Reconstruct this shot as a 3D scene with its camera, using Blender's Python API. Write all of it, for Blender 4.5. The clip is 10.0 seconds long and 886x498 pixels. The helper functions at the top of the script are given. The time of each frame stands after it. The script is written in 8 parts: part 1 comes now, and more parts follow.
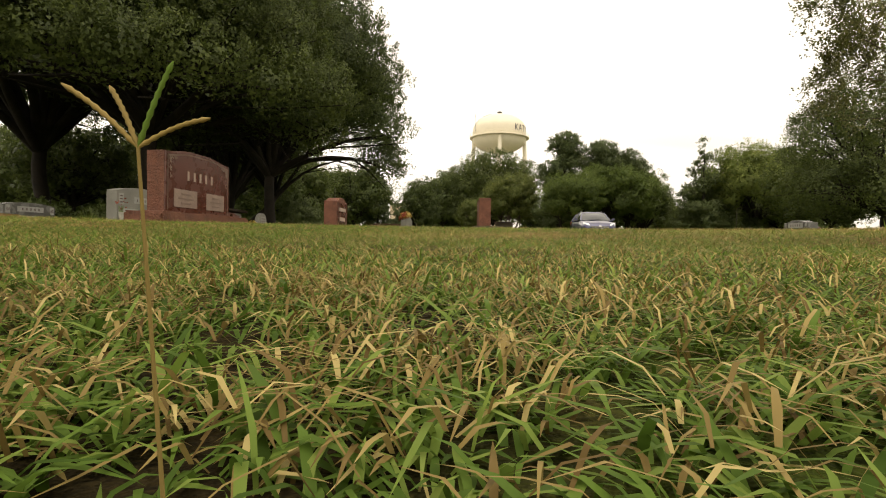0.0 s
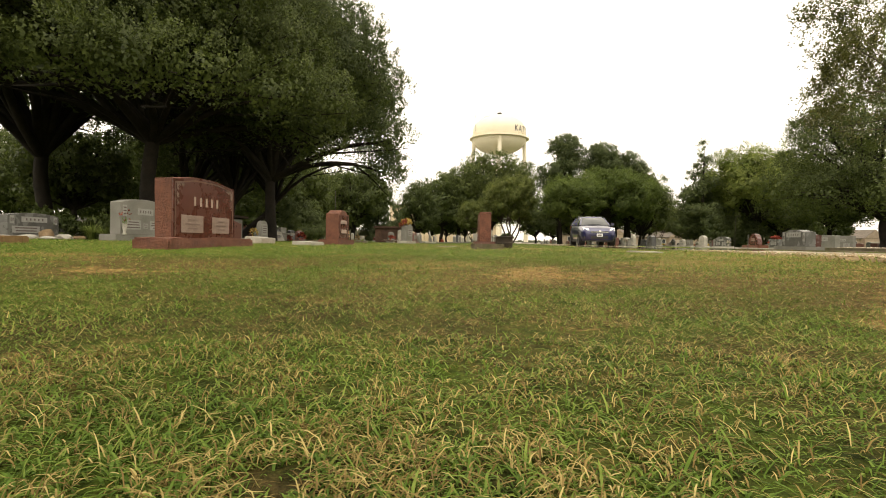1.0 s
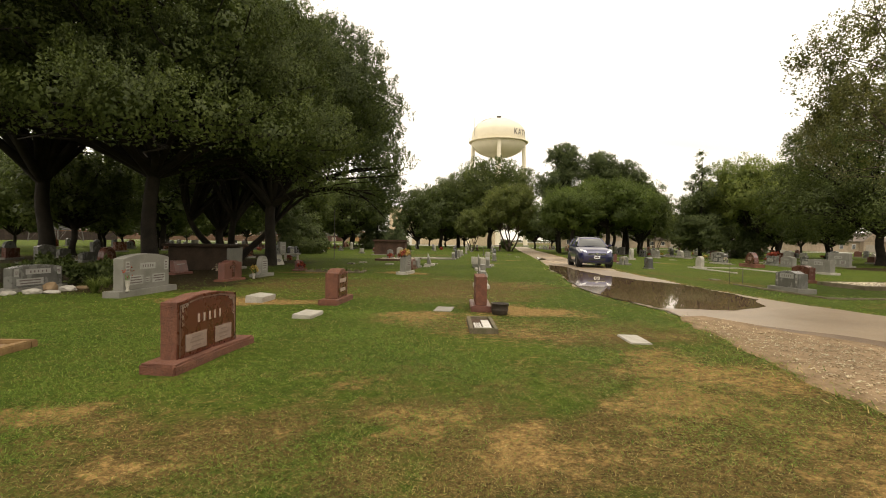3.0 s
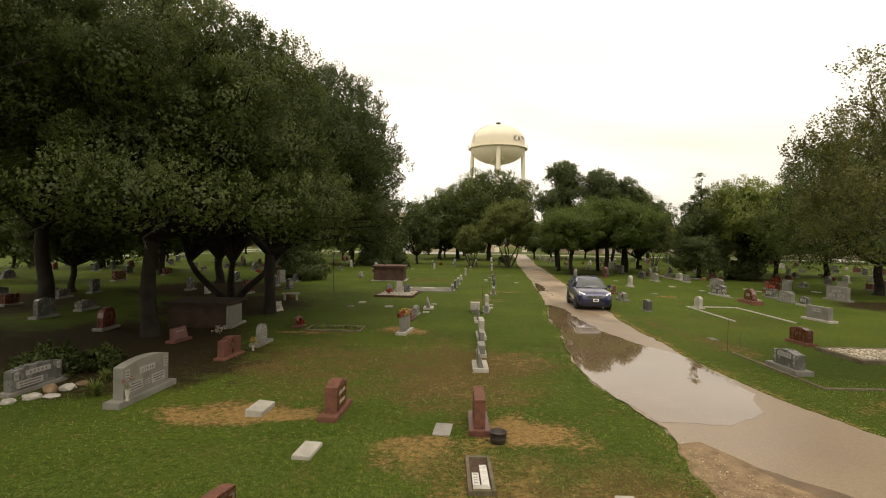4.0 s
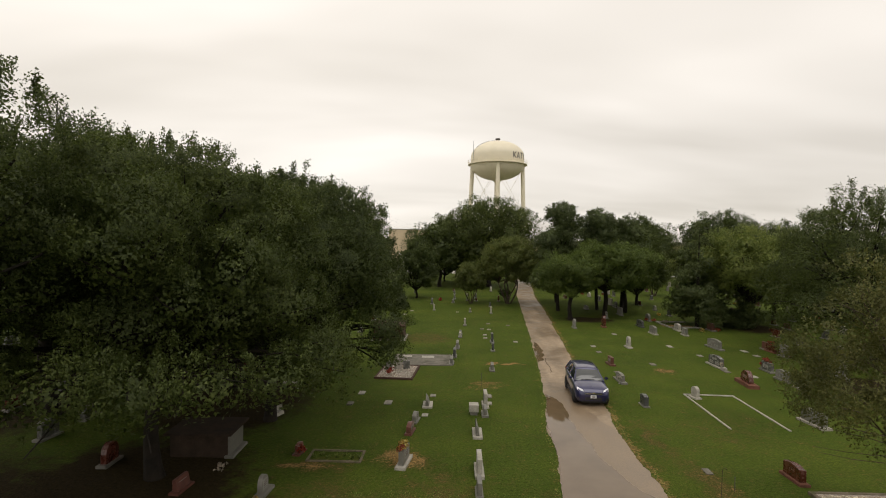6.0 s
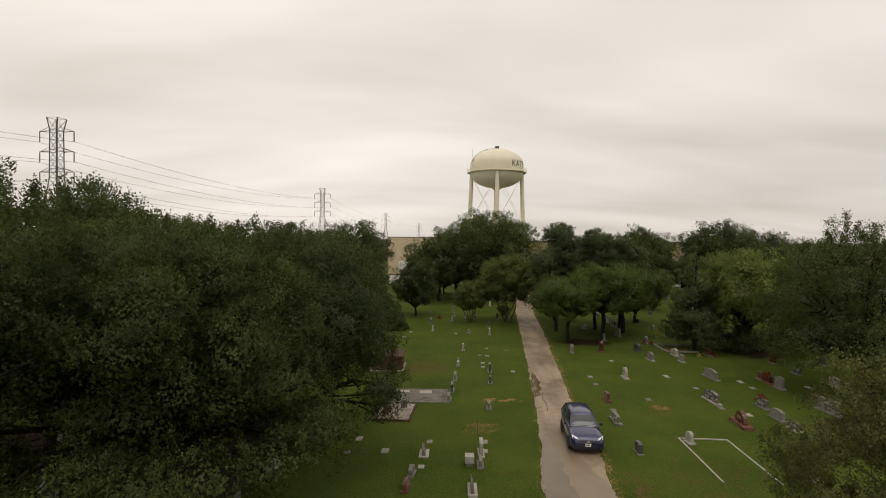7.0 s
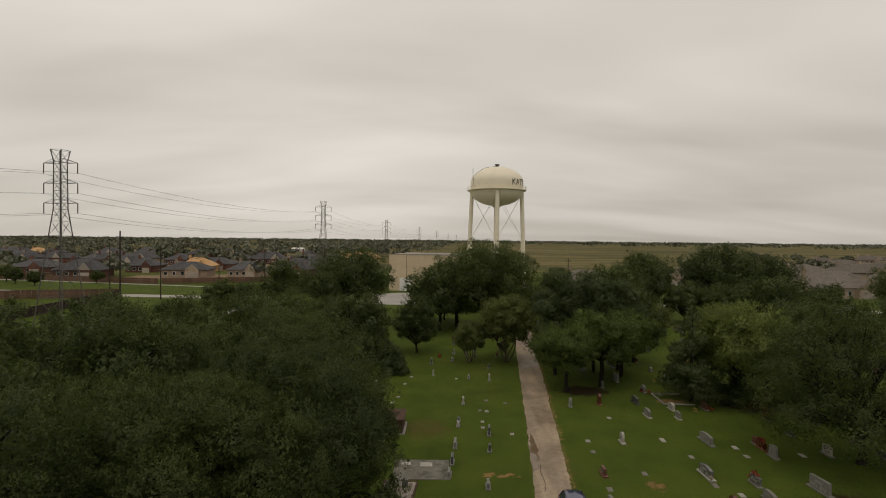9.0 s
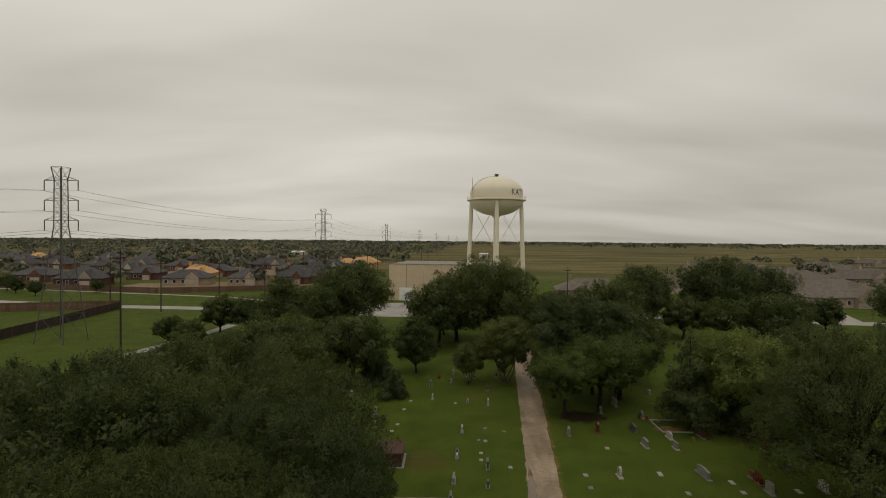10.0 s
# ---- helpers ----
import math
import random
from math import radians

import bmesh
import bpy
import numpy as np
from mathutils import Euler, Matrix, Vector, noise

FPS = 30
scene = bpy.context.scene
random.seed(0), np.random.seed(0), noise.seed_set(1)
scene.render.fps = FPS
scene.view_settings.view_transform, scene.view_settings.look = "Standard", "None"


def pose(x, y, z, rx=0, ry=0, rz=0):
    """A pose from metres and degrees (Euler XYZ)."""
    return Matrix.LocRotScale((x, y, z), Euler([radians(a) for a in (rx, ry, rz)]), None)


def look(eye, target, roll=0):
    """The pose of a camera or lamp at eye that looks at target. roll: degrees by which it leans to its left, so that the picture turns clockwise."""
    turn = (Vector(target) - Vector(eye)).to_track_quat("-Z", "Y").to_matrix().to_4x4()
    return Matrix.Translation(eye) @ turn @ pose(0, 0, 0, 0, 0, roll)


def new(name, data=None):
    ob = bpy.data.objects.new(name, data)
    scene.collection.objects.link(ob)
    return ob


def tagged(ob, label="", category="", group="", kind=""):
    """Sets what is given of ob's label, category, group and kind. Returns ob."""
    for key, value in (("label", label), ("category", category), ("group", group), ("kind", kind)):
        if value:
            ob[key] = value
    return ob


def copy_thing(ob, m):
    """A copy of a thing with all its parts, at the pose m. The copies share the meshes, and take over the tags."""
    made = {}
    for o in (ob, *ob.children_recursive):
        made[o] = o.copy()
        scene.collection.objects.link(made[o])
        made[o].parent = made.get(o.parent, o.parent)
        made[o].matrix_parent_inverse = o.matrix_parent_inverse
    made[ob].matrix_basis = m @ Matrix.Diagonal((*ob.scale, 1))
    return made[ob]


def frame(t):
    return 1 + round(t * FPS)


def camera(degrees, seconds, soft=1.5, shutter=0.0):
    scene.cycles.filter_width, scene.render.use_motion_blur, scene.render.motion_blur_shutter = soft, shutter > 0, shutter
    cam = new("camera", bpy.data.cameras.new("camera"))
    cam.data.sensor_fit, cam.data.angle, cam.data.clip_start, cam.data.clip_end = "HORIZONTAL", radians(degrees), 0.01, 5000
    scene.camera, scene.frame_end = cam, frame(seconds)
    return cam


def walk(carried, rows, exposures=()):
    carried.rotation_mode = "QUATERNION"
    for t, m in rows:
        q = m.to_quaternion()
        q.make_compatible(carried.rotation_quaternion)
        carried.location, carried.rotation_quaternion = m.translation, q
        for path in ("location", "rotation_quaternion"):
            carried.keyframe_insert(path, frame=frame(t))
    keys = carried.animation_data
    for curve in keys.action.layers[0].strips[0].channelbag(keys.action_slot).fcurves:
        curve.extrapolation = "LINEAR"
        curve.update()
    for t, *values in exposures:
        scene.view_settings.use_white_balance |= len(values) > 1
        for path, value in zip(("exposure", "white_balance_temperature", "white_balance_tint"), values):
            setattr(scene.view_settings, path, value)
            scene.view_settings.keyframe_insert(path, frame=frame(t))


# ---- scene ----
cam = camera(81.0, 10.0, 1.0)
PATH = [
    (0, (0.054, 0.635, -0.136), (0.002, 2.634, -0.165), 0.9),
    (0.5, (0.05, 0.60, -0.121), (-0.002, 2.599, -0.15), 0.9),
    (1, (0.033, 0.546, 0.098), (-0.018, 2.545, 0.069), 1.0),
    (1.5, (0.033, 0.409, 0.34), (-0.019, 2.408, 0.31), 1.1),
    (2, (0.054, 0.32, 0.60), (0.003, 2.319, 0.57), 1.0),
    (3.3, (0.066, 0.382, 1.733), (0.018, 2.381, 1.702), 1.0),
    (3.5, (0.057, 0.381, 2.189), (0.01, 2.38, 2.158), 1.0),
    (4, (0.04, 0.367, 3.442), (-0.007, 2.366, 3.409), 1.0),
    (4.5, (0.029, 0.311, 4.707), (-0.019, 2.31, 4.675), 1.0),
    (5, (0.05, 0.283, 5.982), (0.001, 2.282, 5.949), 0.9),
    (5.5, (0.035, 0.238, 7.221), (-0.015, 2.237, 7.186), 0.9),
    (6, (0.02, 0.185, 8.425), (-0.027, 2.184, 8.391), 0.9),
    (7.5, (0.32, -0.114, 12.414), (0.269, 1.885, 12.378), 0.6),
    (8, (0.253, -0.218, 13.776), (0.201, 1.781, 13.74), 0.6),
    (8.5, (0.141, -0.491, 15.143), (0.09, 1.508, 15.107), 0.6),
    (9, (0.23, -0.724, 16.652), (0.179, 1.275, 16.615), 0.6),
    (9.5, (0.299, -0.918, 18.158), (0.248, 1.081, 18.12), 0.5),
    (10, (0.371, -0.938, 19.582), (0.319, 1.061, 19.547), 0.5),
]
EXPOSURES = [(0, 1.0, 7000, 12), (0.5, 1.2, 7000, 12), (1, 1.3, 7050, 11), (2, 1.24, 7000, 12), (3.5, 0.92, 7000, 12), (4.5, 0.68, 6800, 12), (5.5, 0.42, 6550, 13), (6, 0.31, 6450, 13), (7.5, 0.02, 6500, 13), (8.5, -0.18, 6500, 13), (9.2, -0.26, 6520, 12.5), (10, -0.36, 6520, 10)]
walk(cam, [(t, look(eye, target, roll)) for t, eye, target, roll in PATH], EXPOSURES)


# ---------------------------------------------------------------- sky and sun
def link(tree, a, ai, b, bi):
    tree.links.new(a.outputs[ai], b.inputs[bi])


def build_sky():
    world = bpy.data.worlds.new("overcast_sky")
    scene.world = world
    world.use_nodes = True
    nt = world.node_tree
    nt.nodes.clear()
    N = nt.nodes.new
    out, bg = N("ShaderNodeOutputWorld"), N("ShaderNodeBackground")
    sky = N("ShaderNodeTexSky")
    sky.sky_type, sky.sun_disc = "NISHITA", False
    sky.sun_elevation, sky.sun_rotation = radians(72), radians(152)
    sky_dim = N("ShaderNodeVectorMath")
    sky_dim.operation = "SCALE"
    sky_dim.inputs["Scale"].default_value = 0.1
    link(nt, sky, 0, sky_dim, 0)
    # a stratus deck: the direction laid onto a flat layer high above
    tc, sep = N("ShaderNodeTexCoord"), N("ShaderNodeSeparateXYZ")
    link(nt, tc, "Generated", sep, 0)
    lift = N("ShaderNodeMath")
    lift.operation = "MAXIMUM"
    lift.inputs[1].default_value = 0.0
    link(nt, sep, 2, lift, 0)
    add = N("ShaderNodeMath")
    add.inputs[1].default_value = 0.19
    link(nt, lift, 0, add, 0)
    dx, dy = N("ShaderNodeMath"), N("ShaderNodeMath")
    dx.operation = dy.operation = "DIVIDE"
    link(nt, sep, 0, dx, 0)
    link(nt, sep, 1, dy, 0)
    link(nt, add, 0, dx, 1)
    link(nt, add, 0, dy, 1)
    comb = N("ShaderNodeCombineXYZ")
    link(nt, dx, 0, comb, 0)
    link(nt, dy, 0, comb, 1)
    turn = N("ShaderNodeMapping")
    turn.inputs["Rotation"].default_value = (0, 0, 0.35)
    turn.inputs["Scale"].default_value = (0.42, 1.0, 1.0)
    link(nt, comb, 0, turn, 0)
    n1 = N("ShaderNodeTexNoise")
    n1.inputs["Scale"].default_value, n1.inputs["Detail"].default_value = 0.95, 3.5
    n1.inputs["Roughness"].default_value, n1.inputs["Distortion"].default_value = 0.45, 0.25
    link(nt, turn, 0, n1, 0)
    ramp = N("ShaderNodeValToRGB")
    e = ramp.color_ramp.elements
    e[0].position, e[0].color = 0.32, (0.655, 0.61, 0.52, 1)
    e[1].position, e[1].color = 0.66, (0.975, 0.92, 0.815, 1)
    link(nt, n1, 0, ramp, 0)
    mix = N("ShaderNodeMix")
    mix.data_type = "RGBA"
    mix.inputs[0].default_value = 0.93
    link(nt, sky_dim, 0, mix, 6)
    link(nt, ramp, 0, mix, 7)
    # thicker, greyer cloud towards the horizon
    dim = N("ShaderNodeMapRange")
    dim.inputs[1].default_value, dim.inputs[2].default_value = 0.0, 0.3
    dim.inputs[3].default_value, dim.inputs[4].default_value = 0.84, 1.03
    link(nt, sep, 2, dim, 0)
    shade = N("ShaderNodeVectorMath")
    shade.operation = "SCALE"
    link(nt, mix, 2, shade, 0)
    # and thinner cloud on the sun's side
    turned = N("ShaderNodeMapRange")
    turned.inputs[1].default_value, turned.inputs[2].default_value = -0.55, 0.65
    turned.inputs[3].default_value, turned.inputs[4].default_value = 1.07, 0.87
    link(nt, sep, 0, turned, 0)
    both = N("ShaderNodeMath")
    both.operation = "MULTIPLY"
    link(nt, dim, 0, both, 0)
    link(nt, turned, 0, both, 1)
    link(nt, both, 0, shade, "Scale")
    link(nt, shade, 0, bg, 0)
    bg.inputs["Strength"].default_value = 1.0
    link(nt, bg, 0, out, 0)


build_sky()
sun = new("sun", bpy.data.lights.new("sun", "SUN"))
sun.data.energy, sun.data.angle, sun.data.color = 0.6, radians(45), (1.0, 0.96, 0.9)
sun.matrix_world = look((0, 0, 60), (-9, 17, 0))


# ---------------------------------------------------------------- materials
def material(name):
    m = bpy.data.materials.new(name)
    m.use_nodes = True
    nt = m.node_tree
    b = nt.nodes["Principled BSDF"]
    return m, nt, b


def noise_node(nt, vec, scale, detail=4.0, rough=0.55, distortion=0.0):
    n = nt.nodes.new("ShaderNodeTexNoise")
    n.inputs["Scale"].default_value, n.inputs["Detail"].default_value = scale, detail
    n.inputs["Roughness"].default_value, n.inputs["Distortion"].default_value = rough, distortion
    if vec is not None:
        nt.links.new(vec, n.inputs["Vector"])
    return n


def ramp_node(nt, value, stops):
    r = nt.nodes.new("ShaderNodeValToRGB")
    els = r.color_ramp.elements
    while len(els) < len(stops):
        els.new(0.5)
    for el, (p, c) in zip(els, stops):
        el.position, el.color = p, (*c, 1) if len(c) == 3 else c
    nt.links.new(value, r.inputs[0])
    return r


def mix_node(nt, fac, a, b, blend="MIX"):
    m = nt.nodes.new("ShaderNodeMix")
    m.data_type, m.blend_type = "RGBA", blend
    for sock, v in ((m.inputs[0], fac), (m.inputs[6], a), (m.inputs[7], b)):
        if isinstance(v, bpy.types.NodeSocket):
            nt.links.new(v, sock)
        elif isinstance(v, (int, float)):
            sock.default_value = v
        else:
            sock.default_value = (*v, 1)
    return m.outputs[2]


def bump_node(nt, height, strength, distance):
    b = nt.nodes.new("ShaderNodeBump")
    b.inputs["Strength"].default_value, b.inputs["Distance"].default_value = strength, distance
    nt.links.new(height, b.inputs["Height"])
    return b.outputs[0]


def surface(name, c1, c2, coarse=3.0, fine=40.0, rough=0.7, bump=0.3, depth=0.004, metal=0.0, stain=None, stain_at=0.62, coat=0.0, vary=0.0, speckle=0.8):
    """A weathered surface: coarse and fine colour noise, stains, roughness noise and relief; vary: how far single pieces differ."""
    m, nt, b = material(name)
    tc = nt.nodes.new("ShaderNodeTexCoord")
    vec = tc.outputs["Object"]
    n1 = noise_node(nt, vec, coarse, 5)
    n2 = noise_node(nt, vec, fine, 3, 0.65)
    col = ramp_node(nt, n1.outputs[0], [(0.3, c1), (0.7, c2)]).outputs[0]
    grain = ramp_node(nt, n2.outputs[0], [(0.3, (0.72, 0.72, 0.72)), (0.7, (1.2, 1.2, 1.2))]).outputs[0]
    col = mix_node(nt, speckle, col, grain, "MULTIPLY")
    if stain:
        n3 = noise_node(nt, vec, coarse * 0.6, 6, 0.65, 0.4)
        fac = ramp_node(nt, n3.outputs[0], [(stain_at - 0.07, (0, 0, 0)), (stain_at + 0.1, (0.85, 0.85, 0.85))]).outputs[0]
        col = mix_node(nt, fac, col, stain)
    if vary:
        oi = nt.nodes.new("ShaderNodeObjectInfo")
        r = ramp_node(nt, oi.outputs["Random"], [(0.0, (1 - vary,) * 3), (1.0, (1 + vary,) * 3)]).outputs[0]
        col = mix_node(nt, 1.0, col, r, "MULTIPLY")
    nt.links.new(col, b.inputs["Base Color"])
    rr = ramp_node(nt, n1.outputs[0], [(0.2, (max(0.02, rough - 0.1),) * 3), (0.8, (min(1, rough + 0.12),) * 3)]).outputs[0]
    nt.links.new(rr, b.inputs["Roughness"])
    b.inputs["Metallic"].default_value = metal
    b.inputs["Coat Weight"].default_value = coat
    if rough >= 0.85:
        b.inputs["Specular IOR Level"].default_value = 0.2
    if bump:
        nt.links.new(bump_node(nt, n2.outputs[0], bump, depth), b.inputs["Normal"])
    return m


def foliage(name, dark, mid, light, through_light=0.25, gloss=0.35):
    m, nt, b = material(name)
    geo = nt.nodes.new("ShaderNodeNewGeometry")
    tc = nt.nodes.new("ShaderNodeTexCoord")
    n = noise_node(nt, tc.outputs["Object"], 0.55, 3)
    r = ramp_node(nt, geo.outputs["Random Per Island"], [(0.0, dark), (0.6, mid), (1.0, light)]).outputs[0]
    tone = ramp_node(nt, n.outputs[0], [(0.3, (0.75, 0.78, 0.72)), (0.7, (1.2, 1.18, 1.05))]).outputs[0]
    oi = nt.nodes.new("ShaderNodeObjectInfo")
    per = ramp_node(nt, oi.outputs["Random"], [(0.0, (0.88, 0.9, 0.9)), (1.0, (1.12, 1.1, 1.0))]).outputs[0]
    col = mix_node(nt, 1.0, mix_node(nt, 1.0, r, tone, "MULTIPLY"), per, "MULTIPLY")
    nt.links.new(col, b.inputs["Base Color"])
    b.inputs["Roughness"].default_value = 0.55
    b.inputs["Specular IOR Level"].default_value = gloss
    tr = nt.nodes.new("ShaderNodeBsdfTranslucent")
    nt.links.new(col, tr.inputs[0])
    ms = nt.nodes.new("ShaderNodeMixShader")
    ms.inputs[0].default_value = through_light
    out = nt.nodes["Material Output"]
    nt.links.new(b.outputs[0], ms.inputs[1])
    nt.links.new(tr.outputs[0], ms.inputs[2])
    nt.links.new(ms.outputs[0], out.inputs[0])
    return m


def lawn_material():
    """Mown lawn: fresh, dry and bare parts; the sheet carries how dry (red), how bare (green) and how far off the mown part (blue) each place is."""
    m, nt, b = material("lawn")
    tc = nt.nodes.new("ShaderNodeTexCoord")
    vec = tc.outputs["Object"]
    at = nt.nodes.new("ShaderNodeAttribute")
    at.attribute_name = "cover"
    sep = nt.nodes.new("ShaderNodeSeparateColor")
    nt.links.new(at.outputs["Color"], sep.inputs[0])
    big = noise_node(nt, vec, 0.22, 4, 0.6)
    mid = noise_node(nt, vec, 1.7, 5, 0.65)
    fine = noise_node(nt, vec, 38.0, 4, 0.7)
    tuft = noise_node(nt, vec, 9.0, 4, 0.7)
    green = ramp_node(nt, tuft.outputs[0], [(0.25, (0.030, 0.046, 0.007)), (0.5, (0.060, 0.090, 0.013)), (0.75, (0.097, 0.134, 0.022))]).outputs[0]
    tone = ramp_node(nt, big.outputs[0], [(0.3, (0.72, 0.78, 0.7)), (0.5, (1.0, 1.0, 0.95)), (0.7, (1.28, 1.18, 1.1))]).outputs[0]
    green = mix_node(nt, 1.0, green, tone, "MULTIPLY")
    straw = ramp_node(nt, fine.outputs[0], [(0.3, (0.052, 0.037, 0.013)), (0.55, (0.112, 0.080, 0.029)), (0.75, (0.205, 0.153, 0.060))]).outputs[0]
    soil = ramp_node(nt, fine.outputs[0], [(0.3, (0.14, 0.088, 0.034)), (0.7, (0.37, 0.25, 0.11))]).outputs[0]
    # far fields lie in long strips of green and dry grass
    lay = nt.nodes.new("ShaderNodeMapping")
    lay.inputs["Scale"].default_value = (0.0028, 0.011, 1.0)
    nt.links.new(vec, lay.inputs[0])
    strips = noise_node(nt, lay.outputs[0], 1.6, 4, 0.6)
    micro = noise_node(nt, vec, 210.0, 2, 0.6)
    grain = ramp_node(nt, micro.outputs[0], [(0.3, (0.5, 0.5, 0.5)), (0.7, (1.45, 1.42, 1.3))]).outputs[0]
    clod = ramp_node(nt, tuft.outputs[0], [(0.3, (0.6, 0.58, 0.55)), (0.7, (1.3, 1.28, 1.2))]).outputs[0]
    soil = mix_node(nt, 1.0, soil, clod, "MULTIPLY")
    field = ramp_node(nt, strips.outputs[0], [(0.34, (0.053, 0.058, 0.018)), (0.46, (0.086, 0.080, 0.030)), (0.56, (0.16, 0.13, 0.058)), (0.66, (0.068, 0.069, 0.023))]).outputs[0]

    rough_edge = nt.nodes.new("ShaderNodeMix")
    rough_edge.inputs[0].default_value = 0.55
    nt.links.new(mid.outputs[0], rough_edge.inputs[2])
    nt.links.new(tuft.outputs[0], rough_edge.inputs[3])

    def mask(channel, low, high):
        s = nt.nodes.new("ShaderNodeMath")
        s.operation = "MULTIPLY_ADD"
        nt.links.new(rough_edge.outputs[0], s.inputs[0])
        s.inputs[1].default_value = 2.2
        nt.links.new(sep.outputs[channel], s.inputs[2])
        half = nt.nodes.new("ShaderNodeMath")
        half.operation = "MULTIPLY"
        half.inputs[1].default_value = 0.5
        nt.links.new(s.outputs[0], half.inputs[0])
        return ramp_node(nt, half.outputs[0], [(low, (0, 0, 0)), (high, (1, 1, 1))]).outputs[0]

    col = mix_node(nt, mask(0, 0.57, 0.79), green, straw)
    col = mix_node(nt, mask(1, 0.66, 0.82), col, soil)
    # brown leaf litter, its colour sunk near black to deepen the oaks' shade
    litter_shade = ramp_node(nt, tuft.outputs[0], [(0.3, (0.014, 0.0115, 0.005)), (0.7, (0.046, 0.034, 0.015))]).outputs[0]
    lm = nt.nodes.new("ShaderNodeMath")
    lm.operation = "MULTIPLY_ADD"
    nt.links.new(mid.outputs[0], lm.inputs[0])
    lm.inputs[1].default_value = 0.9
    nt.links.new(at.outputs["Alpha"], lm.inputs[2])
    col = mix_node(nt, ramp_node(nt, lm.outputs[0], [(0.62, (0, 0, 0)), (1.15, (1, 1, 1))]).outputs[0], col, litter_shade)
    col = mix_node(nt, sep.outputs[2], col, field)
    gaps = noise_node(nt, vec, 30.0, 3, 0.7)
    gap = ramp_node(nt, gaps.outputs[0], [(0.33, (0.45, 0.42, 0.4)), (0.5, (1.0, 1.0, 1.0)), (0.68, (1.3, 1.27, 1.15))]).outputs[0]
    col = mix_node(nt, 0.8, col, grain, "MULTIPLY")
    col = mix_node(nt, 0.75, col, gap, "MULTIPLY")
    nt.links.new(col, b.inputs["Base Color"])
    b.inputs["Roughness"].default_value = 0.9
    b.inputs["Specular IOR Level"].default_value = 0.06
    nt.links.new(bump_node(nt, fine.outputs[0], 0.9, 0.03), b.inputs["Normal"])
    return m


def road_material():
    m, nt, b = material("wet_worn_road")
    tc = nt.nodes.new("ShaderNodeTexCoord")
    vec = tc.outputs["Object"]
    big = noise_node(nt, vec, 0.3, 5, 0.6, 0.3)
    mid = noise_node(nt, vec, 2.2, 5, 0.65)
    fine = noise_node(nt, vec, 55.0, 3, 0.7)
    stretch = nt.nodes.new("ShaderNodeMapping")
    stretch.inputs["Scale"].default_value = (1.1, 0.09, 1)
    stretch.inputs["Rotation"].default_value = (0, 0, 0.08)
    nt.links.new(vec, stretch.inputs[0])
    track = noise_node(nt, stretch.outputs[0], 0.9, 3, 0.5)
    base = ramp_node(nt, mid.outputs[0], [(0.25, (0.24, 0.178, 0.112)), (0.75, (0.42, 0.335, 0.235))]).outputs[0]
    tr = ramp_node(nt, track.outputs[0], [(0.35, (0.72, 0.7, 0.68)), (0.65, (1.12, 1.1, 1.08))]).outputs[0]
    base = mix_node(nt, 0.8, base, tr, "MULTIPLY")
    gr = ramp_node(nt, fine.outputs[0], [(0.3, (0.7, 0.7, 0.7)), (0.72, (1.25, 1.23, 1.2))]).outputs[0]
    base = mix_node(nt, 0.6, base, gr, "MULTIPLY")
    wet = ramp_node(nt, big.outputs[0], [(0.42, (0, 0, 0)), (0.6, (1, 1, 1))])
    dark = mix_node(nt, 0.55, base, (0.45, 0.42, 0.38), "MULTIPLY")
    col = mix_node(nt, wet.outputs[0], base, dark)
    nt.links.new(col, b.inputs["Base Color"])
    rr = ramp_node(nt, big.outputs[0], [(0.40, (0.7, 0.7, 0.7)), (0.62, (0.30, 0.30, 0.30))]).outputs[0]
    # the near stretch is still wet from the rain
    pos = nt.nodes.new("ShaderNodeSeparateXYZ")
    nt.links.new(vec, pos.inputs[0])
    near = nt.nodes.new("ShaderNodeMapRange")
    near.inputs[1].default_value, near.inputs[2].default_value = 30.0, 17.0
    nt.links.new(pos.outputs[1], near.inputs[0])
    rr = mix_node(nt, near.outputs[0], rr, (0.40, 0.40, 0.40))
    nt.links.new(rr, b.inputs["Roughness"])
    nt.links.new(bump_node(nt, fine.outputs[0], 0.25, 0.006), b.inputs["Normal"])
    return m


def plain(name, colour, rough=0.5, metal=0.0, emit=None, coat=0.0):
    m, nt, b = material(name)
    b.inputs["Base Color"].default_value = (*colour, 1)
    b.inputs["Roughness"].default_value, b.inputs["Metallic"].default_value = rough, metal
    b.inputs["Coat Weight"].default_value = coat
    return m


def glassy(name, colour, rough=0.03):
    m, nt, b = material(name)
    b.inputs["Base Color"].default_value = (*colour, 1)
    b.inputs["Roughness"].default_value = rough
    b.inputs["Specular IOR Level"].default_value = 0.8
    b.inputs["Coat Weight"].default_value = 0.6
    b.inputs["Coat Roughness"].default_value = 0.02
    return m


def water_material():
    m, nt, b = material("muddy_water")
    tc = nt.nodes.new("ShaderNodeTexCoord")
    n = noise_node(nt, tc.outputs["Object"], 0.6, 4)
    col = ramp_node(nt, n.outputs[0], [(0.3, (0.118, 0.080, 0.044)), (0.7, (0.165, 0.116, 0.068))]).outputs[0]
    nt.links.new(col, b.inputs["Base Color"])
    b.inputs["Roughness"].default_value = 0.015
    b.inputs["IOR"].default_value = 1.33
    b.inputs["Specular IOR Level"].default_value = 0.9
    w = noise_node(nt, tc.outputs["Object"], 5.0, 2)
    nt.links.new(bump_node(nt, w.outputs[0], 0.03, 0.01), b.inputs["Normal"])
    return m


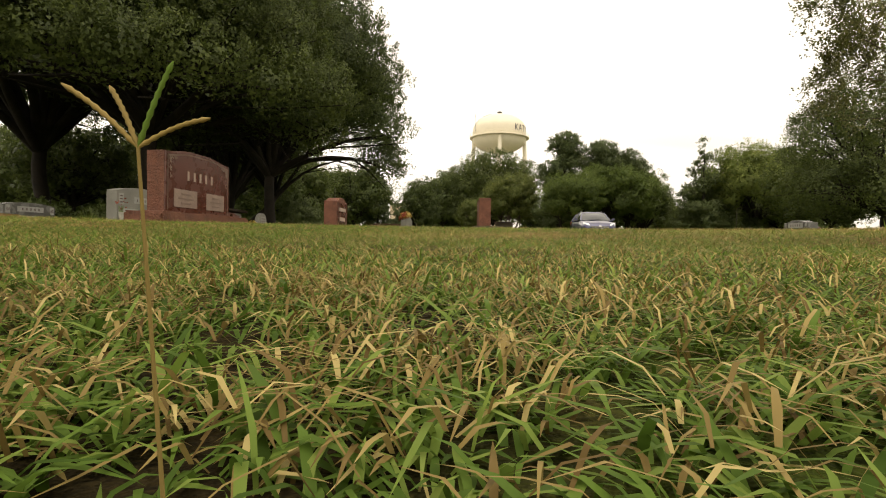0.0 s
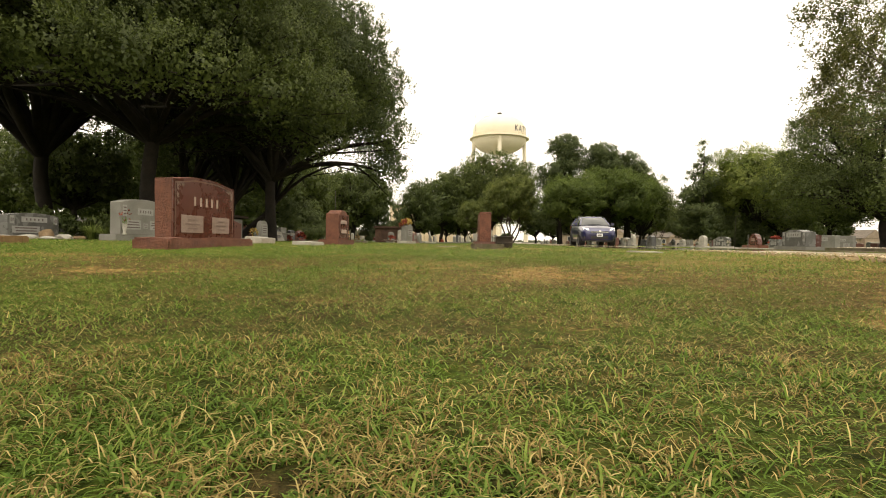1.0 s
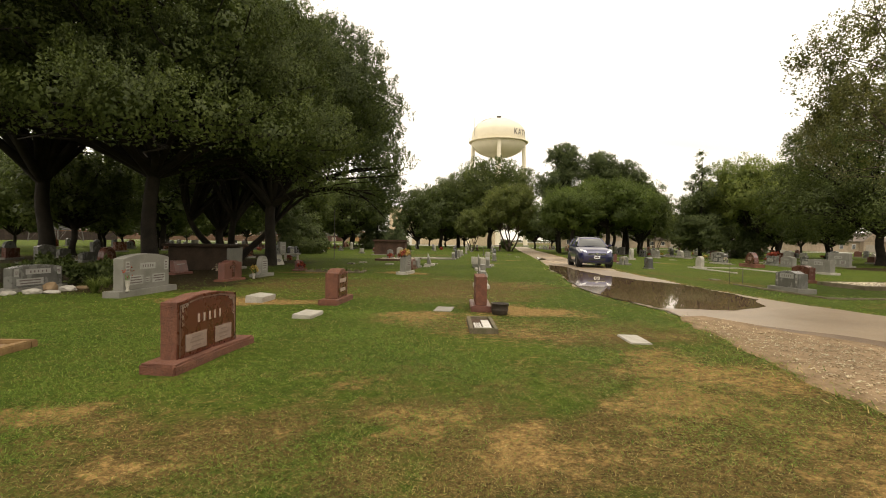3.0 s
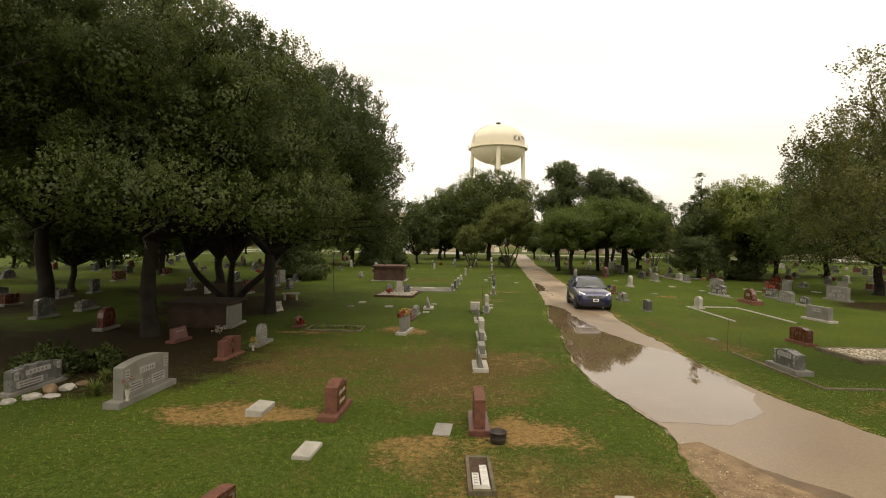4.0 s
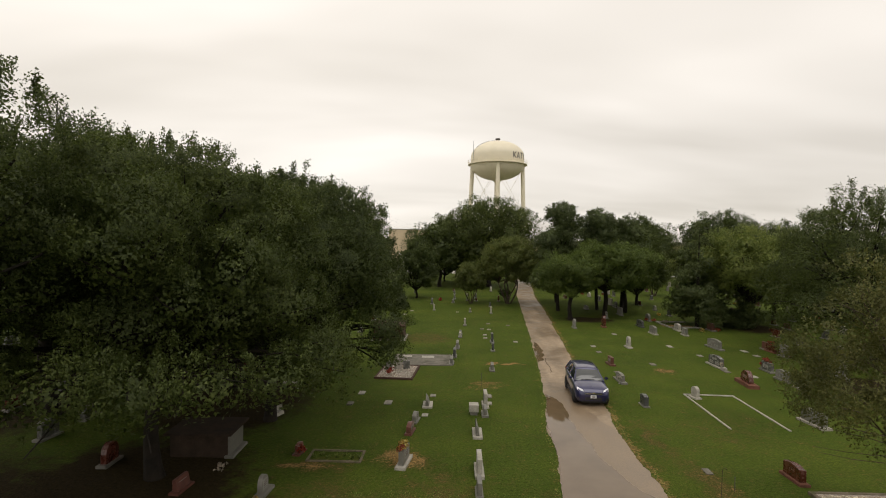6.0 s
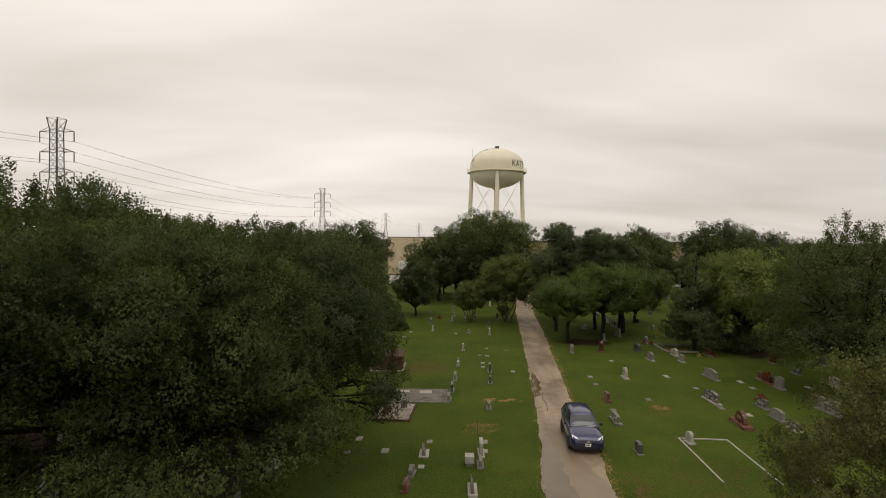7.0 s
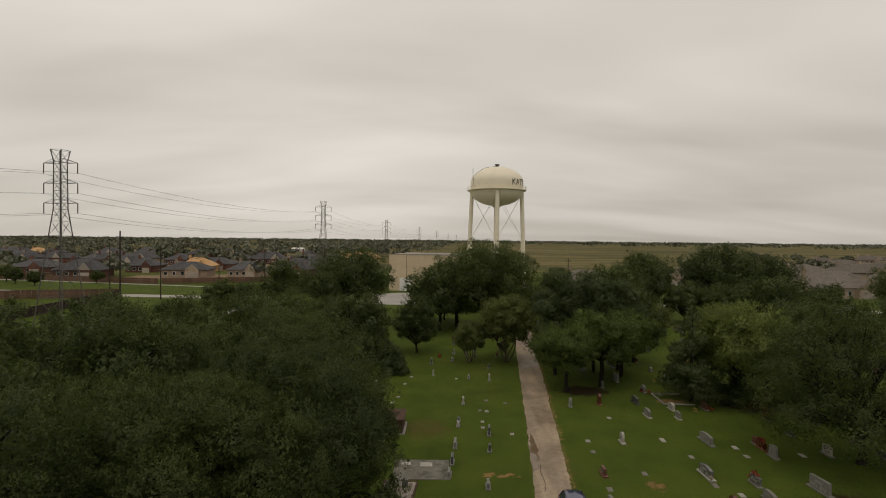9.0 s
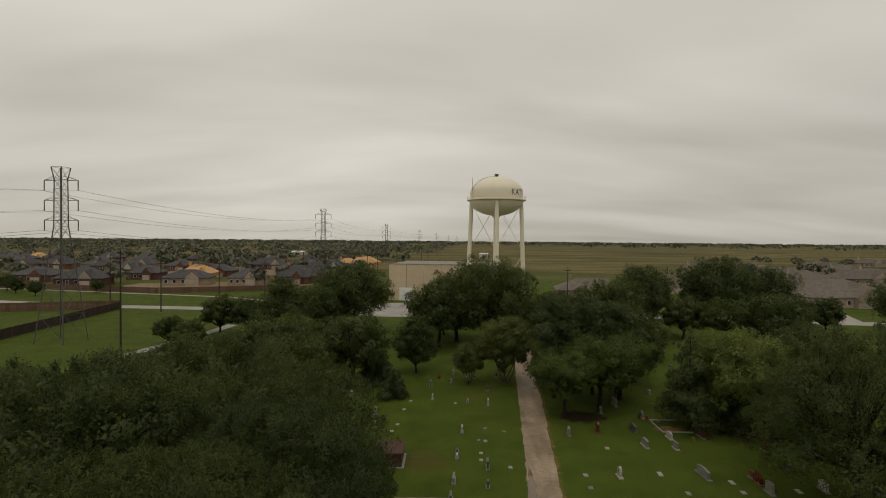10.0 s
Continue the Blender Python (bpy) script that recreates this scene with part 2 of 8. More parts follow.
LAWN, ROAD, WATER = lawn_material(), road_material(), water_material()
BLADE = foliage("grass_blades", (0.058, 0.106, 0.017), (0.132, 0.215, 0.038), (0.24, 0.31, 0.075), 0.38, 0.12)
STRAW = foliage("dry_grass", (0.13, 0.080, 0.027), (0.31, 0.222, 0.084), (0.56, 0.44, 0.20), 0.25, 0.12)
OAK = foliage("live_oak_leaves", (0.052, 0.072, 0.019), (0.080, 0.106, 0.028), (0.120, 0.148, 0.042), 0.48)
OLIVE = foliage("olive_leaves", (0.074, 0.084, 0.025), (0.112, 0.120, 0.039), (0.168, 0.168, 0.062), 0.45)
GREEN = foliage("fresh_leaves", (0.11, 0.145, 0.034), (0.165, 0.205, 0.052), (0.23, 0.265, 0.08), 0.55)
ELM = foliage("elm_leaves", (0.080, 0.116, 0.025), (0.115, 0.158, 0.034), (0.17, 0.215, 0.055), 0.52)
CRAPE = foliage("crape_myrtle_leaves", (0.10, 0.125, 0.031), (0.145, 0.172, 0.046), (0.20, 0.22, 0.068), 0.52)
CEDAR = foliage("cedar_leaves", (0.060, 0.085, 0.028), (0.088, 0.116, 0.040), (0.13, 0.155, 0.06), 0.4)
# horizon leaves, greyed in the base colour to stand for distance haze
HAZED_WOOD = foliage("hazed_wood_leaves", (0.085, 0.095, 0.065), (0.115, 0.12, 0.085), (0.15, 0.15, 0.11), 0.1)
FLOWER_RED = foliage("red_petals", (0.16, 0.02, 0.015), (0.30, 0.04, 0.025), (0.42, 0.12, 0.05), 0.2)
FLOWER_YELLOW = foliage("yellow_petals", (0.35, 0.2, 0.04), (0.5, 0.36, 0.08), (0.55, 0.5, 0.25), 0.2)
FLOWER_WHITE = foliage("white_petals", (0.4, 0.36, 0.32), (0.5, 0.46, 0.42), (0.5, 0.35, 0.32), 0.2)
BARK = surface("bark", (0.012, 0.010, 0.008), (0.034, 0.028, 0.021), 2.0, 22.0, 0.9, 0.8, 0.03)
PALE_BARK = surface("pale_bark", (0.06, 0.046, 0.034), (0.13, 0.10, 0.075), 2.0, 25.0, 0.85, 0.5, 0.01)
RED_GRANITE = surface("polished_red_granite", (0.062, 0.017, 0.010), (0.10, 0.029, 0.017), 6.0, 220.0, 0.26, 0.0, coat=0.1)
RED_ROCK = surface("rock_pitched_red_granite", (0.115, 0.040, 0.022), (0.205, 0.083, 0.047), 9.0, 55.0, 0.8, 1.0, 0.03)
GREY_GRANITE = surface("grey_granite", (0.13, 0.125, 0.105), (0.205, 0.197, 0.17), 3.0, 180.0, 0.5, 0.15, 0.002, stain=(0.14, 0.135, 0.12))
GREY_POLISH = surface("polished_grey_granite", (0.085, 0.084, 0.076), (0.135, 0.132, 0.12), 4.0, 200.0, 0.25, 0.0)
PALE_STONE = surface("weathered_white_stone", (0.27, 0.255, 0.21), (0.42, 0.395, 0.34), 4.0, 90.0, 0.75, 0.3, 0.004, stain=(0.26, 0.25, 0.21))
DARK_GRANITE = surface("dark_granite", (0.05, 0.05, 0.052), (0.09, 0.09, 0.09), 3.0, 190.0, 0.3, 0.0)
PINK_GRANITE = surface("pink_granite", (0.085, 0.030, 0.021), (0.145, 0.058, 0.042), 5.0, 150.0, 0.4, 0.1, 0.002)
PANEL = surface("frosted_panel", (0.20, 0.135, 0.105), (0.27, 0.195, 0.155), 12.0, 160.0, 0.8, 0.2, 0.001)
GREY_PANEL = surface("frosted_grey_panel", (0.24, 0.235, 0.215), (0.32, 0.315, 0.29), 12.0, 160.0, 0.8, 0.2, 0.001)
LETTER_DARK = plain("cut_lettering", (0.10, 0.075, 0.065), 0.8)
LETTER_WORN = plain("worn_lettering", (0.17, 0.115, 0.09), 0.8)
LETTER_PALE = plain("pale_lettering", (0.36, 0.27, 0.22), 0.8)
CONCRETE = surface("weathered_concrete", (0.20, 0.19, 0.165), (0.33, 0.31, 0.275), 1.2, 40.0, 0.85, 0.5, 0.006, stain=(0.17, 0.16, 0.135))
OLD_SLAB = surface("old_concrete_slab", (0.12, 0.11, 0.088), (0.215, 0.20, 0.165), 1.5, 30.0, 0.9, 0.5, 0.006, stain=(0.07, 0.068, 0.045), stain_at=0.56)
MARKER = surface("worn_marker_stone", (0.21, 0.20, 0.165), (0.34, 0.32, 0.275), 4.0, 60.0, 0.85, 0.3, 0.004, stain=(0.15, 0.14, 0.11), vary=0.2)
WET_MUD = surface("wet_road_silt", (0.19, 0.135, 0.082), (0.255, 0.19, 0.122), 0.7, 30.0, 0.34, 0.1, 0.003)
WET_SOIL = surface("wet_brown_soil", (0.085, 0.052, 0.026), (0.16, 0.105, 0.058), 2.5, 30.0, 0.55, 0.6, 0.01)
MOSSY_KERB = surface("mossy_kerb", (0.10, 0.082, 0.05), (0.18, 0.15, 0.105), 3.0, 40.0, 0.9, 0.5, 0.006, stain=(0.06, 0.065, 0.025), stain_at=0.55)
WHITE_GRAVEL = surface("white_gravel", (0.20, 0.15, 0.12), (0.46, 0.41, 0.36), 11.0, 55.0, 0.9, 0.8, 0.012)
IRON = surface("rusty_iron", (0.028, 0.024, 0.02), (0.07, 0.05, 0.035), 6.0, 60.0, 0.65, 0.4, 0.004, metal=0.3)
TIMBER = surface("weathered_timber", (0.14, 0.085, 0.036), (0.25, 0.16, 0.072), 4.0, 40.0, 0.85, 0.5, 0.004)
FENCE_WOOD = surface("fence_wood", (0.10, 0.06, 0.04), (0.18, 0.11, 0.075), 2.0, 30.0, 0.9, 0.4, 0.004, vary=0.2)
FENCE_DARK = surface("dark_fence_wood", (0.03, 0.022, 0.018), (0.06, 0.042, 0.034), 2.0, 30.0, 0.9, 0.4, 0.004, vary=0.2)
GRAVEL = surface("pale_gravel", (0.125, 0.083, 0.045), (0.26, 0.185, 0.11), 4.0, 70.0, 0.9, 0.6, 0.01, vary=0.2)
PEBBLE = foliage("pebbles", (0.27, 0.175, 0.105), (0.45, 0.345, 0.23), (0.68, 0.58, 0.44), 0.0)
WHITE_PEBBLE = foliage("white_pebbles", (0.20, 0.14, 0.11), (0.45, 0.40, 0.35), (0.66, 0.62, 0.57), 0.0)
CREAM_STEEL = surface("cream_painted_steel", (0.76, 0.69, 0.52), (0.82, 0.75, 0.59), 0.22, 0.5, 0.5, 0.0, stain=(0.74, 0.66, 0.47), stain_at=0.68, speckle=0.12)
STEEL = surface("galvanised_steel", (0.085, 0.08, 0.072), (0.14, 0.13, 0.12), 1.0, 12.0, 0.6, 0.0, metal=0.4)
CABLE = plain("cable", (0.05, 0.05, 0.05), 0.6)
POLE_WOOD = surface("creosoted_pole", (0.03, 0.023, 0.018), (0.065, 0.05, 0.04), 1.5, 25.0, 0.9, 0.4, 0.006)
BEIGE_PANEL = surface("beige_tilt_wall", (0.50, 0.405, 0.27), (0.58, 0.475, 0.33), 0.2, 5.0, 0.85, 0.1, 0.01, vary=0.06)
ROOF_GREY = surface("grey_shingles", (0.05, 0.05, 0.052), (0.095, 0.09, 0.088), 0.8, 14.0, 0.9, 0.3, 0.01, vary=0.2)
ROOF_BROWN = surface("brown_shingles", (0.10, 0.085, 0.07), (0.165, 0.14, 0.115), 0.8, 14.0, 0.9, 0.3, 0.01, vary=0.2)
BRICK_RED = surface("red_house_brick", (0.10, 0.05, 0.038), (0.17, 0.085, 0.062), 1.0, 18.0, 0.9, 0.2, 0.006, vary=0.25)
BRICK_TAN = surface("tan_house_brick", (0.28, 0.22, 0.16), (0.40, 0.32, 0.24), 1.0, 18.0, 0.9, 0.2, 0.006, vary=0.25)
RAW_WOOD = surface("raw_sheathing", (0.44, 0.25, 0.10), (0.54, 0.33, 0.15), 0.8, 8.0, 0.8, 0.1, 0.004)
WHITE_TRIM = surface("white_trim", (0.66, 0.65, 0.61), (0.76, 0.75, 0.71), 1.0, 12.0, 0.7, 0.1, 0.002)
TAN_TRIM = surface("tan_trim_paint", (0.30, 0.26, 0.21), (0.40, 0.35, 0.29), 1.0, 12.0, 0.7, 0.1, 0.002, vary=0.25)
WINDOW_DARK = glassy("house_glass", (0.03, 0.035, 0.04), 0.05)
# brown brick with the shade of the dense oak put into its colour
SHADED_BRICK = surface("shaded_brown_brick", (0.026, 0.019, 0.013), (0.056, 0.038, 0.026), 2.5, 30.0, 0.9, 0.5, 0.008)
CRYPT_BROWN = surface("brown_brick_tomb", (0.055, 0.032, 0.023), (0.105, 0.062, 0.044), 2.5, 30.0, 0.85, 0.4, 0.006)
STREET = surface("pale_street_concrete", (0.27, 0.25, 0.22), (0.38, 0.36, 0.32), 0.15, 6.0, 0.85, 0.2, 0.01, stain=(0.28, 0.27, 0.25))
PAINT_BLUE = plain("dark_blue_car_paint", (0.012, 0.013, 0.072), 0.3, 0.15, coat=1.0)
CAR_GLASS = glassy("car_glass", (0.03, 0.036, 0.038), 0.02)
RUBBER = plain("tyre_rubber", (0.016, 0.016, 0.016), 0.85)
ALLOY = plain("alloy_rim", (0.42, 0.42, 0.43), 0.35, 0.8)
BLACK_PLASTIC = plain("black_plastic", (0.018, 0.018, 0.02), 0.55)
CHROME = plain("chrome", (0.7, 0.7, 0.72), 0.12, 1.0)
LAMP_GLASS = plain("headlamp_lens", (0.72, 0.74, 0.78), 0.12, 0.3, coat=1.0)
PLATE_WHITE = plain("number_plate", (0.72, 0.73, 0.75), 0.5)
PLASTIC_WHITE = surface("white_plastic", (0.46, 0.44, 0.40), (0.60, 0.58, 0.54), 8.0, 40.0, 0.5, 0.2, 0.003, stain=(0.25, 0.21, 0.15))
MULCH = surface("brown_mulch", (0.05, 0.032, 0.02), (0.11, 0.07, 0.045), 7.0, 45.0, 0.95, 0.9, 0.02)


# ---------------------------------------------------------------- small builders
def mesh_ob(name, verts, faces, mat, parent=None, smooth=False):
    me = bpy.data.meshes.new(name)
    me.from_pydata([tuple(v) for v in verts], [], [tuple(f) for f in faces])
    me.materials.append(mat)
    if smooth:
        me.polygons.foreach_set("use_smooth", [True] * len(me.polygons))
    ob = new(name, me)
    ob.parent = parent
    return ob


def array_ob(name, verts, loops, size, mat, parent=None):
    """A mesh from numpy arrays: verts (n, 3) and faces of one size (m, size)."""
    me = bpy.data.meshes.new(name)
    me.vertices.add(len(verts))
    me.vertices.foreach_set("co", np.asarray(verts, dtype=np.float32).ravel())
    me.loops.add(loops.size)
    me.loops.foreach_set("vertex_index", loops.astype(np.int32).ravel())
    me.polygons.add(len(loops))
    me.polygons.foreach_set("loop_start", np.arange(0, loops.size, size, dtype=np.int32))
    me.update(calc_edges=True)
    me.materials.append(mat)
    ob = new(name, me)
    ob.parent = parent
    return ob


def part(name, bm, mat, parent=None, label="", m=None, smooth=False):
    me = bpy.data.meshes.new(name)
    bmesh.ops.recalc_face_normals(bm, faces=bm.faces)
    bm.to_mesh(me)
    bm.free()
    me.materials.append(mat)
    if smooth:
        me.polygons.foreach_set("use_smooth", [True] * len(me.polygons))
    ob = new(name, me)
    ob.parent = parent
    if m is not None:
        ob.matrix_basis = m
    if label:
        tagged(ob, label)
    return ob


def thing(name, m, label, category, group="", kind=""):
    ob = new(name)
    ob.empty_display_size = 0.2
    ob.matrix_basis = m
    return tagged(ob, label, category, group, kind)


def box_bm(sx, sy, sz, at=(0, 0, 0), bevel=0.0, seg=2, rough=0.0, cuts=0, seed=0, taper=0.0):
    """A box standing on at; rough: uneven faces, taper: how much narrower its top is."""
    bm = bmesh.new()
    bmesh.ops.create_cube(bm, size=1.0)
    for v in bm.verts:
        k = 1 - taper if v.co.z > 0 else 1
        v.co = Vector((v.co.x * sx * k, v.co.y * sy * k, (v.co.z + 0.5) * sz))
    if cuts:
        bmesh.ops.subdivide_edges(bm, edges=bm.edges[:], cuts=cuts, use_grid_fill=True)
    if bevel:
        bmesh.ops.bevel(bm, geom=[e for e in bm.edges if e.is_manifold and e.calc_face_angle(0) > 0.5], offset=bevel, segments=seg, affect="EDGES")
    if rough:
        for v in bm.verts:
            d = noise.noise_vector(v.co * 9 + Vector((seed, seed * 1.7, 0)))
            v.co += d * rough
    bmesh.ops.translate(bm, verts=bm.verts, vec=at)
    return bm


def cyl_bm(r1, r2, h, at=(0, 0, 0), seg=16, bevel=0.0, axis="Z"):
    bm = bmesh.new()
    bmesh.ops.create_cone(bm, cap_ends=True, segments=seg, radius1=r1, radius2=r2, depth=h)
    bmesh.ops.translate(bm, verts=bm.verts, vec=(0, 0, h / 2))
    if bevel:
        bmesh.ops.bevel(bm, geom=[e for e in bm.edges if e.calc_face_angle(0) > 0.8], offset=bevel, segments=2, affect="EDGES")
    if axis == "X":
        bmesh.ops.rotate(bm, verts=bm.verts, matrix=Matrix.Rotation(radians(90), 3, "Y"))
    if axis == "Y":
        bmesh.ops.rotate(bm, verts=bm.verts, matrix=Matrix.Rotation(radians(-90), 3, "X"))
    bmesh.ops.translate(bm, verts=bm.verts, vec=at)
    return bm


def spin_bm(profile, seg=24):
    """A turned shape from (radius, height) pairs."""
    bm = bmesh.new()
    rings = []
    for r, z in profile:
        rings.append([bm.verts.new((r * math.cos(2 * math.pi * k / seg), r * math.sin(2 * math.pi * k / seg), z)) for k in range(seg)])
    for a, b in zip(rings, rings[1:]):
        for k in range(seg):
            bm.faces.new((a[k], a[(k + 1) % seg], b[(k + 1) % seg], b[k]))
    for ring in (rings[0], rings[-1]):
        if (ring[0].co.xy).length > 1e-4:
            bm.faces.new(ring)
    bmesh.ops.remove_doubles(bm, verts=bm.verts, dist=1e-5)
    return bm


def tube_arrays(points, radii, sides=6):
    """Verts and quads of a tapering tube along points."""
    pts = [Vector(p) for p in points]
    verts, quads = [], []
    ref = Vector((0.31, 0.57, 0.76))
    for i, p in enumerate(pts):
        d = (pts[min(i + 1, len(pts) - 1)] - pts[max(i - 1, 0)]).normalized()
        u = d.cross(ref).normalized()
        w = d.cross(u)
        for k in range(sides):
            a = 2 * math.pi * k / sides
            verts.append(p + (u * math.cos(a) + w * math.sin(a)) * radii[i])
        if i:
            for k in range(sides):
                a, b = (i - 1) * sides, i * sides
                quads.append((a + k, a + (k + 1) % sides, b + (k + 1) % sides, b + k))
    return verts, quads


def tubes_ob(name, tubes, mat, parent=None, sides=6, smooth=True):
    verts, quads = [], []
    for pts, radii in tubes:
        v, q = tube_arrays(pts, radii, sides)
        n = len(verts)
        verts += v
        quads += [tuple(i + n for i in f) for f in q]
    return mesh_ob(name, verts, quads, mat, parent, smooth)


def join_bm(a, b):
    """Adds the geometry of b to a."""
    me = bpy.data.meshes.new("tmp")
    b.to_mesh(me)
    b.free()
    a.from_mesh(me)
    bpy.data.meshes.remove(me)
    return a


def smooth01(t):
    t = max(0.0, min(1.0, t))
    return t * t * (3 - 2 * t)


# ---------------------------------------------------------------- ground, road, water
ROAD_EDGE = [(-14, 3.0, 9.4), (2, 3.2, 8.9), (5, 3.4, 8.6), (10, 3.9, 7.9), (12.5, 3.4, 7.45), (14.5, 3.35, 7.3), (17.5, 3.58, 7.35), (20.5, 4.05, 7.4), (24, 4.22, 7.6), (25.5, 4.4, 7.8), (27.4, 4.85, 8.1),
             (30, 5.08, 8.2), (34, 5.55, 8.3), (38.6, 5.95, 8.7), (44, 6.45, 9.3), (50, 6.95, 9.8), (55, 7.4, 10.4), (64, 8.15, 11.2), (80, 9.5, 12.4), (92, 10.7, 14.0), (118, 13.3, 16.7), (137, 15.0, 18.6)]


def road_side(y, side):
    ys = [r[0] for r in ROAD_EDGE]
    x = float(np.interp(y, ys, [r[1 + side] for r in ROAD_EDGE]))
    return x + 0.10 * noise.noise(Vector((y * 0.45, side * 7.3, 0))) + 0.08 * noise.noise(Vector((y * 2.3, side * 5.1, 2))) + 0.07 * noise.noise(Vector((y * 6.1, side * 3.1, 5)))


def ground_z(x, y):
    """The lawn dips a little where the camera starts."""
    d = math.hypot(x, y - 0.4)
    return -0.212 * (1 - smooth01(d / 6.0))


# dry and bare places: x, y, half-widths, how dry, how bare
PATCHES = [(-4.3, 10.3, 1.9, 0.75, 0.7, 0.62), (1.4, 9.6, 1.1, 0.7, 0.6, 0.75), (-0.5, 8.8, 1.0, 0.7, 0.6, 0.55), (0.6, 7.6, 0.9, 1.1, 0.6, 0.4),
           (2.6, 7.6, 1.5, 1.0, 0.6, 0.2), (0.4, 12.5, 1.8, 2.2, 0.36, 0.15), (-0.4, 16.0, 1.6, 3.2, 0.34, 0.05), (-4.0, 15.0, 2.6, 2.4, 0.3, 0.1), (-3.2, 12.2, 3.0, 1.4, 0.26, 0.08), (2.6, 5.5, 1.4, 0.9, 0.65, 0.5), (1.9, 2.0, 0.5, 0.22, 0.7, 1.0),
           (-1.8, 20.0, 1.2, 0.8, 0.5, 0.5), (-5.5, 19.2, 1.3, 0.4, 0.5, 0.5), (1.8, 3.75, 4.2, 0.6, 0.42, 0.2), (-3.6, 3.3, 3.6, 0.45, 0.4, 0.2), (-2.6, 3.9, 0.35, 0.2, 0.9, 0.9), (0.35, 3.75, 0.4, 0.15, 0.9, 0.85), (1.9, 4.5, 0.45, 0.2, 0.9, 0.9), (3.0, 3.6, 1.6, 0.7, 0.7, 0.4), (-2.2, 6.7, 2.6, 1.0, -0.5, 0.0), (0.4, 6.2, 2.2, 0.6, -0.45, 0.0), (-4.5, 7.5, 2.0, 1.5, -0.4, 0.0), (-5.5, 14.0, 1.2, 0.6, 0.4, 0.3),
           (3.7, 35.8, 1.2, 0.32, 0.9, 1.0), (2.0, 30.4, 1.4, 0.9, 0.45, 0.3), (9.3, 17.5, 0.7, 3.0, 0.35, 0.2),
           (8.7, 22.5, 0.5, 3.0, 0.3, 0.1), (22.8, 53.6, 1.8, 1.0, 0.5, 0.6), (14.0, 34.6, 0.9, 0.6, 0.5, 0.4), 
           (6.0, 2.0, 3.5, 2.0, 0.8, 0.4), (10.5, 11.5, 2.0, 1.0, 0.5, 0.3), (-2.5, 45, 2.5, 3.0, 0.35, 0.0), (30.5, 53, 2.5, 2.5, 0.4, 0.5), (1.9, 15.2, 1.2, 1.5, 0.45, 0.25)]


# leaf litter and thin soil under the oaks, darkened for their shade: x, y, half-widths
LITTER_SHADE = [(0.05, 0.6, 0.6, 0.42), (-8.6, 14.3, 4.2, 4.2), (-11.0, 17.0, 5.2, 5.8), (-11.0, 26.0, 4.5, 6.5), (-16.0, 34.5, 6.5, 7.0), (-18.0, 14.0, 7.5, 7.0), (-24.0, 24.0, 8.0, 8.0), (26.0, 31.0, 4.5, 4.0), (30.5, 53.0, 4.0, 3.5), (14.5, 57.0, 3.5, 2.5)]


def cover(x, y):
    dry, bare = -0.08 + 0.26 * noise.noise(Vector((x * 0.12, y * 0.12, 3))) + 0.12 * noise.noise(Vector((x * 0.6, y * 0.6, 8))), 0.0
    wx, wy = 0.55 * noise.noise(Vector((x * 1.1, y * 1.1, 20))) + 0.3 * noise.noise(Vector((x * 3, y * 3, 21))), 0.55 * noise.noise(Vector((x * 1.1, y * 1.1, 30))) + 0.3 * noise.noise(Vector((x * 3, y * 3, 31)))
    dry += 0.12 * (1 - smooth01((math.hypot((x + 2.5) / 6.5, (y - 14) / 8.5) - 0.4) / 0.7))
    # the lawn by the start is worn thin in small spots
    worn = 1 - smooth01((math.hypot(x - 1.0, (y - 2.6) * 0.9) - 2.0) / 3.0)
    if worn > 0:
        spot = noise.noise(Vector((x * 1.9, y * 2.4, 40))) + 0.7 * noise.noise(Vector((x * 4.7, y * 5.5, 41)))
        dry += worn * (0.16 + 0.5 * spot)
        bare = max(0.0, worn * (0.95 * spot - 0.18))
    for px, py, rx, ry, kd, kb in PATCHES:
        px, py = px + wx, py + wy
        if abs(x - px) > rx * 1.7 or abs(y - py) > ry * 1.7:
            continue
        d = math.hypot((x - px) / rx, (y - py) / ry)
        k = 1 - smooth01((d - 0.3) / 1.1)
        dry += kd * k
        bare = max(bare, kb * k)
    if -14 < y < 137:
        near, off = abs(x - road_side(y, 0)), abs(x - road_side(y, 1))
        k = max(0.0, 1 - off / 0.45, 0.35 - near / 0.6)
        dry += 0.2 * k
        bare = max(bare, 0.4 * k)
    far = smooth01((math.hypot(x, y) - 230) / 120)
    litter_shade = 0.0
    for px, py, rx, ry in LITTER_SHADE:
        litter_shade = max(litter_shade, 0.95 * (1 - smooth01((math.hypot((x - px + 1.2 * wx) / rx, (y - py + 1.2 * wy) / ry) - 0.2) / 0.95)))
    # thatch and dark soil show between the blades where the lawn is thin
    litter_shade = max(litter_shade, 0.3 * (1 - smooth01((math.hypot(x, y - 1) - 1.6) / 1.6)))
    return min(1, max(0, dry)), min(1, bare), far, litter_shade


def axis_steps(lo, hi, step, reach):
    vals = list(np.arange(lo, hi + step / 2, step))
    d, a, b = step, lo, hi
    while a > -reach or b < reach:
        d *= 1.17
        a, b = a - d, b + d
        if a > -reach * 1.2:
            vals.insert(0, a)
        if b < reach * 1.2:
            vals.append(b)
    return [float(v) for v in vals]


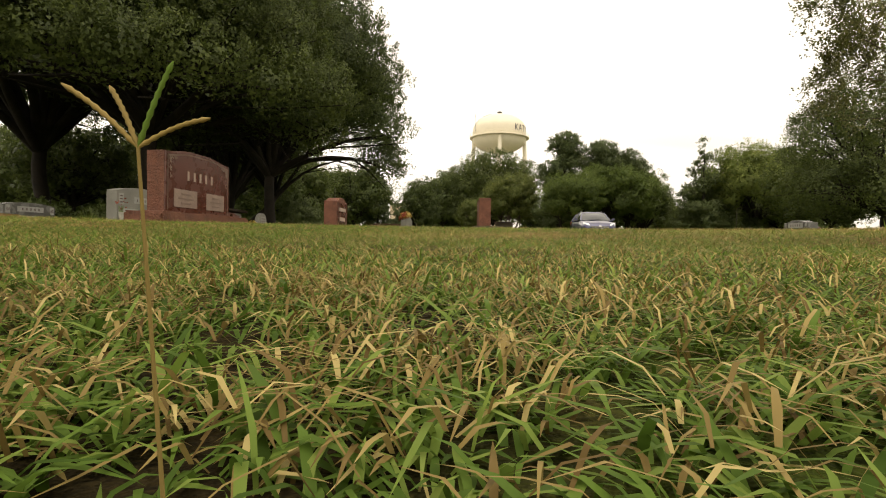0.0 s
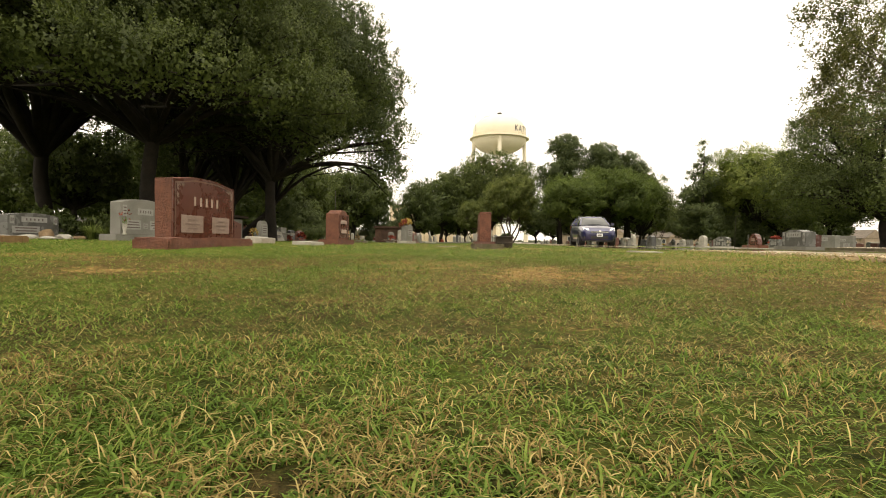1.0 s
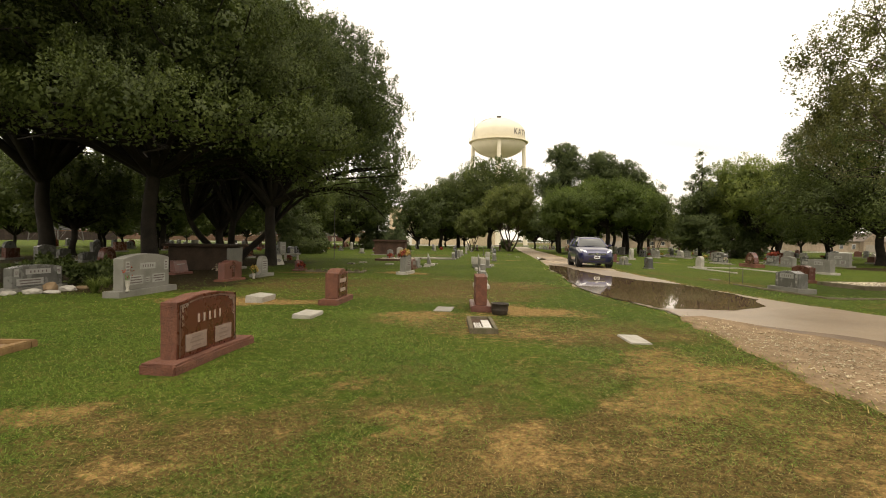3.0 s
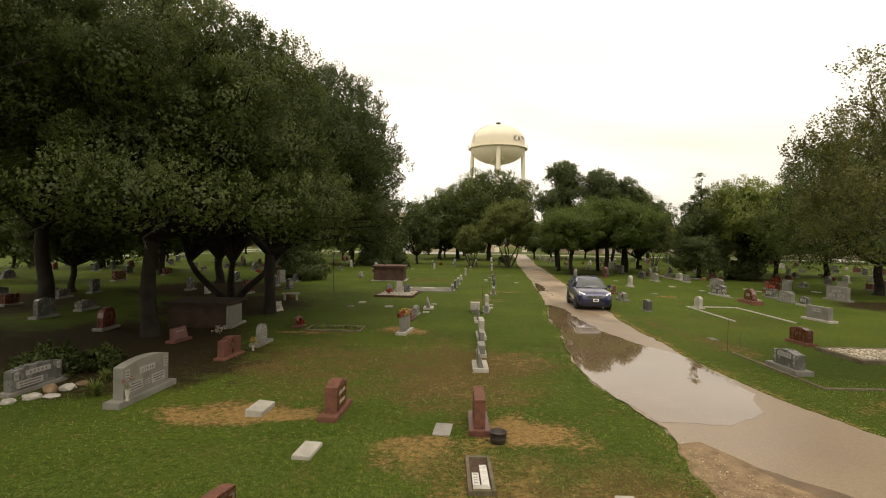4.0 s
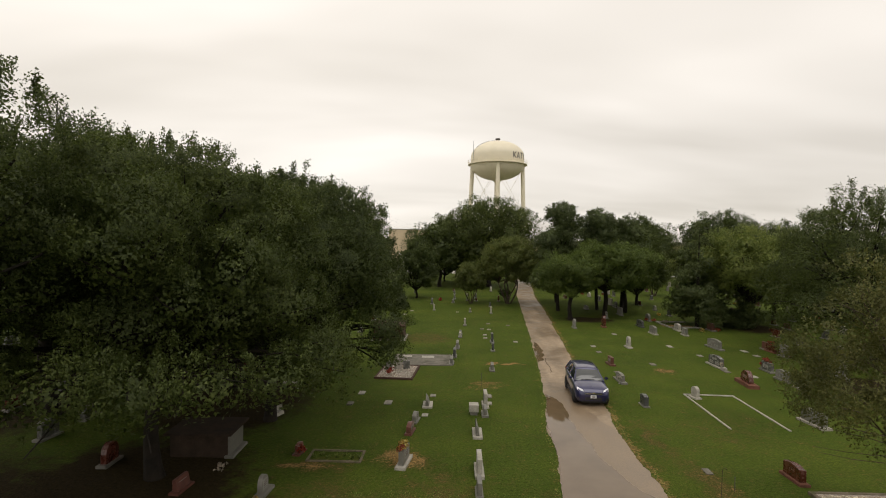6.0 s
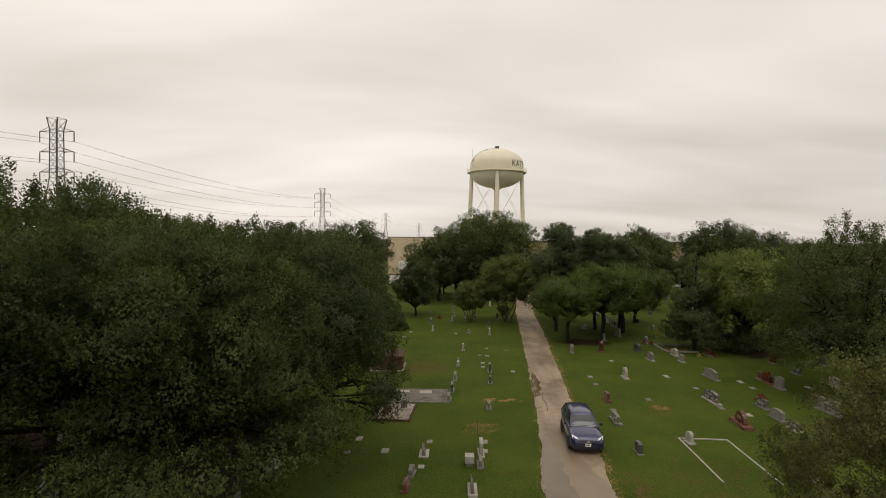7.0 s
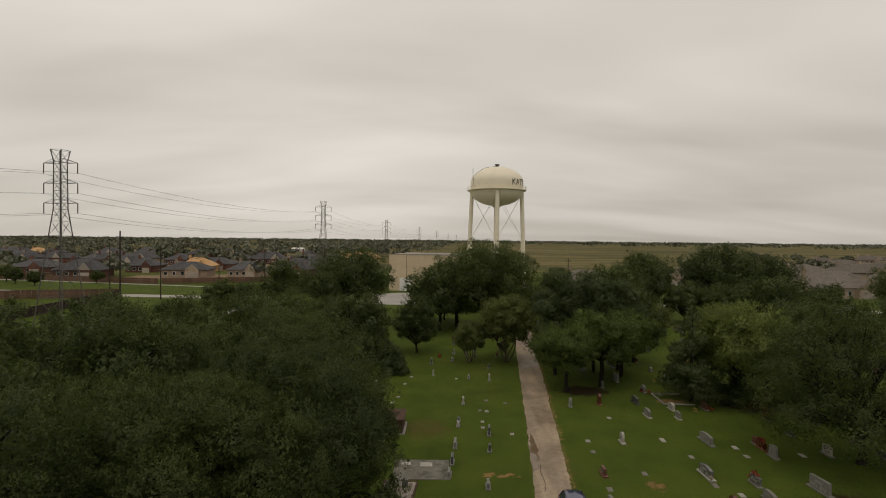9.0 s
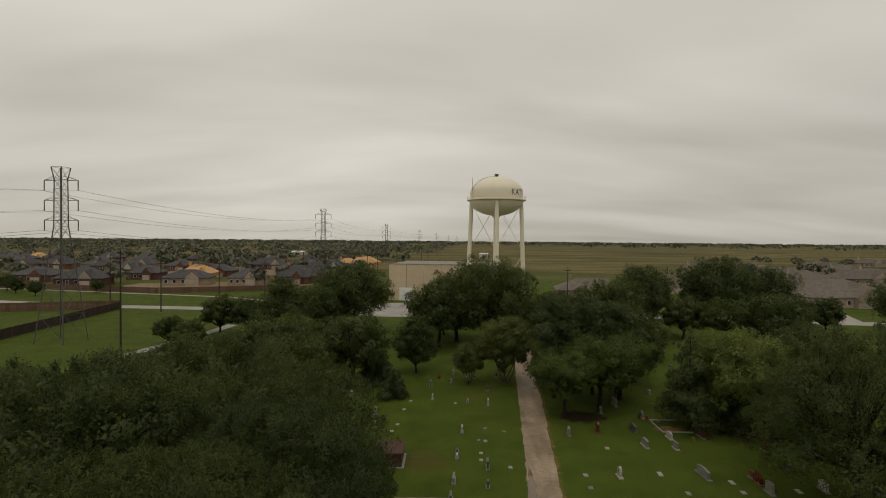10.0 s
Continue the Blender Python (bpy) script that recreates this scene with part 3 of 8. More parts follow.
def build_ground():
    xs, ys = axis_steps(-14, 26, 0.33, 4800), axis_steps(-3, 62, 0.33, 4800)
    nx, ny = len(xs), len(ys)
    verts = [(x, y, ground_z(x, y) + (0.012 * noise.noise(Vector((x * 0.8, y * 0.8, 0))) if abs(x) < 60 and abs(y) < 100 else 0.0)) for y in ys for x in xs]
    i = np.arange(nx * ny).reshape(ny, nx)
    quads = np.stack([i[:-1, :-1], i[:-1, 1:], i[1:, 1:], i[1:, :-1]], -1).reshape(-1, 4)
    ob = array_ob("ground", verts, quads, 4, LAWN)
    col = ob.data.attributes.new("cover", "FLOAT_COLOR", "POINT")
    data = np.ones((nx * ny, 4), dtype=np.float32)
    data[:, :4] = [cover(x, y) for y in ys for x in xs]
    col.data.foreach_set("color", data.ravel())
    tagged(ob, "mown cemetery lawn with dry and bare patches", "ground", kind="structure")


build_ground()


def strip(name, rows, z, mat, label, category, across=8):
    """A flat strip: rows of (left point, right point)."""
    verts, quads = [], []
    for (ax, ay), (bx, by) in rows:
        for k in range(across + 1):
            u = k / across
            x, y = ax + (bx - ax) * u, ay + (by - ay) * u
            verts.append((x, y, ground_z(x, y) + z - 0.03 * (k in (0, across))))
    n = across + 1
    for r in range(len(rows) - 1):
        for k in range(across):
            a = r * n + k
            quads.append((a, a + 1, a + n + 1, a + n))
    return tagged(mesh_ob(name, verts, quads, mat, None, True), label, category, kind="structure")


strip("road", [((road_side(y, 0), y), (road_side(y, 1), y)) for y in np.arange(-14, 137.2, 0.12)], 0.018, ROAD,
      "worn pale cemetery road, wet, with ragged edges", "road", 10)
STREET_LINE = [(-420, 185), (-240, 168), (-137, 150), (-100, 143), (-67, 141), (-25, 141), (15, 140), (60, 134), (90, 129), (140, 124), (420, 110)]
strip("road_2", [((x, y - 3), (x, y + 3)) for x, y in STREET_LINE], 0.03, STREET, "pale concrete cross street beyond the trees", "road", 4)
strip("road_3", [((96, 131), (102, 131)), ((104, 150), (110, 150)), ((108, 170), (114, 170)), ((118, 200), (124, 200)), ((150, 260), (156, 260))], 0.04, STREET,
      "pale side street between the houses", "road", 3)
strip("pavement_1", [((-56.5, 78), (-53.3, 78)), ((-55.6, 85), (-52.4, 85)), ((-54.1, 95), (-50.9, 95)), ((-52.1, 107), (-48.9, 107)), ((-50.6, 136), (-47.4, 136))], 0.02, CONCRETE,
      "narrow pale concrete path across the grass", "path", 3)
strip("driveway", [((-27, 131), (-27, 150)), ((-20, 130), (-20, 158)), ((-14, 130), (-14, 160)), ((4, 132), (4, 158))], 0.04, STREET, "pale concrete driveway by the warehouse", "driveway", 4)


def wavy_sheet(name, outline, z, mat, label, category, amp=0.18, freq=1.3, seed=0, kind="structure", skirt=0.0):
    """A thin flat sheet whose outline wavers."""
    pts = []
    n = len(outline)
    for i in range(n):
        a, b = Vector(outline[i]), Vector(outline[(i + 1) % n])
        steps = max(2, min(120, int((b - a).length / 0.18)))
        for s in range(steps):
            p = a.lerp(b, s / steps)
            d = Vector((noise.noise(Vector((p.x * freq, p.y * freq, seed))), noise.noise(Vector((p.x * freq, p.y * freq, seed + 9)))))
            d += 0.4 * Vector((noise.noise(Vector((p.x * freq * 4, p.y * freq * 4, seed))), noise.noise(Vector((p.x * freq * 4, p.y * freq * 4, seed + 9)))))
            q = p + d * amp
            if mat in (WATER, WET_MUD):
                q.x = min(max(q.x, road_side(q.y, 0) + 0.14), road_side(q.y, 1) - 0.14)
            pts.append(q)
    bm = bmesh.new()
    f = bm.faces.new([bm.verts.new((p.x, p.y, z + ground_z(p.x, p.y))) for p in pts])
    if f.normal.z < 0:
        f.normal_flip()
    if skirt:
        bm.verts.ensure_lookup_table()
        top = list(f.verts)
        mid = sum((v.co for v in top), Vector()) / len(top)
        low = [bm.verts.new(v.co + (v.co - mid).normalized() * skirt * 2.5 - Vector((0, 0, skirt * 0.6))) for v in top]
        for i in range(len(top)):
            j = (i + 1) % len(top)
            bm.faces.new((top[j], top[i], low[i], low[j]))
    bmesh.ops.triangulate(bm, faces=[f])
    me = bpy.data.meshes.new(name)
    bm.to_mesh(me)
    bm.free()
    me.materials.append(mat)
    return tagged(new(name, me), label, category, kind=kind)


wavy_sheet("wet_patch", [(3.0, 0.6), (6.0, 0.4), (9.4, 0.6), (9.0, 5.0), (8.8, 9.6), (8.6, 13.2), (8.0, 17.0), (7.9, 20.8), (7.2, 23.5), (6.8, 27.0), (6.0, 29.4), (4.6, 28.6), (4.0, 25.0), (3.6, 21.0), (3.0, 17.0),
                         (3.0, 13.0)], 0.0205, WET_MUD, "film of wet pale silt round the puddle", "wet patch", 0.25, 0.7, 11)
wavy_sheet("mud_rut", [(4.6, 8.5), (5.1, 8.05), (5.6, 7.55), (6.0, 6.8), (6.1, 5.6), (5.75, 5.7), (5.4, 6.75), (5.1, 7.5), (4.75, 8.1)], 0.0262, WET_SOIL, "dark wet mud rut beside the gravel", "mud", 0.1, 2.2, 15)
wavy_sheet("puddle", [(4.05, 10.3), (5.3, 10.3), (6.4, 11.1), (7.0, 12.4), (7.1, 14.5), (7.05, 16.6), (6.1, 18.7), (5.75, 21.0), (5.6, 23.5), (5.75, 27.3), (5.2, 28.8), (4.7, 27.0), (4.3, 23.0),
                      (4.0, 19.5), (3.5, 17.0), (3.3, 14.5), (3.5, 12.0)], 0.0245, WATER, "shallow muddy puddle lying across the road", "puddle", 0.22, 0.9, 3)
wavy_sheet("puddle", [(5.85, 36.4), (6.45, 36.8), (6.75, 39.0), (7.0, 42.0), (6.9, 43.8), (6.4, 42.0)], 0.0245, WATER, "narrow muddy puddle along the road edge", "puddle", 0.2, 1.2, 5)


# ---------------------------------------------------------------- trees
def leaf_cloud(rng, lobes, tufts, per, spread, leaf, upright=0.35, inner=0.12, low=-0.75, core=0, tri=False, clump=9, twig=None, sprigs=None):
    """Leaves in tufts over the lobes of a crown: verts (4 a leaf), faces and the way that each vertex faces."""
    C = np.array([l[0] for l in lobes], dtype=float)
    R = np.array([l[1] for l in lobes], dtype=float)          # radii (rx, ry, rz)
    area = (R[:, 0] * R[:, 2]) ** 1.0
    # clumps over the lobes, then tufts over the clumps
    clumps = max(40, tufts // clump)
    twig = twig or spread * 0.8
    sprigs = (0.26 if leaf < 0.14 else 0.03) if sprigs is None else sprigs
    which = rng.choice(len(lobes), size=int(clumps * 1.8), p=area / area.sum())
    d = rng.normal(size=(len(which), 3))
    d[:, 2] = np.where(d[:, 2] < low, -d[:, 2], d[:, 2])
    d /= np.linalg.norm(d, axis=1)[:, None]
    rad = (0.98 if clump < 12 else 0.9) - np.abs(rng.normal(0, 0.13, len(which)))
    p = C[which] + d * R[which] * rad[:, None]
    q = ((p[:, None, :] - C[None]) / R[None]) ** 2
    depth = q.sum(2)
    depth[np.arange(len(p)), which] = 9
    inside = (depth < 0.6).any(1)
    keep = ~inside | (rng.random(len(p)) < inner)
    p, d = p[keep][:clumps], d[keep][:clumps]
    size_c = spread * (0.55 + 0.75 * rng.random(len(p)))
    k = rng.integers(0, len(p), tufts)
    e = rng.normal(size=(tufts, 3)) + d[k] * 0.9 + np.array([0, 0, 0.35])
    e /= np.linalg.norm(e, axis=1)[:, None]
    e0 = e
    out = (0.45 + 0.6 * rng.random(tufts))[:, None]
    # some clumps stand up as narrow sprigs
    sprig = (rng.random(len(p)) < sprigs) & (d[:, 2] > -0.1)
    spike = sprig[k]
    grow = np.array([0, 0, 1.0]) + d * 0.35 + rng.normal(0, 0.16, d.shape)
    tall = min(spread, 0.5) * (0.5 + 0.9 * rng.random(len(p)))
    p, c0 = p[k] + e * size_c[k][:, None] * out * np.array([1.15, 1.15, 0.85]), p[k]
    axis = e * 0.8 + np.array([0, 0, upright]) + rng.normal(0, 0.3, (tufts, 3))
    axis[spike] = grow[k][spike] + rng.normal(0, 0.2, (spike.sum(), 3))
    axis /= np.linalg.norm(axis, axis=1)[:, None]
    u = rng.random((tufts, 1))
    stand = c0 + grow[k] * u * tall[k][:, None] + rng.normal(0, 1, (tufts, 3)) * (0.2 * spread * (1.15 - u))
    p[spike] = stand[spike]
    n = tufts
    along = rng.random((n, per, 1)) * twig
    pos = p[:, None, :] + axis[:, None, :] * along + rng.normal(0, twig * 0.15, (n, per, 3))
    pos = pos.reshape(-1, 3)
    ax = np.repeat(axis, per, 0) + rng.normal(0, 0.75, (n * per, 3))
    ax /= np.linalg.norm(ax, axis=1)[:, None]
    side = np.cross(ax, rng.normal(size=(n * per, 3)))
    side /= np.linalg.norm(side, axis=1)[:, None] + 1e-9
    size = leaf * (0.65 + 0.7 * rng.random((n * per, 1)))
    a = pos
    wide = 0.36 if tri else 0.27
    far_end = 0.85 if tri else 0.5
    b = pos + ax * size * far_end + side * size * wide
    c = pos + ax * size
    e = pos + ax * size * far_end - side * size * wide
    facing = np.repeat(d[k] * 0.9 + e0 * 0.6 + np.array([0, 0, 0.42]) * np.clip(d[k][:, 2:3] + 0.35, 0, 1) + rng.normal(0, 0.14, (n, 3)), per, 0) + rng.normal(0, 0.13, (n * per, 3))
    verts = np.stack([a, b, c, e], 1).reshape(-1, 3)
    if core:
        # larger leaves deep inside the lobes
        k = rng.choice(len(lobes), size=core, p=area / area.sum())
        dd = rng.normal(size=(core, 3))
        dd /= np.linalg.norm(dd, axis=1)[:, None]
        p = C[k] + dd * R[k] * (0.34 + 0.5 * rng.random((core, 1)))
        s1 = rng.normal(size=(core, 3))
        s1 /= np.linalg.norm(s1, axis=1)[:, None]
        s2 = np.cross(s1, dd)
        s2 /= np.linalg.norm(s2, axis=1)[:, None] + 1e-9
        z = leaf * (1.35 if leaf < 0.12 else 2.0)
        verts = np.concatenate([verts, np.stack([p - s1 * z, p + s2 * z * 0.6, p + s1 * z, p - s2 * z * 0.6], 1).reshape(-1, 3)])
        facing = np.concatenate([facing, dd + np.array([0, 0, 0.5]) * np.clip(dd[:, 2:3] + 0.2, 0, 1)])
    if tri:
        verts = verts.reshape(-1, 4, 3)[:, [0, 1, 3]].reshape(-1, 3)
    m = 3 if tri else 4
    quads = np.arange(len(verts)).reshape(-1, m)
    # every leaf turns its upper side outwards
    facing /= np.linalg.norm(facing, axis=1)[:, None] + 1e-9
    f = verts.reshape(-1, m, 3)
    normal = np.cross(f[:, 1] - f[:, 0], f[:, 2] - f[:, 0])
    wrong = (normal * facing).sum(1) < 0
    quads[wrong] = quads[wrong][:, ::-1]
    return verts, quads, np.repeat(facing, m, 0)


def leaves_ob(name, cloud, mat, parent=None):
    v, q, facing = cloud
    ob = array_ob(name, v, q, q.shape[1], mat, parent)
    ob.data.polygons.foreach_set("use_smooth", [True] * len(ob.data.polygons))
    ob.data.normals_split_custom_set_from_vertices(facing)
    return ob


def crown_lobes(rng, height, radius, bottom, count, flat=0.8, taper=0.0, lobe=0.26):
    """Lobes spread through a broad crown of that height."""
    lobes = []
    mid, half = (height + bottom) / 2, (height - bottom) / 2
    for k in range(count):
        a = k * 2.399963 + rng.normal(0, 0.25)
        u = (k + 0.5) / count
        z = -0.8 + 1.75 * u
        ring = math.sqrt(max(0.02, 1 - z * z)) * (0.66 + 0.22 * rng.random()) * (1 - taper * max(0, z + 0.2))
        r = radius * lobe * (1 + 0.55 * rng.random()) * (1 - 0.25 * max(0, z))
        lobes.append(((ring * radius * math.cos(a), ring * radius * math.sin(a), mid + z * half * 0.78), (r, r, min(r * flat, half * 0.6))))
    lobes.append(((0, 0, mid), (radius * 0.6, radius * 0.6, half * 0.66)))
    # fit the lobes into the crown's own height and reach
    reach = max(math.hypot(c[0], c[1]) + r[0] for c, r in lobes)
    hi, lo = max(c[2] + r[2] for c, r in lobes), min(c[2] - r[2] for c, r in lobes)
    k, kz = radius * 1.04 / reach, (height - bottom) / (hi - lo)
    return [((c[0] * k, c[1] * k, bottom + (c[2] - lo) * kz), (r[0] * k, r[1] * k, r[2] * kz)) for c, r in lobes]


def bent(rng, a, b, steps, sway, rise=0.0):
    a, b = Vector(a), Vector(b)
    pts = []
    off = Vector((rng.normal(0, sway), rng.normal(0, sway), rise))
    off2 = Vector((rng.normal(0, sway), rng.normal(0, sway), 0))
    for s in range(steps + 1):
        t = s / steps
        pts.append(a.lerp(b, t) + off * math.sin(math.pi * t) + off2 * math.sin(2 * math.pi * t) * 0.5)
    return pts


def limbs_for(rng, lobes, fork, girth, twigs=3, sides=7, stems=None):
    """Limbs from the fork into every lobe, each with side branches."""
    out = []
    for c, r in lobes:
        c = Vector(c)
        pts = bent(rng, fork, c, 6, 0.35, 0.12 * (c - Vector(fork)).length)
        g = girth * (0.45 + 0.3 * rng.random())
        tubes = [(pts, [g * (1 - 0.8 * i / 6) for i in range(7)])]
        for k in range(twigs):
            s = pts[2 + k % 4]
            e = c + Vector(rng.normal(0, 1, 3)).normalized() * r[0] * 0.85
            tubes.append((bent(rng, s, e, 4, 0.2), [g * 0.32 * (1 - 0.18 * i) for i in range(5)]))
        out.append(tubes)
    return out


def tree(name, x, y, seed, height, radius, bottom, mat, label, fork=2.0, girth=0.3, count=14, tufts=6000, per=10, spread=0.4, leaf=0.13, stems=1, bark=None,
         lobes=None, lean=(0, 0), flat=0.8, yaw=0.0, group="", upright=0.35, inner=0.12, tri=False, taper=0.0, extra=(), clump=24, twig=None, lobe=0.26, sprigs=None, under=-0.75):
    rng = np.random.default_rng(seed)
    ob = thing(name, pose(x, y, ground_z(x, y), 0, 0, yaw), label, "tree", group)
    lobes = lobes or crown_lobes(rng, height, radius, bottom, count, flat, taper, lobe) + list(extra)
    bark = bark or BARK
    top = Vector((lean[0], lean[1], fork))
    if stems == 1:
        pts = bent(rng, (0, 0, -0.25), top, 6, 0.12)
        trunk = [(pts, [girth * k for k in (1.5, 1.15, 1.0, 0.93, 0.9, 0.88, 0.85)])]
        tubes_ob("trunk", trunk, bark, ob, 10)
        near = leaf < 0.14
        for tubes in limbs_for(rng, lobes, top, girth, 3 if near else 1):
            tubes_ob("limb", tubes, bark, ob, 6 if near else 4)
    else:
        for k in range(stems):
            a = 2 * math.pi * k / stems + 0.4
            base = Vector((0.18 * math.cos(a), 0.18 * math.sin(a), -0.2))
            head = Vector((radius * 0.33 * math.cos(a), radius * 0.33 * math.sin(a), fork * 1.25))
            pts = bent(rng, base, head, 6, 0.15)
            tubes_ob("trunk", [(pts, [girth * (0.75 - 0.05 * i) for i in range(7)])], bark, ob, 8)
            for tubes in limbs_for(rng, lobes[k::stems], head, girth * 0.7, 1):
                tubes_ob("limb", tubes, bark, ob, 4)
    cloud = leaf_cloud(rng, lobes, tufts, per, spread, leaf, upright, inner, under, core=int(tufts * 2.4) if inner < 0.3 else 0, tri=tri, clump=clump, twig=twig, sprigs=sprigs)
    leaves_ob("crown", cloud, mat, ob)
    return ob


# the big live oaks beside the graves
tree("live_oak", -10.3, 17.9, 11, 11.4, 6.1, 3.8, OAK, "large dark live oak shading a row of graves", 3.3, 0.26, 48, 23000, 13, 0.5, 0.072, upright=0.75, tri=True, taper=0.15, lobe=0.23, clump=16, twig=0.26, under=-0.2,
     extra=[((2.2, -5.0, 4.2), (1.6, 1.2, 1.0)), ((5.0, -2.6, 4.1), (1.3, 1.4, 1.0)), ((-1.6, -5.2, 4.3), (1.7, 1.2, 1.0)), ((0.5, -5.2, 4.4), (1.8, 1.3, 1.0)), ((-3.2, -4.6, 4.5), (1.8, 1.4, 1.1)), ((3.6, -4.0, 4.3), (1.6, 1.4, 1.0)), ((-5.4, -2.4, 4.6), (1.6, 1.6, 1.1)), ((5.9, -0.3, 4.3), (1.3, 1.5, 1.0)), ((5.2, 0.8, 3.4), (1.3, 1.5, 0.8)), ((4.6, -0.5, 5.9), (1.5, 1.6, 1.2)), ((-3.2, 0.2, 10.0), (1.8, 1.9, 1.0)), ((1.6, 0.0, 10.2), (1.7, 1.8, 0.9)), ((-0.8, -0.6, 10.5), (1.8, 1.8, 0.9)), ((-4.6, -1.0, 9.2), (2.1, 2.1, 1.5)), ((-5.0, 1.2, 7.4), (1.9, 2.0, 1.6))])
tree("live_oak", -8.4, 23.8, 12, 11.2, 6.1, 3.4, OAK, "broad dark live oak with low hanging branches", 2.7, 0.25, 46, 20000, 13, 0.5, 0.075, upright=0.75, tri=True, taper=0.1, lobe=0.23, clump=16, twig=0.26, under=-0.2,
     extra=[((2.4, -5.0, 4.0), (1.7, 1.3, 1.0)), ((-1.5, -5.2, 4.1), (1.8, 1.3, 1.0)), ((4.0, -0.4, 8.3), (1.5, 1.7, 1.2)), ((4.9, -0.4, 6.4), (1.3, 1.6, 1.3)), ((5.3, -0.8, 4.4), (1.2, 1.5, 1.2)), ((5.2, 0.4, 3.1), (1.2, 1.4, 0.9)), ((2.8, 0.2, 9.5), (1.7, 1.7, 1.0)), ((0.2, 0.4, 10.2), (1.6, 1.7, 0.9))])
tree("live_oak", -12.3, 28.9, 17, 11.6, 6.6, 3.4, OAK, "dark live oak with several spreading stems", 1.7, 0.3, 40, 14000, 12, 0.55, 0.09, stems=4, upright=0.7, tri=True, lobe=0.23, clump=16, twig=0.32,
     extra=[((6.4, 2.0, 9.0), (1.9, 2.0, 1.6)), ((7.4, 2.0, 6.8), (1.5, 1.8, 1.5)), ((4.6, 2.2, 9.9), (2.0, 2.0, 1.3)), ((7.6, 1.6, 4.6), (1.3, 1.6, 1.4)), ((2.2, 2.2, 10.6), (1.9, 2.0, 1.0))])
tree("live_oak", -14.8, 10.4, 13, 14.4, 6.4, 4.2, OAK, "tall dark live oak with a leaning limb", 2.2, 0.34, 40, 10500, 15, 0.5, 0.07, lean=(1.2, 0.6), upright=0.75, tri=True, lobe=0.22, clump=16, twig=0.28, under=-0.2)
tree("live_oak", -17.5, 38.5, 14, 11.8, 7.2, 2.4, OAK, "dark live oak at the back of the shaded graves", 1.8, 0.3, 34, 5000, 11, 0.8, 0.13, upright=0.7, tri=True, lobe=0.22)
tree("live_oak", -18.8, 23.6, 15, 13.2, 7.4, 5.0, OAK, "dark live oak deep in the shade", 3.6, 0.32, 34, 7000, 11, 0.7, 0.12, upright=0.7, tri=True, lobe=0.24)
# the loose pale-leaved tree beside the road
R_LOBES = [((-2.9, -0.4, 5.0), (1.4, 1.6, 1.0)), ((-3.2, 0.2, 3.9), (1.2, 1.5, 0.7)), ((-1.6, -1.0, 5.9), (1.7, 1.6, 1.1)), ((-1.4, 1.4, 4.2), (2.1, 2.0, 1.3)), ((0.6, -0.4, 6.2), (2.1, 2.1, 1.2)),
           ((1.4, 1.6, 5.0), (2.3, 2.2, 1.6)), ((2.6, -0.6, 5.6), (2.2, 2.2, 1.7)), ((0.2, 0.2, 4.2), (2.0, 2.0, 1.3)), ((-3.9, 0.0, 5.9), (0.8, 0.9, 0.4)), ((3.6, 1.0, 4.0), (1.8, 1.8, 1.2)), ((0.9, 1.2, 6.8), (1.6, 1.6, 0.8)),
           ((-2.2, 0.4, 6.6), (0.9, 1.0, 0.5)), ((-3.8, -0.5, 4.6), (0.8, 0.9, 0.5)), ((-0.8, 0.2, 7.0), (0.9, 1.0, 0.5)), ((-3.4, 0.1, 7.0), (0.45, 0.5, 0.35)), ((-2.8, 0.3, 7.6), (0.35, 0.4, 0.3)), ((-1.8, 0.0, 7.5), (0.5, 0.5, 0.3))]
tree("roadside_tree", 13.0, 13.2, 21, 9.8, 5.0, 2.6, OLIVE, "loose olive-green roadside tree with thin pale twigs", 1.9, 0.075, 12, 9500, 11, 0.34, 0.068, bark=PALE_BARK, lobes=R_LOBES, inner=0.6, upright=0.6, tri=True, clump=20, twig=0.3, sprigs=0.4)
tree("live_oak", 31.0, 39.0, 22, 12.6, 7.4, 0.9, OAK, "dark rounded live oak beside a tall grey gravestone", 2.2, 0.3, 36, 9000, 11, 0.65, 0.11, upright=0.6, tri=True, lobe=0.24,
     extra=[((-5.6, -1.5, 3.6), (2.0, 2.2, 2.0)), ((-3.6, -4.6, 3.4), (2.3, 2.3, 2.0)), ((0.2, -5.8, 3.2), (2.4, 2.2, 2.0)), ((3.8, -4.4, 3.4), (2.3, 2.3, 2.0)), ((-5.4, 2.6, 4.0), (2.0, 2.0, 2.0))])


# trees of the middle distance: a few crowns, each grown once and set out again
def grown(name, seed, height, radius, bottom, mat, label, group, **kw):
    return tree(name, 0, -400, seed, height, radius, bottom, mat, label, group=group, tri=True, **kw)


def set_out(src, spots):
    """Moves the tree to the first spot and copies it to the others: x, y, size, turn."""
    for i, (x, y, s, a) in enumerate(spots):
        m = Matrix.Translation((x, y, ground_z(x, y))) @ Matrix.Rotation(radians(a), 4, "Z") @ Matrix.Diagonal((s, s, s, 1))
        if i == 0:
            first = m
        else:
            c = copy_thing(src, Matrix.Identity(4))
            c.matrix_basis = m
    src.matrix_basis = first


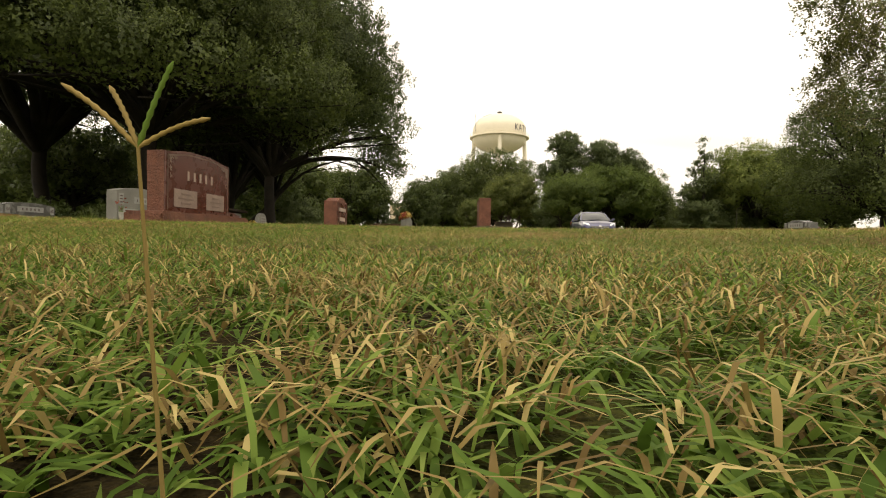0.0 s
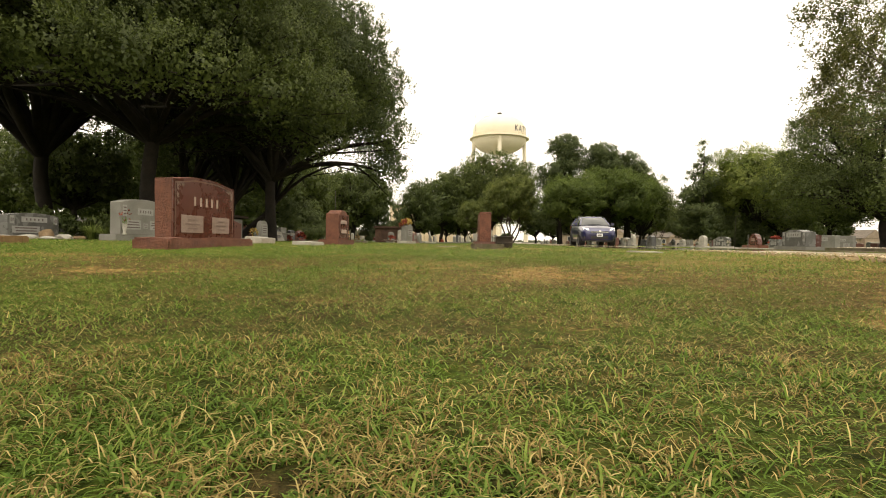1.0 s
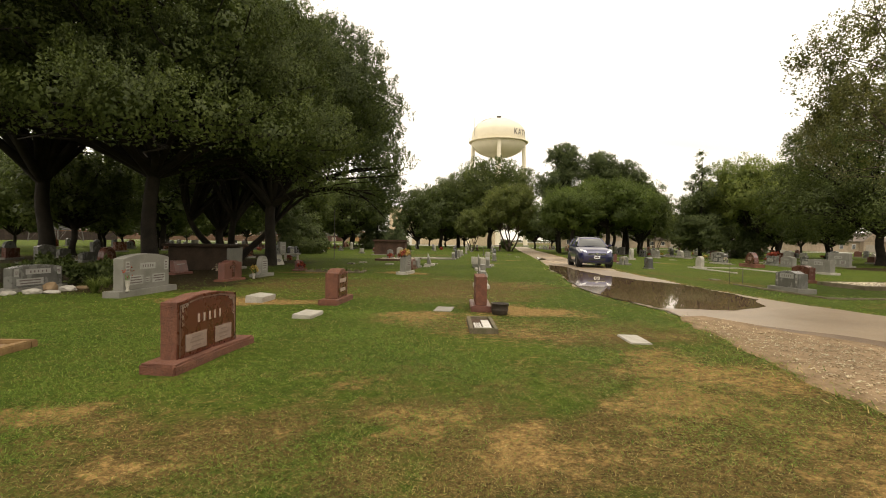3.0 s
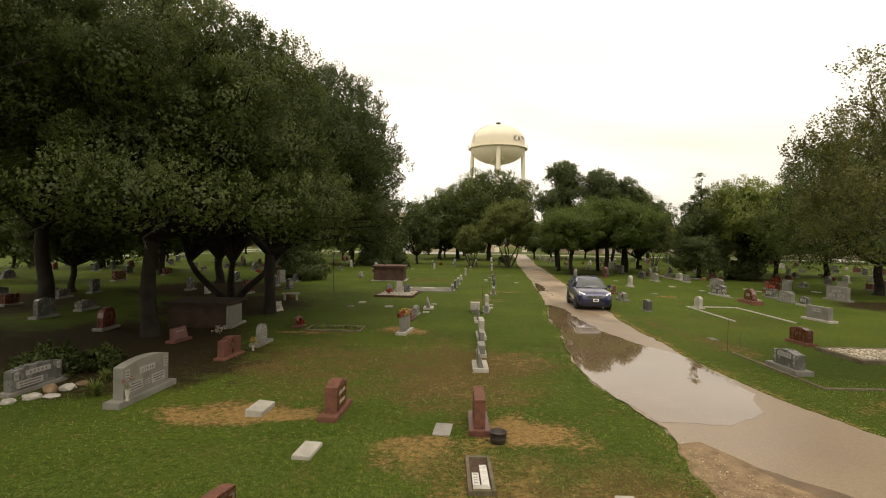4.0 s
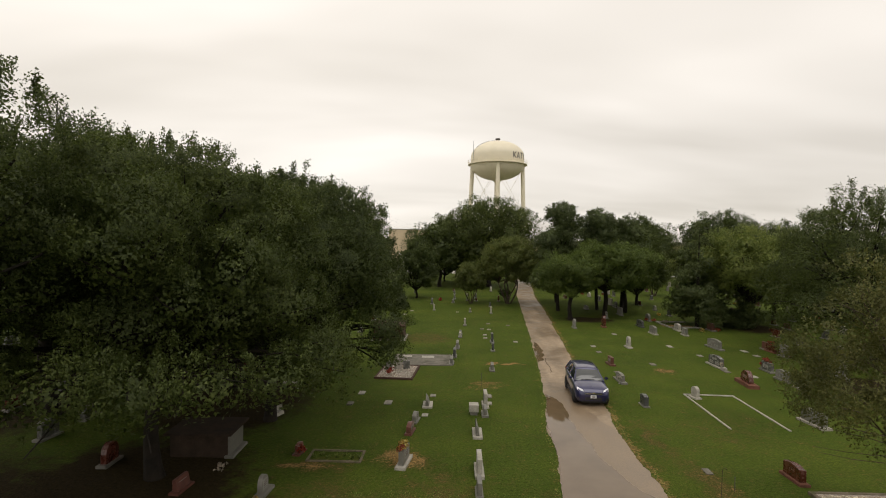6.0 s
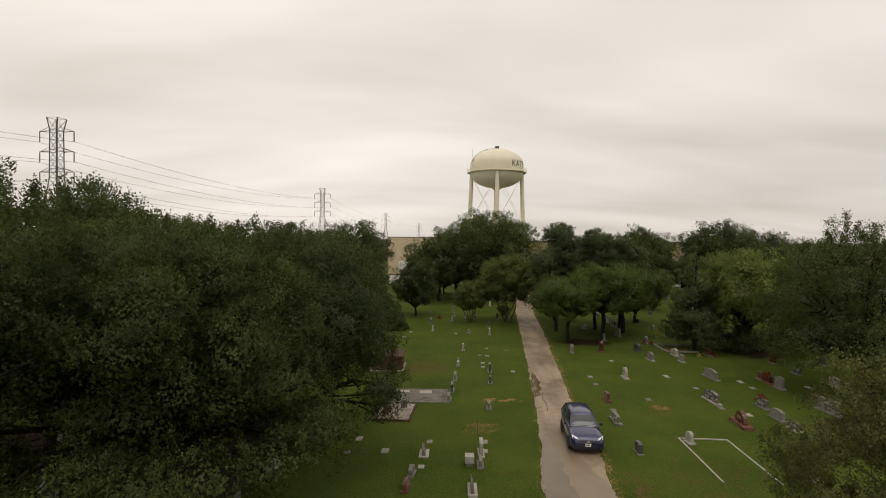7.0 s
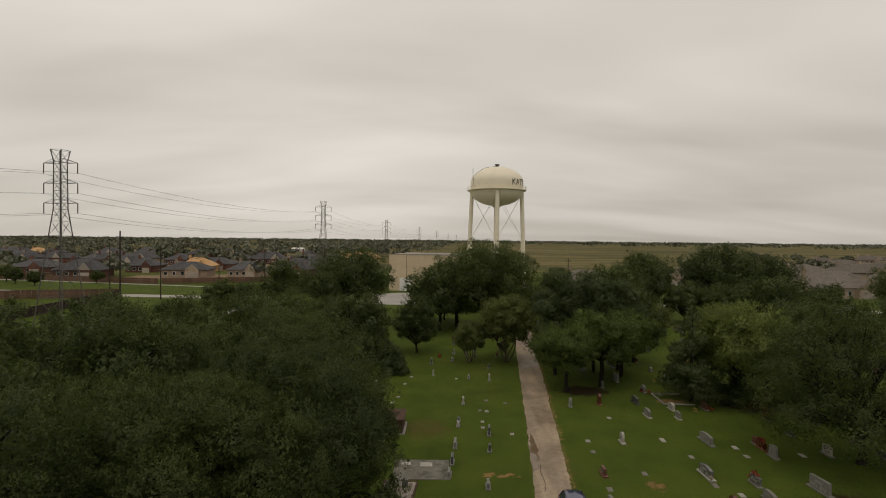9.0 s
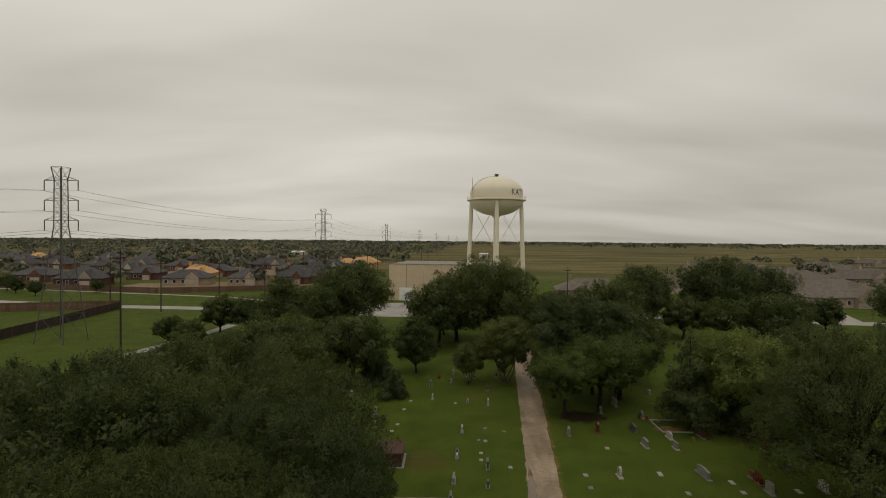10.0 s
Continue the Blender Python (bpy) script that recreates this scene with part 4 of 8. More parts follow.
far_oak = grown("oak", 31, 15.5, 9.5, 2.3, OAK, "large rounded dark oak in the cemetery", "oaks of the cemetery", fork=3.2, girth=0.42, count=44, tufts=2900, per=9, spread=1.1, leaf=0.22, upright=0.5, lobe=0.24, clump=14)
set_out(far_oak, [(-21.5, 107, 0.93, 150), (62, 124, 1.02, 30), (75, 128, 0.9, 290), (47, 128, 0.85, 170), (95, 108, 0.85, 250)])
tall_oak = grown("oak", 37, 16.4, 9.8, 2.2, OAK, "tall rounded dark oak at the end of the road", "oaks of the cemetery", fork=2.8, girth=0.45, count=44, tufts=6000, per=9, spread=0.8, leaf=0.17, upright=0.5, lobe=0.24, clump=14)
set_out(tall_oak, [(6.4, 96, 1.0, 0)])
mid_oak = grown("oak", 32, 11.0, 6.4, 1.9, OAK, "mid-sized dark oak among the graves", "oaks of the cemetery", fork=2.6, girth=0.3, count=36, tufts=2300, per=7, spread=0.8, leaf=0.19, upright=0.5, lobe=0.24, clump=14)
set_out(mid_oak, [(-2.6, 94, 1.05, 80), (0.5, 99, 1.2, 310), (-26, 46, 0.85, 20), (-22, 62, 0.9, 200), (-38, 40, 0.8, 300), (-22.5, 30.5, 0.6, 70), (-29, 36, 0.66, 200), (30.5, 101, 1.1, 60), (42, 60, 0.9, 240), (54, 88, 1.0, 50),
                  (46, 47, 0.85, 330), (58, 62, 1.0, 15), (50, 33, 0.9, 120), (-36, 52, 0.62, 250), (-13.4, 68, 0.85, 120), (-27, 98, 0.95, 40), (-19.5, 69, 0.78, 190), (-17.5, 56, 0.8, 30)])
slim_oak = grown("oak", 38, 11.0, 4.7, 1.5, OAK, "upright dense dark oak among the graves", "oaks of the cemetery", fork=1.5, girth=0.22, count=34, tufts=2000, per=9, spread=0.7, leaf=0.16, upright=0.6, lobe=0.22, taper=0.35, clump=14)
set_out(slim_oak, [(-5.5, 75, 0.76, 0), (-29.5, 88, 1.13, 200), (39.4, 110.7, 1.26, 90), (24.8, 71.0, 0.95, 40), (-24, 76, 0.8, 300)])
low_oak = grown("oak", 36, 5.4, 3.2, 1.1, OAK, "small round dark oak beyond the big trees", "oaks of the cemetery", fork=1.0, girth=0.16, count=22, tufts=950, per=6, spread=0.5, leaf=0.17, upright=0.5, lobe=0.22, clump=14)
set_out(low_oak, [(-48, 104, 1.4, 45), (-42.5, 105, 1.3, 200), (-51.5, 91.4, 0.95, 15), (-43, 50, 1.04, 80), (-30, 52, 1.0, 260), (-39, 60, 0.96, 340), (-18, 84, 1.1, 130), (-30, 66, 1.2, 220),
                  (-37, 54, 1.1, 310), (-45, 86, 1.0, 30), (-2, 106, 1.2, 160), (16, 106, 1.3, 250), (46.5, 105, 1.5, 15), (53.5, 104, 1.45, 100), (75, 115, 1.3, 200), (81.5, 115, 1.35, 300), (38, 67, 0.9, 300),
                  (-35, 76, 0.9, 70), (-38, 68, 1.0, 20), (24, 108, 1.5, 120), (60, 100, 1.2, 80), (-6, 121, 1.2, 90), (2, 119, 1.3, 190), (22, 119, 1.3, 130), (29, 116, 1.3, 60), (-150, 172, 1.0, 20), (-160, 180, 1.1, 90), (-138, 166, 0.9, 200), (-126, 178, 0.8, 300), (-172, 174, 1.1, 150)])
green_tree = grown("leafy_tree", 33, 10.0, 5.8, 2.2, GREEN, "leafy green tree with an open crown", "leafy trees of the cemetery", fork=2.4, girth=0.3, count=34, tufts=3600, per=9, spread=0.7, leaf=0.15, inner=0.28, upright=0.5, lobe=0.24, clump=14)
set_out(green_tree, [(30.3, 54.0, 1.0, 0), (-22.5, 71.0, 0.84, 300), (36.0, 59.5, 0.8, 120)])
elm = grown("cedar_elm", 39, 8.3, 4.4, 2.8, ELM, "dense dark green elm beside the road", "elms by the road", fork=3.0, girth=0.26, count=34, tufts=2900, per=9, spread=0.65, leaf=0.14, upright=0.3, lobe=0.2, clump=14)
set_out(elm, [(16.9, 58.6, 1.0, 0), (12.7, 56.6, 0.86, 130), (20.6, 63.5, 0.95, 220)])
crape = grown("crape_myrtle", 34, 8.8, 4.2, 2.5, CRAPE, "rounded green crape myrtle with many stems", "crape myrtles by the road", fork=2.2, girth=0.16, count=30, tufts=3000, per=9, spread=0.55, leaf=0.13, stems=5, bark=PALE_BARK, lobe=0.2, clump=14)
set_out(crape, [(7.3, 70.4, 1.0, 0), (2.2, 69.6, 0.61, 100), (32, 84, 0.75, 220)])


def pine_tree(x, y, seed, height, label, clumps, group):
    """A loblolly pine: bare trunk, separate clumps of needles at the top."""
    rng = np.random.default_rng(seed)
    ob = thing("pine_tree", pose(x, y, 0), label, "tree", group)
    pts = bent(rng, (0, 0, -0.2), (rng.normal(0, 0.3), rng.normal(0, 0.3), height * 0.95), 8, 0.12)
    tubes_ob("trunk", [(pts, [0.24 * (1 - 0.09 * i) for i in range(9)])], BARK, ob, 8)
    lobes = []
    for cx, cy, cz, r in clumps:
        lobes.append(((cx, cy, cz), (r, r, r * 0.62)))
        k = min(7, max(2, int(cz / height * 8) - 1))
        tubes_ob("limb", [(bent(rng, pts[k], (cx, cy, cz), 4, 0.15), [0.09, 0.075, 0.06, 0.045, 0.03])], BARK, ob, 5)
    cloud = leaf_cloud(rng, lobes, 240 * len(clumps), 9, 0.45, 0.14, 0.5, 0.5, core=140 * len(clumps), tri=True, clump=13, sprigs=0.0)
    leaves_ob("crown", cloud, CEDAR, ob)
    return ob


def pine_clumps(seed, n, low, high, reach):
    r = np.random.default_rng(seed)
    out = []
    for k in range(n):
        z = low + (high - low) * (k + 0.5) / n
        a = r.random() * 6.283
        d = reach * (0.35 + 0.65 * r.random()) * (1 - 0.5 * max(0, (z - low) / (high - low) - 0.5))
        out.append((d * math.cos(a), d * math.sin(a), z + r.normal(0, 0.3), 0.95 + 0.75 * r.random()))
    out.append((0, 0, high, 1.5))
    return out


pine_tree(12.7, 63.7, 41, 12.9, "tall pine with separate dark clumps of needles", pine_clumps(1, 17, 3.2, 12.0, 2.4), "pines by the road")
pine_tree(17.9, 65.5, 43, 12.2, "tall pine with an open crown", pine_clumps(3, 16, 3.0, 11.4, 2.6), "pines by the road")
pine_tree(21.2, 66.5, 44, 11.6, "tall pine with an open crown", pine_clumps(4, 16, 3.0, 10.8, 2.4), "pines by the road")
pine_tree(14.2, 72.5, 47, 10.2, "bushy pine beside the road", pine_clumps(7, 16, 2.2, 9.4, 2.4), "pines by the road")


def conifer(x, y, seed, height, radius, label, mat=None, start=1.2, dense=1.0, name="conifer"):
    """A cone of tiers that hang from one straight trunk."""
    rng = np.random.default_rng(seed)
    ob = thing(name, pose(x, y, 0), label, "tree")
    tubes_ob("trunk", [([(0, 0, -0.2), (0, 0, height * 0.5), (0.05, 0, height * 0.97)], [radius * 0.07, radius * 0.045, 0.02])], BARK, ob, 8)
    lobes = []
    tiers = max(5, int(height * 1.3))
    for k in range(tiers):
        u = k / (tiers - 1)
        z = start + (height - start) * u
        r = radius * (1 - u) ** 0.85 + 0.08
        for j in range(max(1, int(7 * (1 - u)))):
            a = rng.random() * 6.283
            lobes.append(((r * 0.62 * math.cos(a), r * 0.62 * math.sin(a), z), (r * 0.48 + 0.1, r * 0.48 + 0.1, height / tiers * 0.75)))
    cloud = leaf_cloud(rng, lobes, int(4200 * dense), 9, 0.34, 0.12, 0.25, 0.25, core=int(2600 * dense), tri=True, clump=13, sprigs=0.0)
    leaves_ob("crown", cloud, mat or CEDAR, ob)
    return ob


conifer(24.9, 53.8, 51, 10.0, 3.0, "conical grey-green conifer among graves")
conifer(-7.3, 62.6, 52, 3.4, 1.3, "small dark cypress on the lawn", None, 0.25, 0.45, "cypress")
conifer(-13.0, 43.2, 53, 4.6, 2.0, "small rounded dark cedar under the oaks", None, 0.6, 0.7, "cedar")
conifer(29.4, 53.6, 54, 3.2, 1.5, "small dark yew beside a leafy tree", None, 0.4, 0.4, "yew")
conifer(-10.4, 69.0, 55, 6.2, 2.2, "dark cypress behind the brick tomb", None, 0.3, 0.7, "cypress")


# far woods along the horizon
def far_woods():
    rng = np.random.default_rng(71)
    lobes = []
    for k in range(1500):
        a = radians(-62 + 124 * rng.random())
        d = 1300 + 2500 * rng.random() ** 0.5
        r = 7 + 9 * rng.random()
        lobes.append(((d * math.sin(a), d * math.cos(a), 3.5), (r * 2.6, r, 3.5 + 6.0 * rng.random())))
    for k in range(160):
        x, d = -420 + 380 * rng.random(), 210 + 420 * rng.random()
        r = 3 + 3 * rng.random()
        lobes.append(((x, d, 2.8), (r, r, 3.2 + 2.0 * rng.random())))
    for k in range(330):
        x, d = -1250 + 1220 * rng.random(), 620 + 700 * rng.random()
        r = 6 + 7 * rng.random()
        lobes.append(((x, d, 3.0), (r * 2.0, r, 3.0 + 3.0 * rng.random())))
    for k in range(110):
        x, d = 210 + 330 * rng.random(), 190 + 320 * rng.random()
        r = 2.5 + 2.5 * rng.random()
        lobes.append(((x, d, 2.4), (r, r, 2.6 + 1.6 * rng.random())))
    v, q = [], []
    n = 0
    for c, r in lobes:
        m = 34 if c[1] > 700 else 60
        dd = rng.normal(size=(m, 3))
        dd[:, 2] = np.abs(dd[:, 2])
        dd /= np.linalg.norm(dd, axis=1)[:, None]
        p = np.array(c) + dd * np.array(r) * (0.8 + 0.3 * rng.random((m, 1)))
        ax = rng.normal(size=(m, 3))
        ax /= np.linalg.norm(ax, axis=1)[:, None]
        sd = np.cross(ax, rng.normal(size=(m, 3)))
        sd /= np.linalg.norm(sd, axis=1)[:, None]
        s = max(0.9, r[2] * 0.36) * (1.6 if c[1] > 700 else 1.0)
        v.append(np.stack([p - ax * s, p + sd * s * 0.7, p + ax * s, p - sd * s * 0.7], 1).reshape(-1, 3))
    v = np.concatenate(v)
    q = np.arange(len(v)).reshape(-1, 4)
    tagged(array_ob("far_woods", v, q, 4, HAZED_WOOD), "distant woods and hedges along the flat horizon", "woods", kind="stuff")


far_woods()


# ---------------------------------------------------------------- grass
def grass_stuff():
    rng = np.random.default_rng(91)
    zones = [(0.10, 0.8, 60, 36000, 0.019, 0.0042), (0.8, 1.5, 56, 20000, 0.02, 0.0038), (1.5, 3.0, 54, 13000, 0.021, 0.0042), (3.0, 5.2, 52, 9500, 0.018, 0.0055), (5.2, 9.0, 50, 4200, 0.022, 0.0075), (9.0, 17.0, 48, 420, 0.03, 0.014)]
    fresh, straw = ([], []), ([], [])     # close blades, and simpler ones farther off
    for r0, r1, half, dens, h, w in zones:
        n = int(dens * radians(180 if r1 < 3.5 else half) * (r1 * r1 - r0 * r0))
        r = np.sqrt(r0 * r0 + (r1 * r1 - r0 * r0) * rng.random(n))
        a = radians(180 if r1 < 3.5 else half) * (2 * rng.random(n) - 1)
        if r1 < 3.5:
            # thinner where the lawn lies behind the start
            keep = (np.abs(a) < radians(half)) | (rng.random(n) < 0.16)
            r, a, n = r[keep], a[keep], int(keep.sum())
        x, y = 0.05 + r * np.sin(a), 0.5 + r * np.cos(a)
        for i in range(n):
            X, Y = float(x[i]), float(y[i])
            if r1 > 3 and (road_side(Y, 0) - 0.05 < X < road_side(Y, 1) + 0.05 or on_stone(X, Y)):
                continue
            dry, bare, _, litter_shade = cover(X, Y)
            if litter_shade > 0.3 and r1 > 5 and rng.random() < litter_shade:
                continue
            if rng.random() < bare * (0.3 if r1 < 6 else 0.75):
                continue
            lump = noise.noise(Vector((X * 9, Y * 9, 5))) + 0.6 * noise.noise(Vector((X * 2, Y * 2, 1)))
            if r1 < 3 and noise.noise(Vector((X * 14, Y * 14, 11))) + 0.4 * lump < (-0.16 if r1 < 1 else -0.42) and rng.random() < 0.85:
                continue
            dead = rng.random() < (0.36 if r1 < 1 else 0.27 if r1 < 3.5 else 0.14) + (0.1 if r1 < 1 else 0.3) * dry + (0.45 if r1 < 1 else 0.32) * lump
            (straw if dead else fresh)[r1 > 2].append((X, Y, h * (0.6 + 0.9 * rng.random()) * (1.0 if dead else 1.0 + 0.4 * lump), w * (0.4 + 0.75 * rng.random()) * (0.62 if dead else 1.0), dead))
    # tufts that overhang the edges of the road
    for k in range(9000):
        Y = 1.5 + 44.0 * float(rng.random()) ** 1.6
        side = int(rng.integers(0, 2))
        X = road_side(Y, side) + (0.05 - 0.11 * float(rng.random())) * (1 if side == 0 else -1) + float(rng.normal(0, 0.05))
        if noise.noise(Vector((X * 1.3, Y * 1.3, 4))) > -0.25:
            dead = rng.random() < 0.35
            (straw if dead else fresh)[1].append((X, Y, 0.035 + 0.03 * float(rng.random()), 0.012, dead))
    for k in range(2600):
        Y = 1.5 + 8.0 * float(rng.random())
        X = road_side(Y, 0) + float(rng.normal(0.0, 0.16))
        dead = rng.random() < 0.4
        (straw if dead else fresh)[1].append((X, Y, 0.04 + 0.03 * float(rng.random()), 0.011, dead))
    # a few broad weed blades close to the camera's start
    for k in range(60):
        X, Y = float(rng.normal(0.05, 0.35)), 0.78 + 0.75 * float(rng.random())
        fresh[0].append((X, Y, 0.035 + 0.02 * float(rng.random()), 0.004 + 0.0015 * float(rng.random()), False))
    for name, rows, mat, label in (("grass", fresh, BLADE, "short fresh green lawn blades"), ("dry_grass", straw, STRAW, "dry straw-coloured lawn clippings and blades")):
        A = np.array(rows[0] + rows[1], dtype=float)
        n, near = len(A), len(rows[0])
        dead = A[:, 4] > 0.5
        turn = rng.random(n) * 6.2832
        tilt = np.where(dead, 1.2 + 0.5 * rng.random(n), 0.95 + 0.75 * rng.random(n))
        gz = np.array([ground_z(a, b) for a, b in A[:, :2]])
        lift = np.where(dead, 0.001 + 0.02 * rng.random(n) ** 1.5, 0.0)
        base = np.stack([A[:, 0], A[:, 1], gz - 0.002 + lift], 1)
        out = np.stack([np.cos(turn), np.sin(turn), np.zeros(n)], 1)
        side = np.stack([-np.sin(turn), np.cos(turn), np.zeros(n)], 1)
        up = np.array([0, 0, 1.0])
        L = A[:, 2:3] * (1.1 + 1.5 * rng.random((n, 1)) ** 2.5)
        W = A[:, 3:4]
        P, at = [base], base
        for k, f in ((0.36, 0.55), (0.34, 1.0), (0.34, 1.4)):
            ang = np.minimum(tilt * f, 1.75) + rng.normal(0, 0.12, n)
            at = at + L * k * (np.cos(ang)[:, None] * up + np.sin(ang)[:, None] * out)
            at[:, 2] = np.maximum(at[:, 2], gz + 0.001)
            P.append(at)
        v = np.stack([P[0] - side * W * 0.35, P[0] + side * W * 0.35, P[1] + side * W * 0.5, P[1] - side * W * 0.5, P[2] + side * W * 0.36, P[2] - side * W * 0.36, P[3]], 1).reshape(-1, 3)
        k = np.arange(n)[:, None] * 7
        v = v.reshape(-1, 7, 3)
        far = np.stack([P[0] - side * W * 0.5, P[0] + side * W * 0.5, P[3]], 1)[near:].reshape(-1, 3)
        v, k = v[:near].reshape(-1, 3), k[:near]
        tris = np.concatenate([k + [0, 1, 2], k + [0, 2, 3], k + [3, 2, 4], k + [3, 4, 5], k + [5, 4, 6], 7 * near + np.arange(len(far)).reshape(-1, 3)], 0)
        v = np.concatenate([v, far])
        tagged(array_ob(name, v, tris, 3, mat), label, "grass", kind="stuff")


STONE_SPOTS = []


def on_stone(x, y):
    return any(abs(x - a) < c and abs(y - b) < d for a, b, c, d in STONE_SPOTS)


# ---------------------------------------------------------------- gravestones
def tablet_bm(w, t, h, top, rise=0.1, lean=0.0):
    """An upright slab, front towards -y: top is flat, arch, serp, round or peak."""
    n = 16
    line = []
    for k in range(n + 1):
        u = -1 + 2 * k / n
        if top == "arch":
            z = h - rise + rise * math.sqrt(max(0, 1 - (u * 0.98) ** 2)) if abs(u) < 1 else h - rise
            z = h - rise * (u * u)
        elif top == "serp":
            z = h - rise * smooth01((abs(u) - 0.25) / 0.6)
        elif top == "round":
            z = h - w / 2 + w / 2 * math.sqrt(max(0, 1 - u * u))
        elif top == "peak":
            z = h - rise * abs(u)
        else:
            z = h
        line.append((u * w / 2, z))
    bm = bmesh.new()
    outline = [(-w / 2, 0.0)] + line + [(w / 2, 0.0)]
    front = [bm.verts.new((x, -t / 2 + lean * z, z)) for x, z in outline]
    back = [bm.verts.new((x, t / 2, z)) for x, z in outline]
    bm.faces.new(front)
    bm.faces.new(back[::-1])
    m = len(front)
    for i in range(m):
        j = (i + 1) % m
        bm.faces.new((front[j], front[i], back[i], back[j]))
    bmesh.ops.remove_doubles(bm, verts=bm.verts, dist=1e-4)
    geom = [e for e in bm.edges if e.calc_face_angle(0) > 0.7]
    bmesh.ops.bevel(bm, geom=geom, offset=min(0.008, t * 0.1), segments=1, affect="EDGES")
    return bm


def bars(parent, mat, x0, x1, z0, z1, rows, y, seed, hgt=0.5):
    """Lines of writing as short raised bars."""
    rng = random.Random(seed)
    step = (z1 - z0) / rows
    if rows == 1:
        # one word in capitals: five letter-sized bars
        w = (x1 - x0) / 8
        for k in range(5):
            part("inscription", box_bm(w * 0.36, 0.004, step * hgt, ((x0 + x1) / 2 + (k - 2) * w * 1.25, y, (z0 + z1) / 2 - step * hgt / 2)), mat, parent)
        return
    for r in range(rows):
        z = z0 + step * (r + 0.5)
        wide = (x1 - x0) * (0.5 + 0.4 * rng.random())
        part("inscription", box_bm(wide, 0.004, step * hgt * 0.8, ((x0 + x1) / 2, y, z - step * hgt * 0.4)), mat, parent)


def headstone(x, y, yaw, w, h, t, top, mat, label, base=None, base_mat=None, rise=0.1, panel=None, group="gravestones", name="gravestone", lean=0.0, seed=0, tip=0.0, panel_mat=None, letter=None):
    """base: (width, depth, height); panel: list of (x0, x1, z0, z1, rows) on the front."""
    ob = thing(name, pose(x, y, ground_z(x, y), 0, tip, yaw), label, "gravestone", group)
    bh = 0.0
    if base:
        bw, bd, bh = base
        part("base", box_bm(bw, bd, bh + 0.06, (0, 0, -0.06), 0.012, 2, 0.006 if base_mat in (RED_ROCK, PALE_STONE) else 0.0, 3 if base_mat in (RED_ROCK, PALE_STONE) else 0, seed), base_mat or mat, ob)
        ca, sa = abs(math.cos(radians(yaw))), abs(math.sin(radians(yaw)))
        STONE_SPOTS.append((x, y, (bw * ca + bd * sa) / 2, (bw * sa + bd * ca) / 2))
    else:
        bh = -0.05
        STONE_SPOTS.append((x, y, 0.2, 0.2))
    bm = tablet_bm(w, t, h - bh, top, rise, lean)
    bmesh.ops.translate(bm, verts=bm.verts, vec=(0, 0, bh))
    part("tablet", bm, mat, ob)
    for i, (x0, x1, z0, z1, rows) in enumerate(panel or ()):
        lo = bh + z0 * (h - bh)
        hi = bh + z1 * (h - bh)
        yy = -t / 2 + lean * (lo + hi) / 2 - 0.003
        p = part("panel", box_bm((x1 - x0) * w, 0.006, hi - lo, ((x0 + x1) / 2 * w, yy, lo)), panel_mat or GREY_PANEL, ob)
        bars(p, letter or LETTER_DARK, x0 * w, x1 * w, lo + 0.08 * (hi - lo), hi - 0.08 * (hi - lo), rows, yy - 0.004, seed + i)
    return ob


TWO = [(-0.38, -0.08, 0.12, 0.42, 3), (0.08, 0.38, 0.12, 0.42, 3), (-0.2, 0.2, 0.56, 0.74, 1)]
ONE = [(-0.3, 0.3, 0.3, 0.7, 3)]


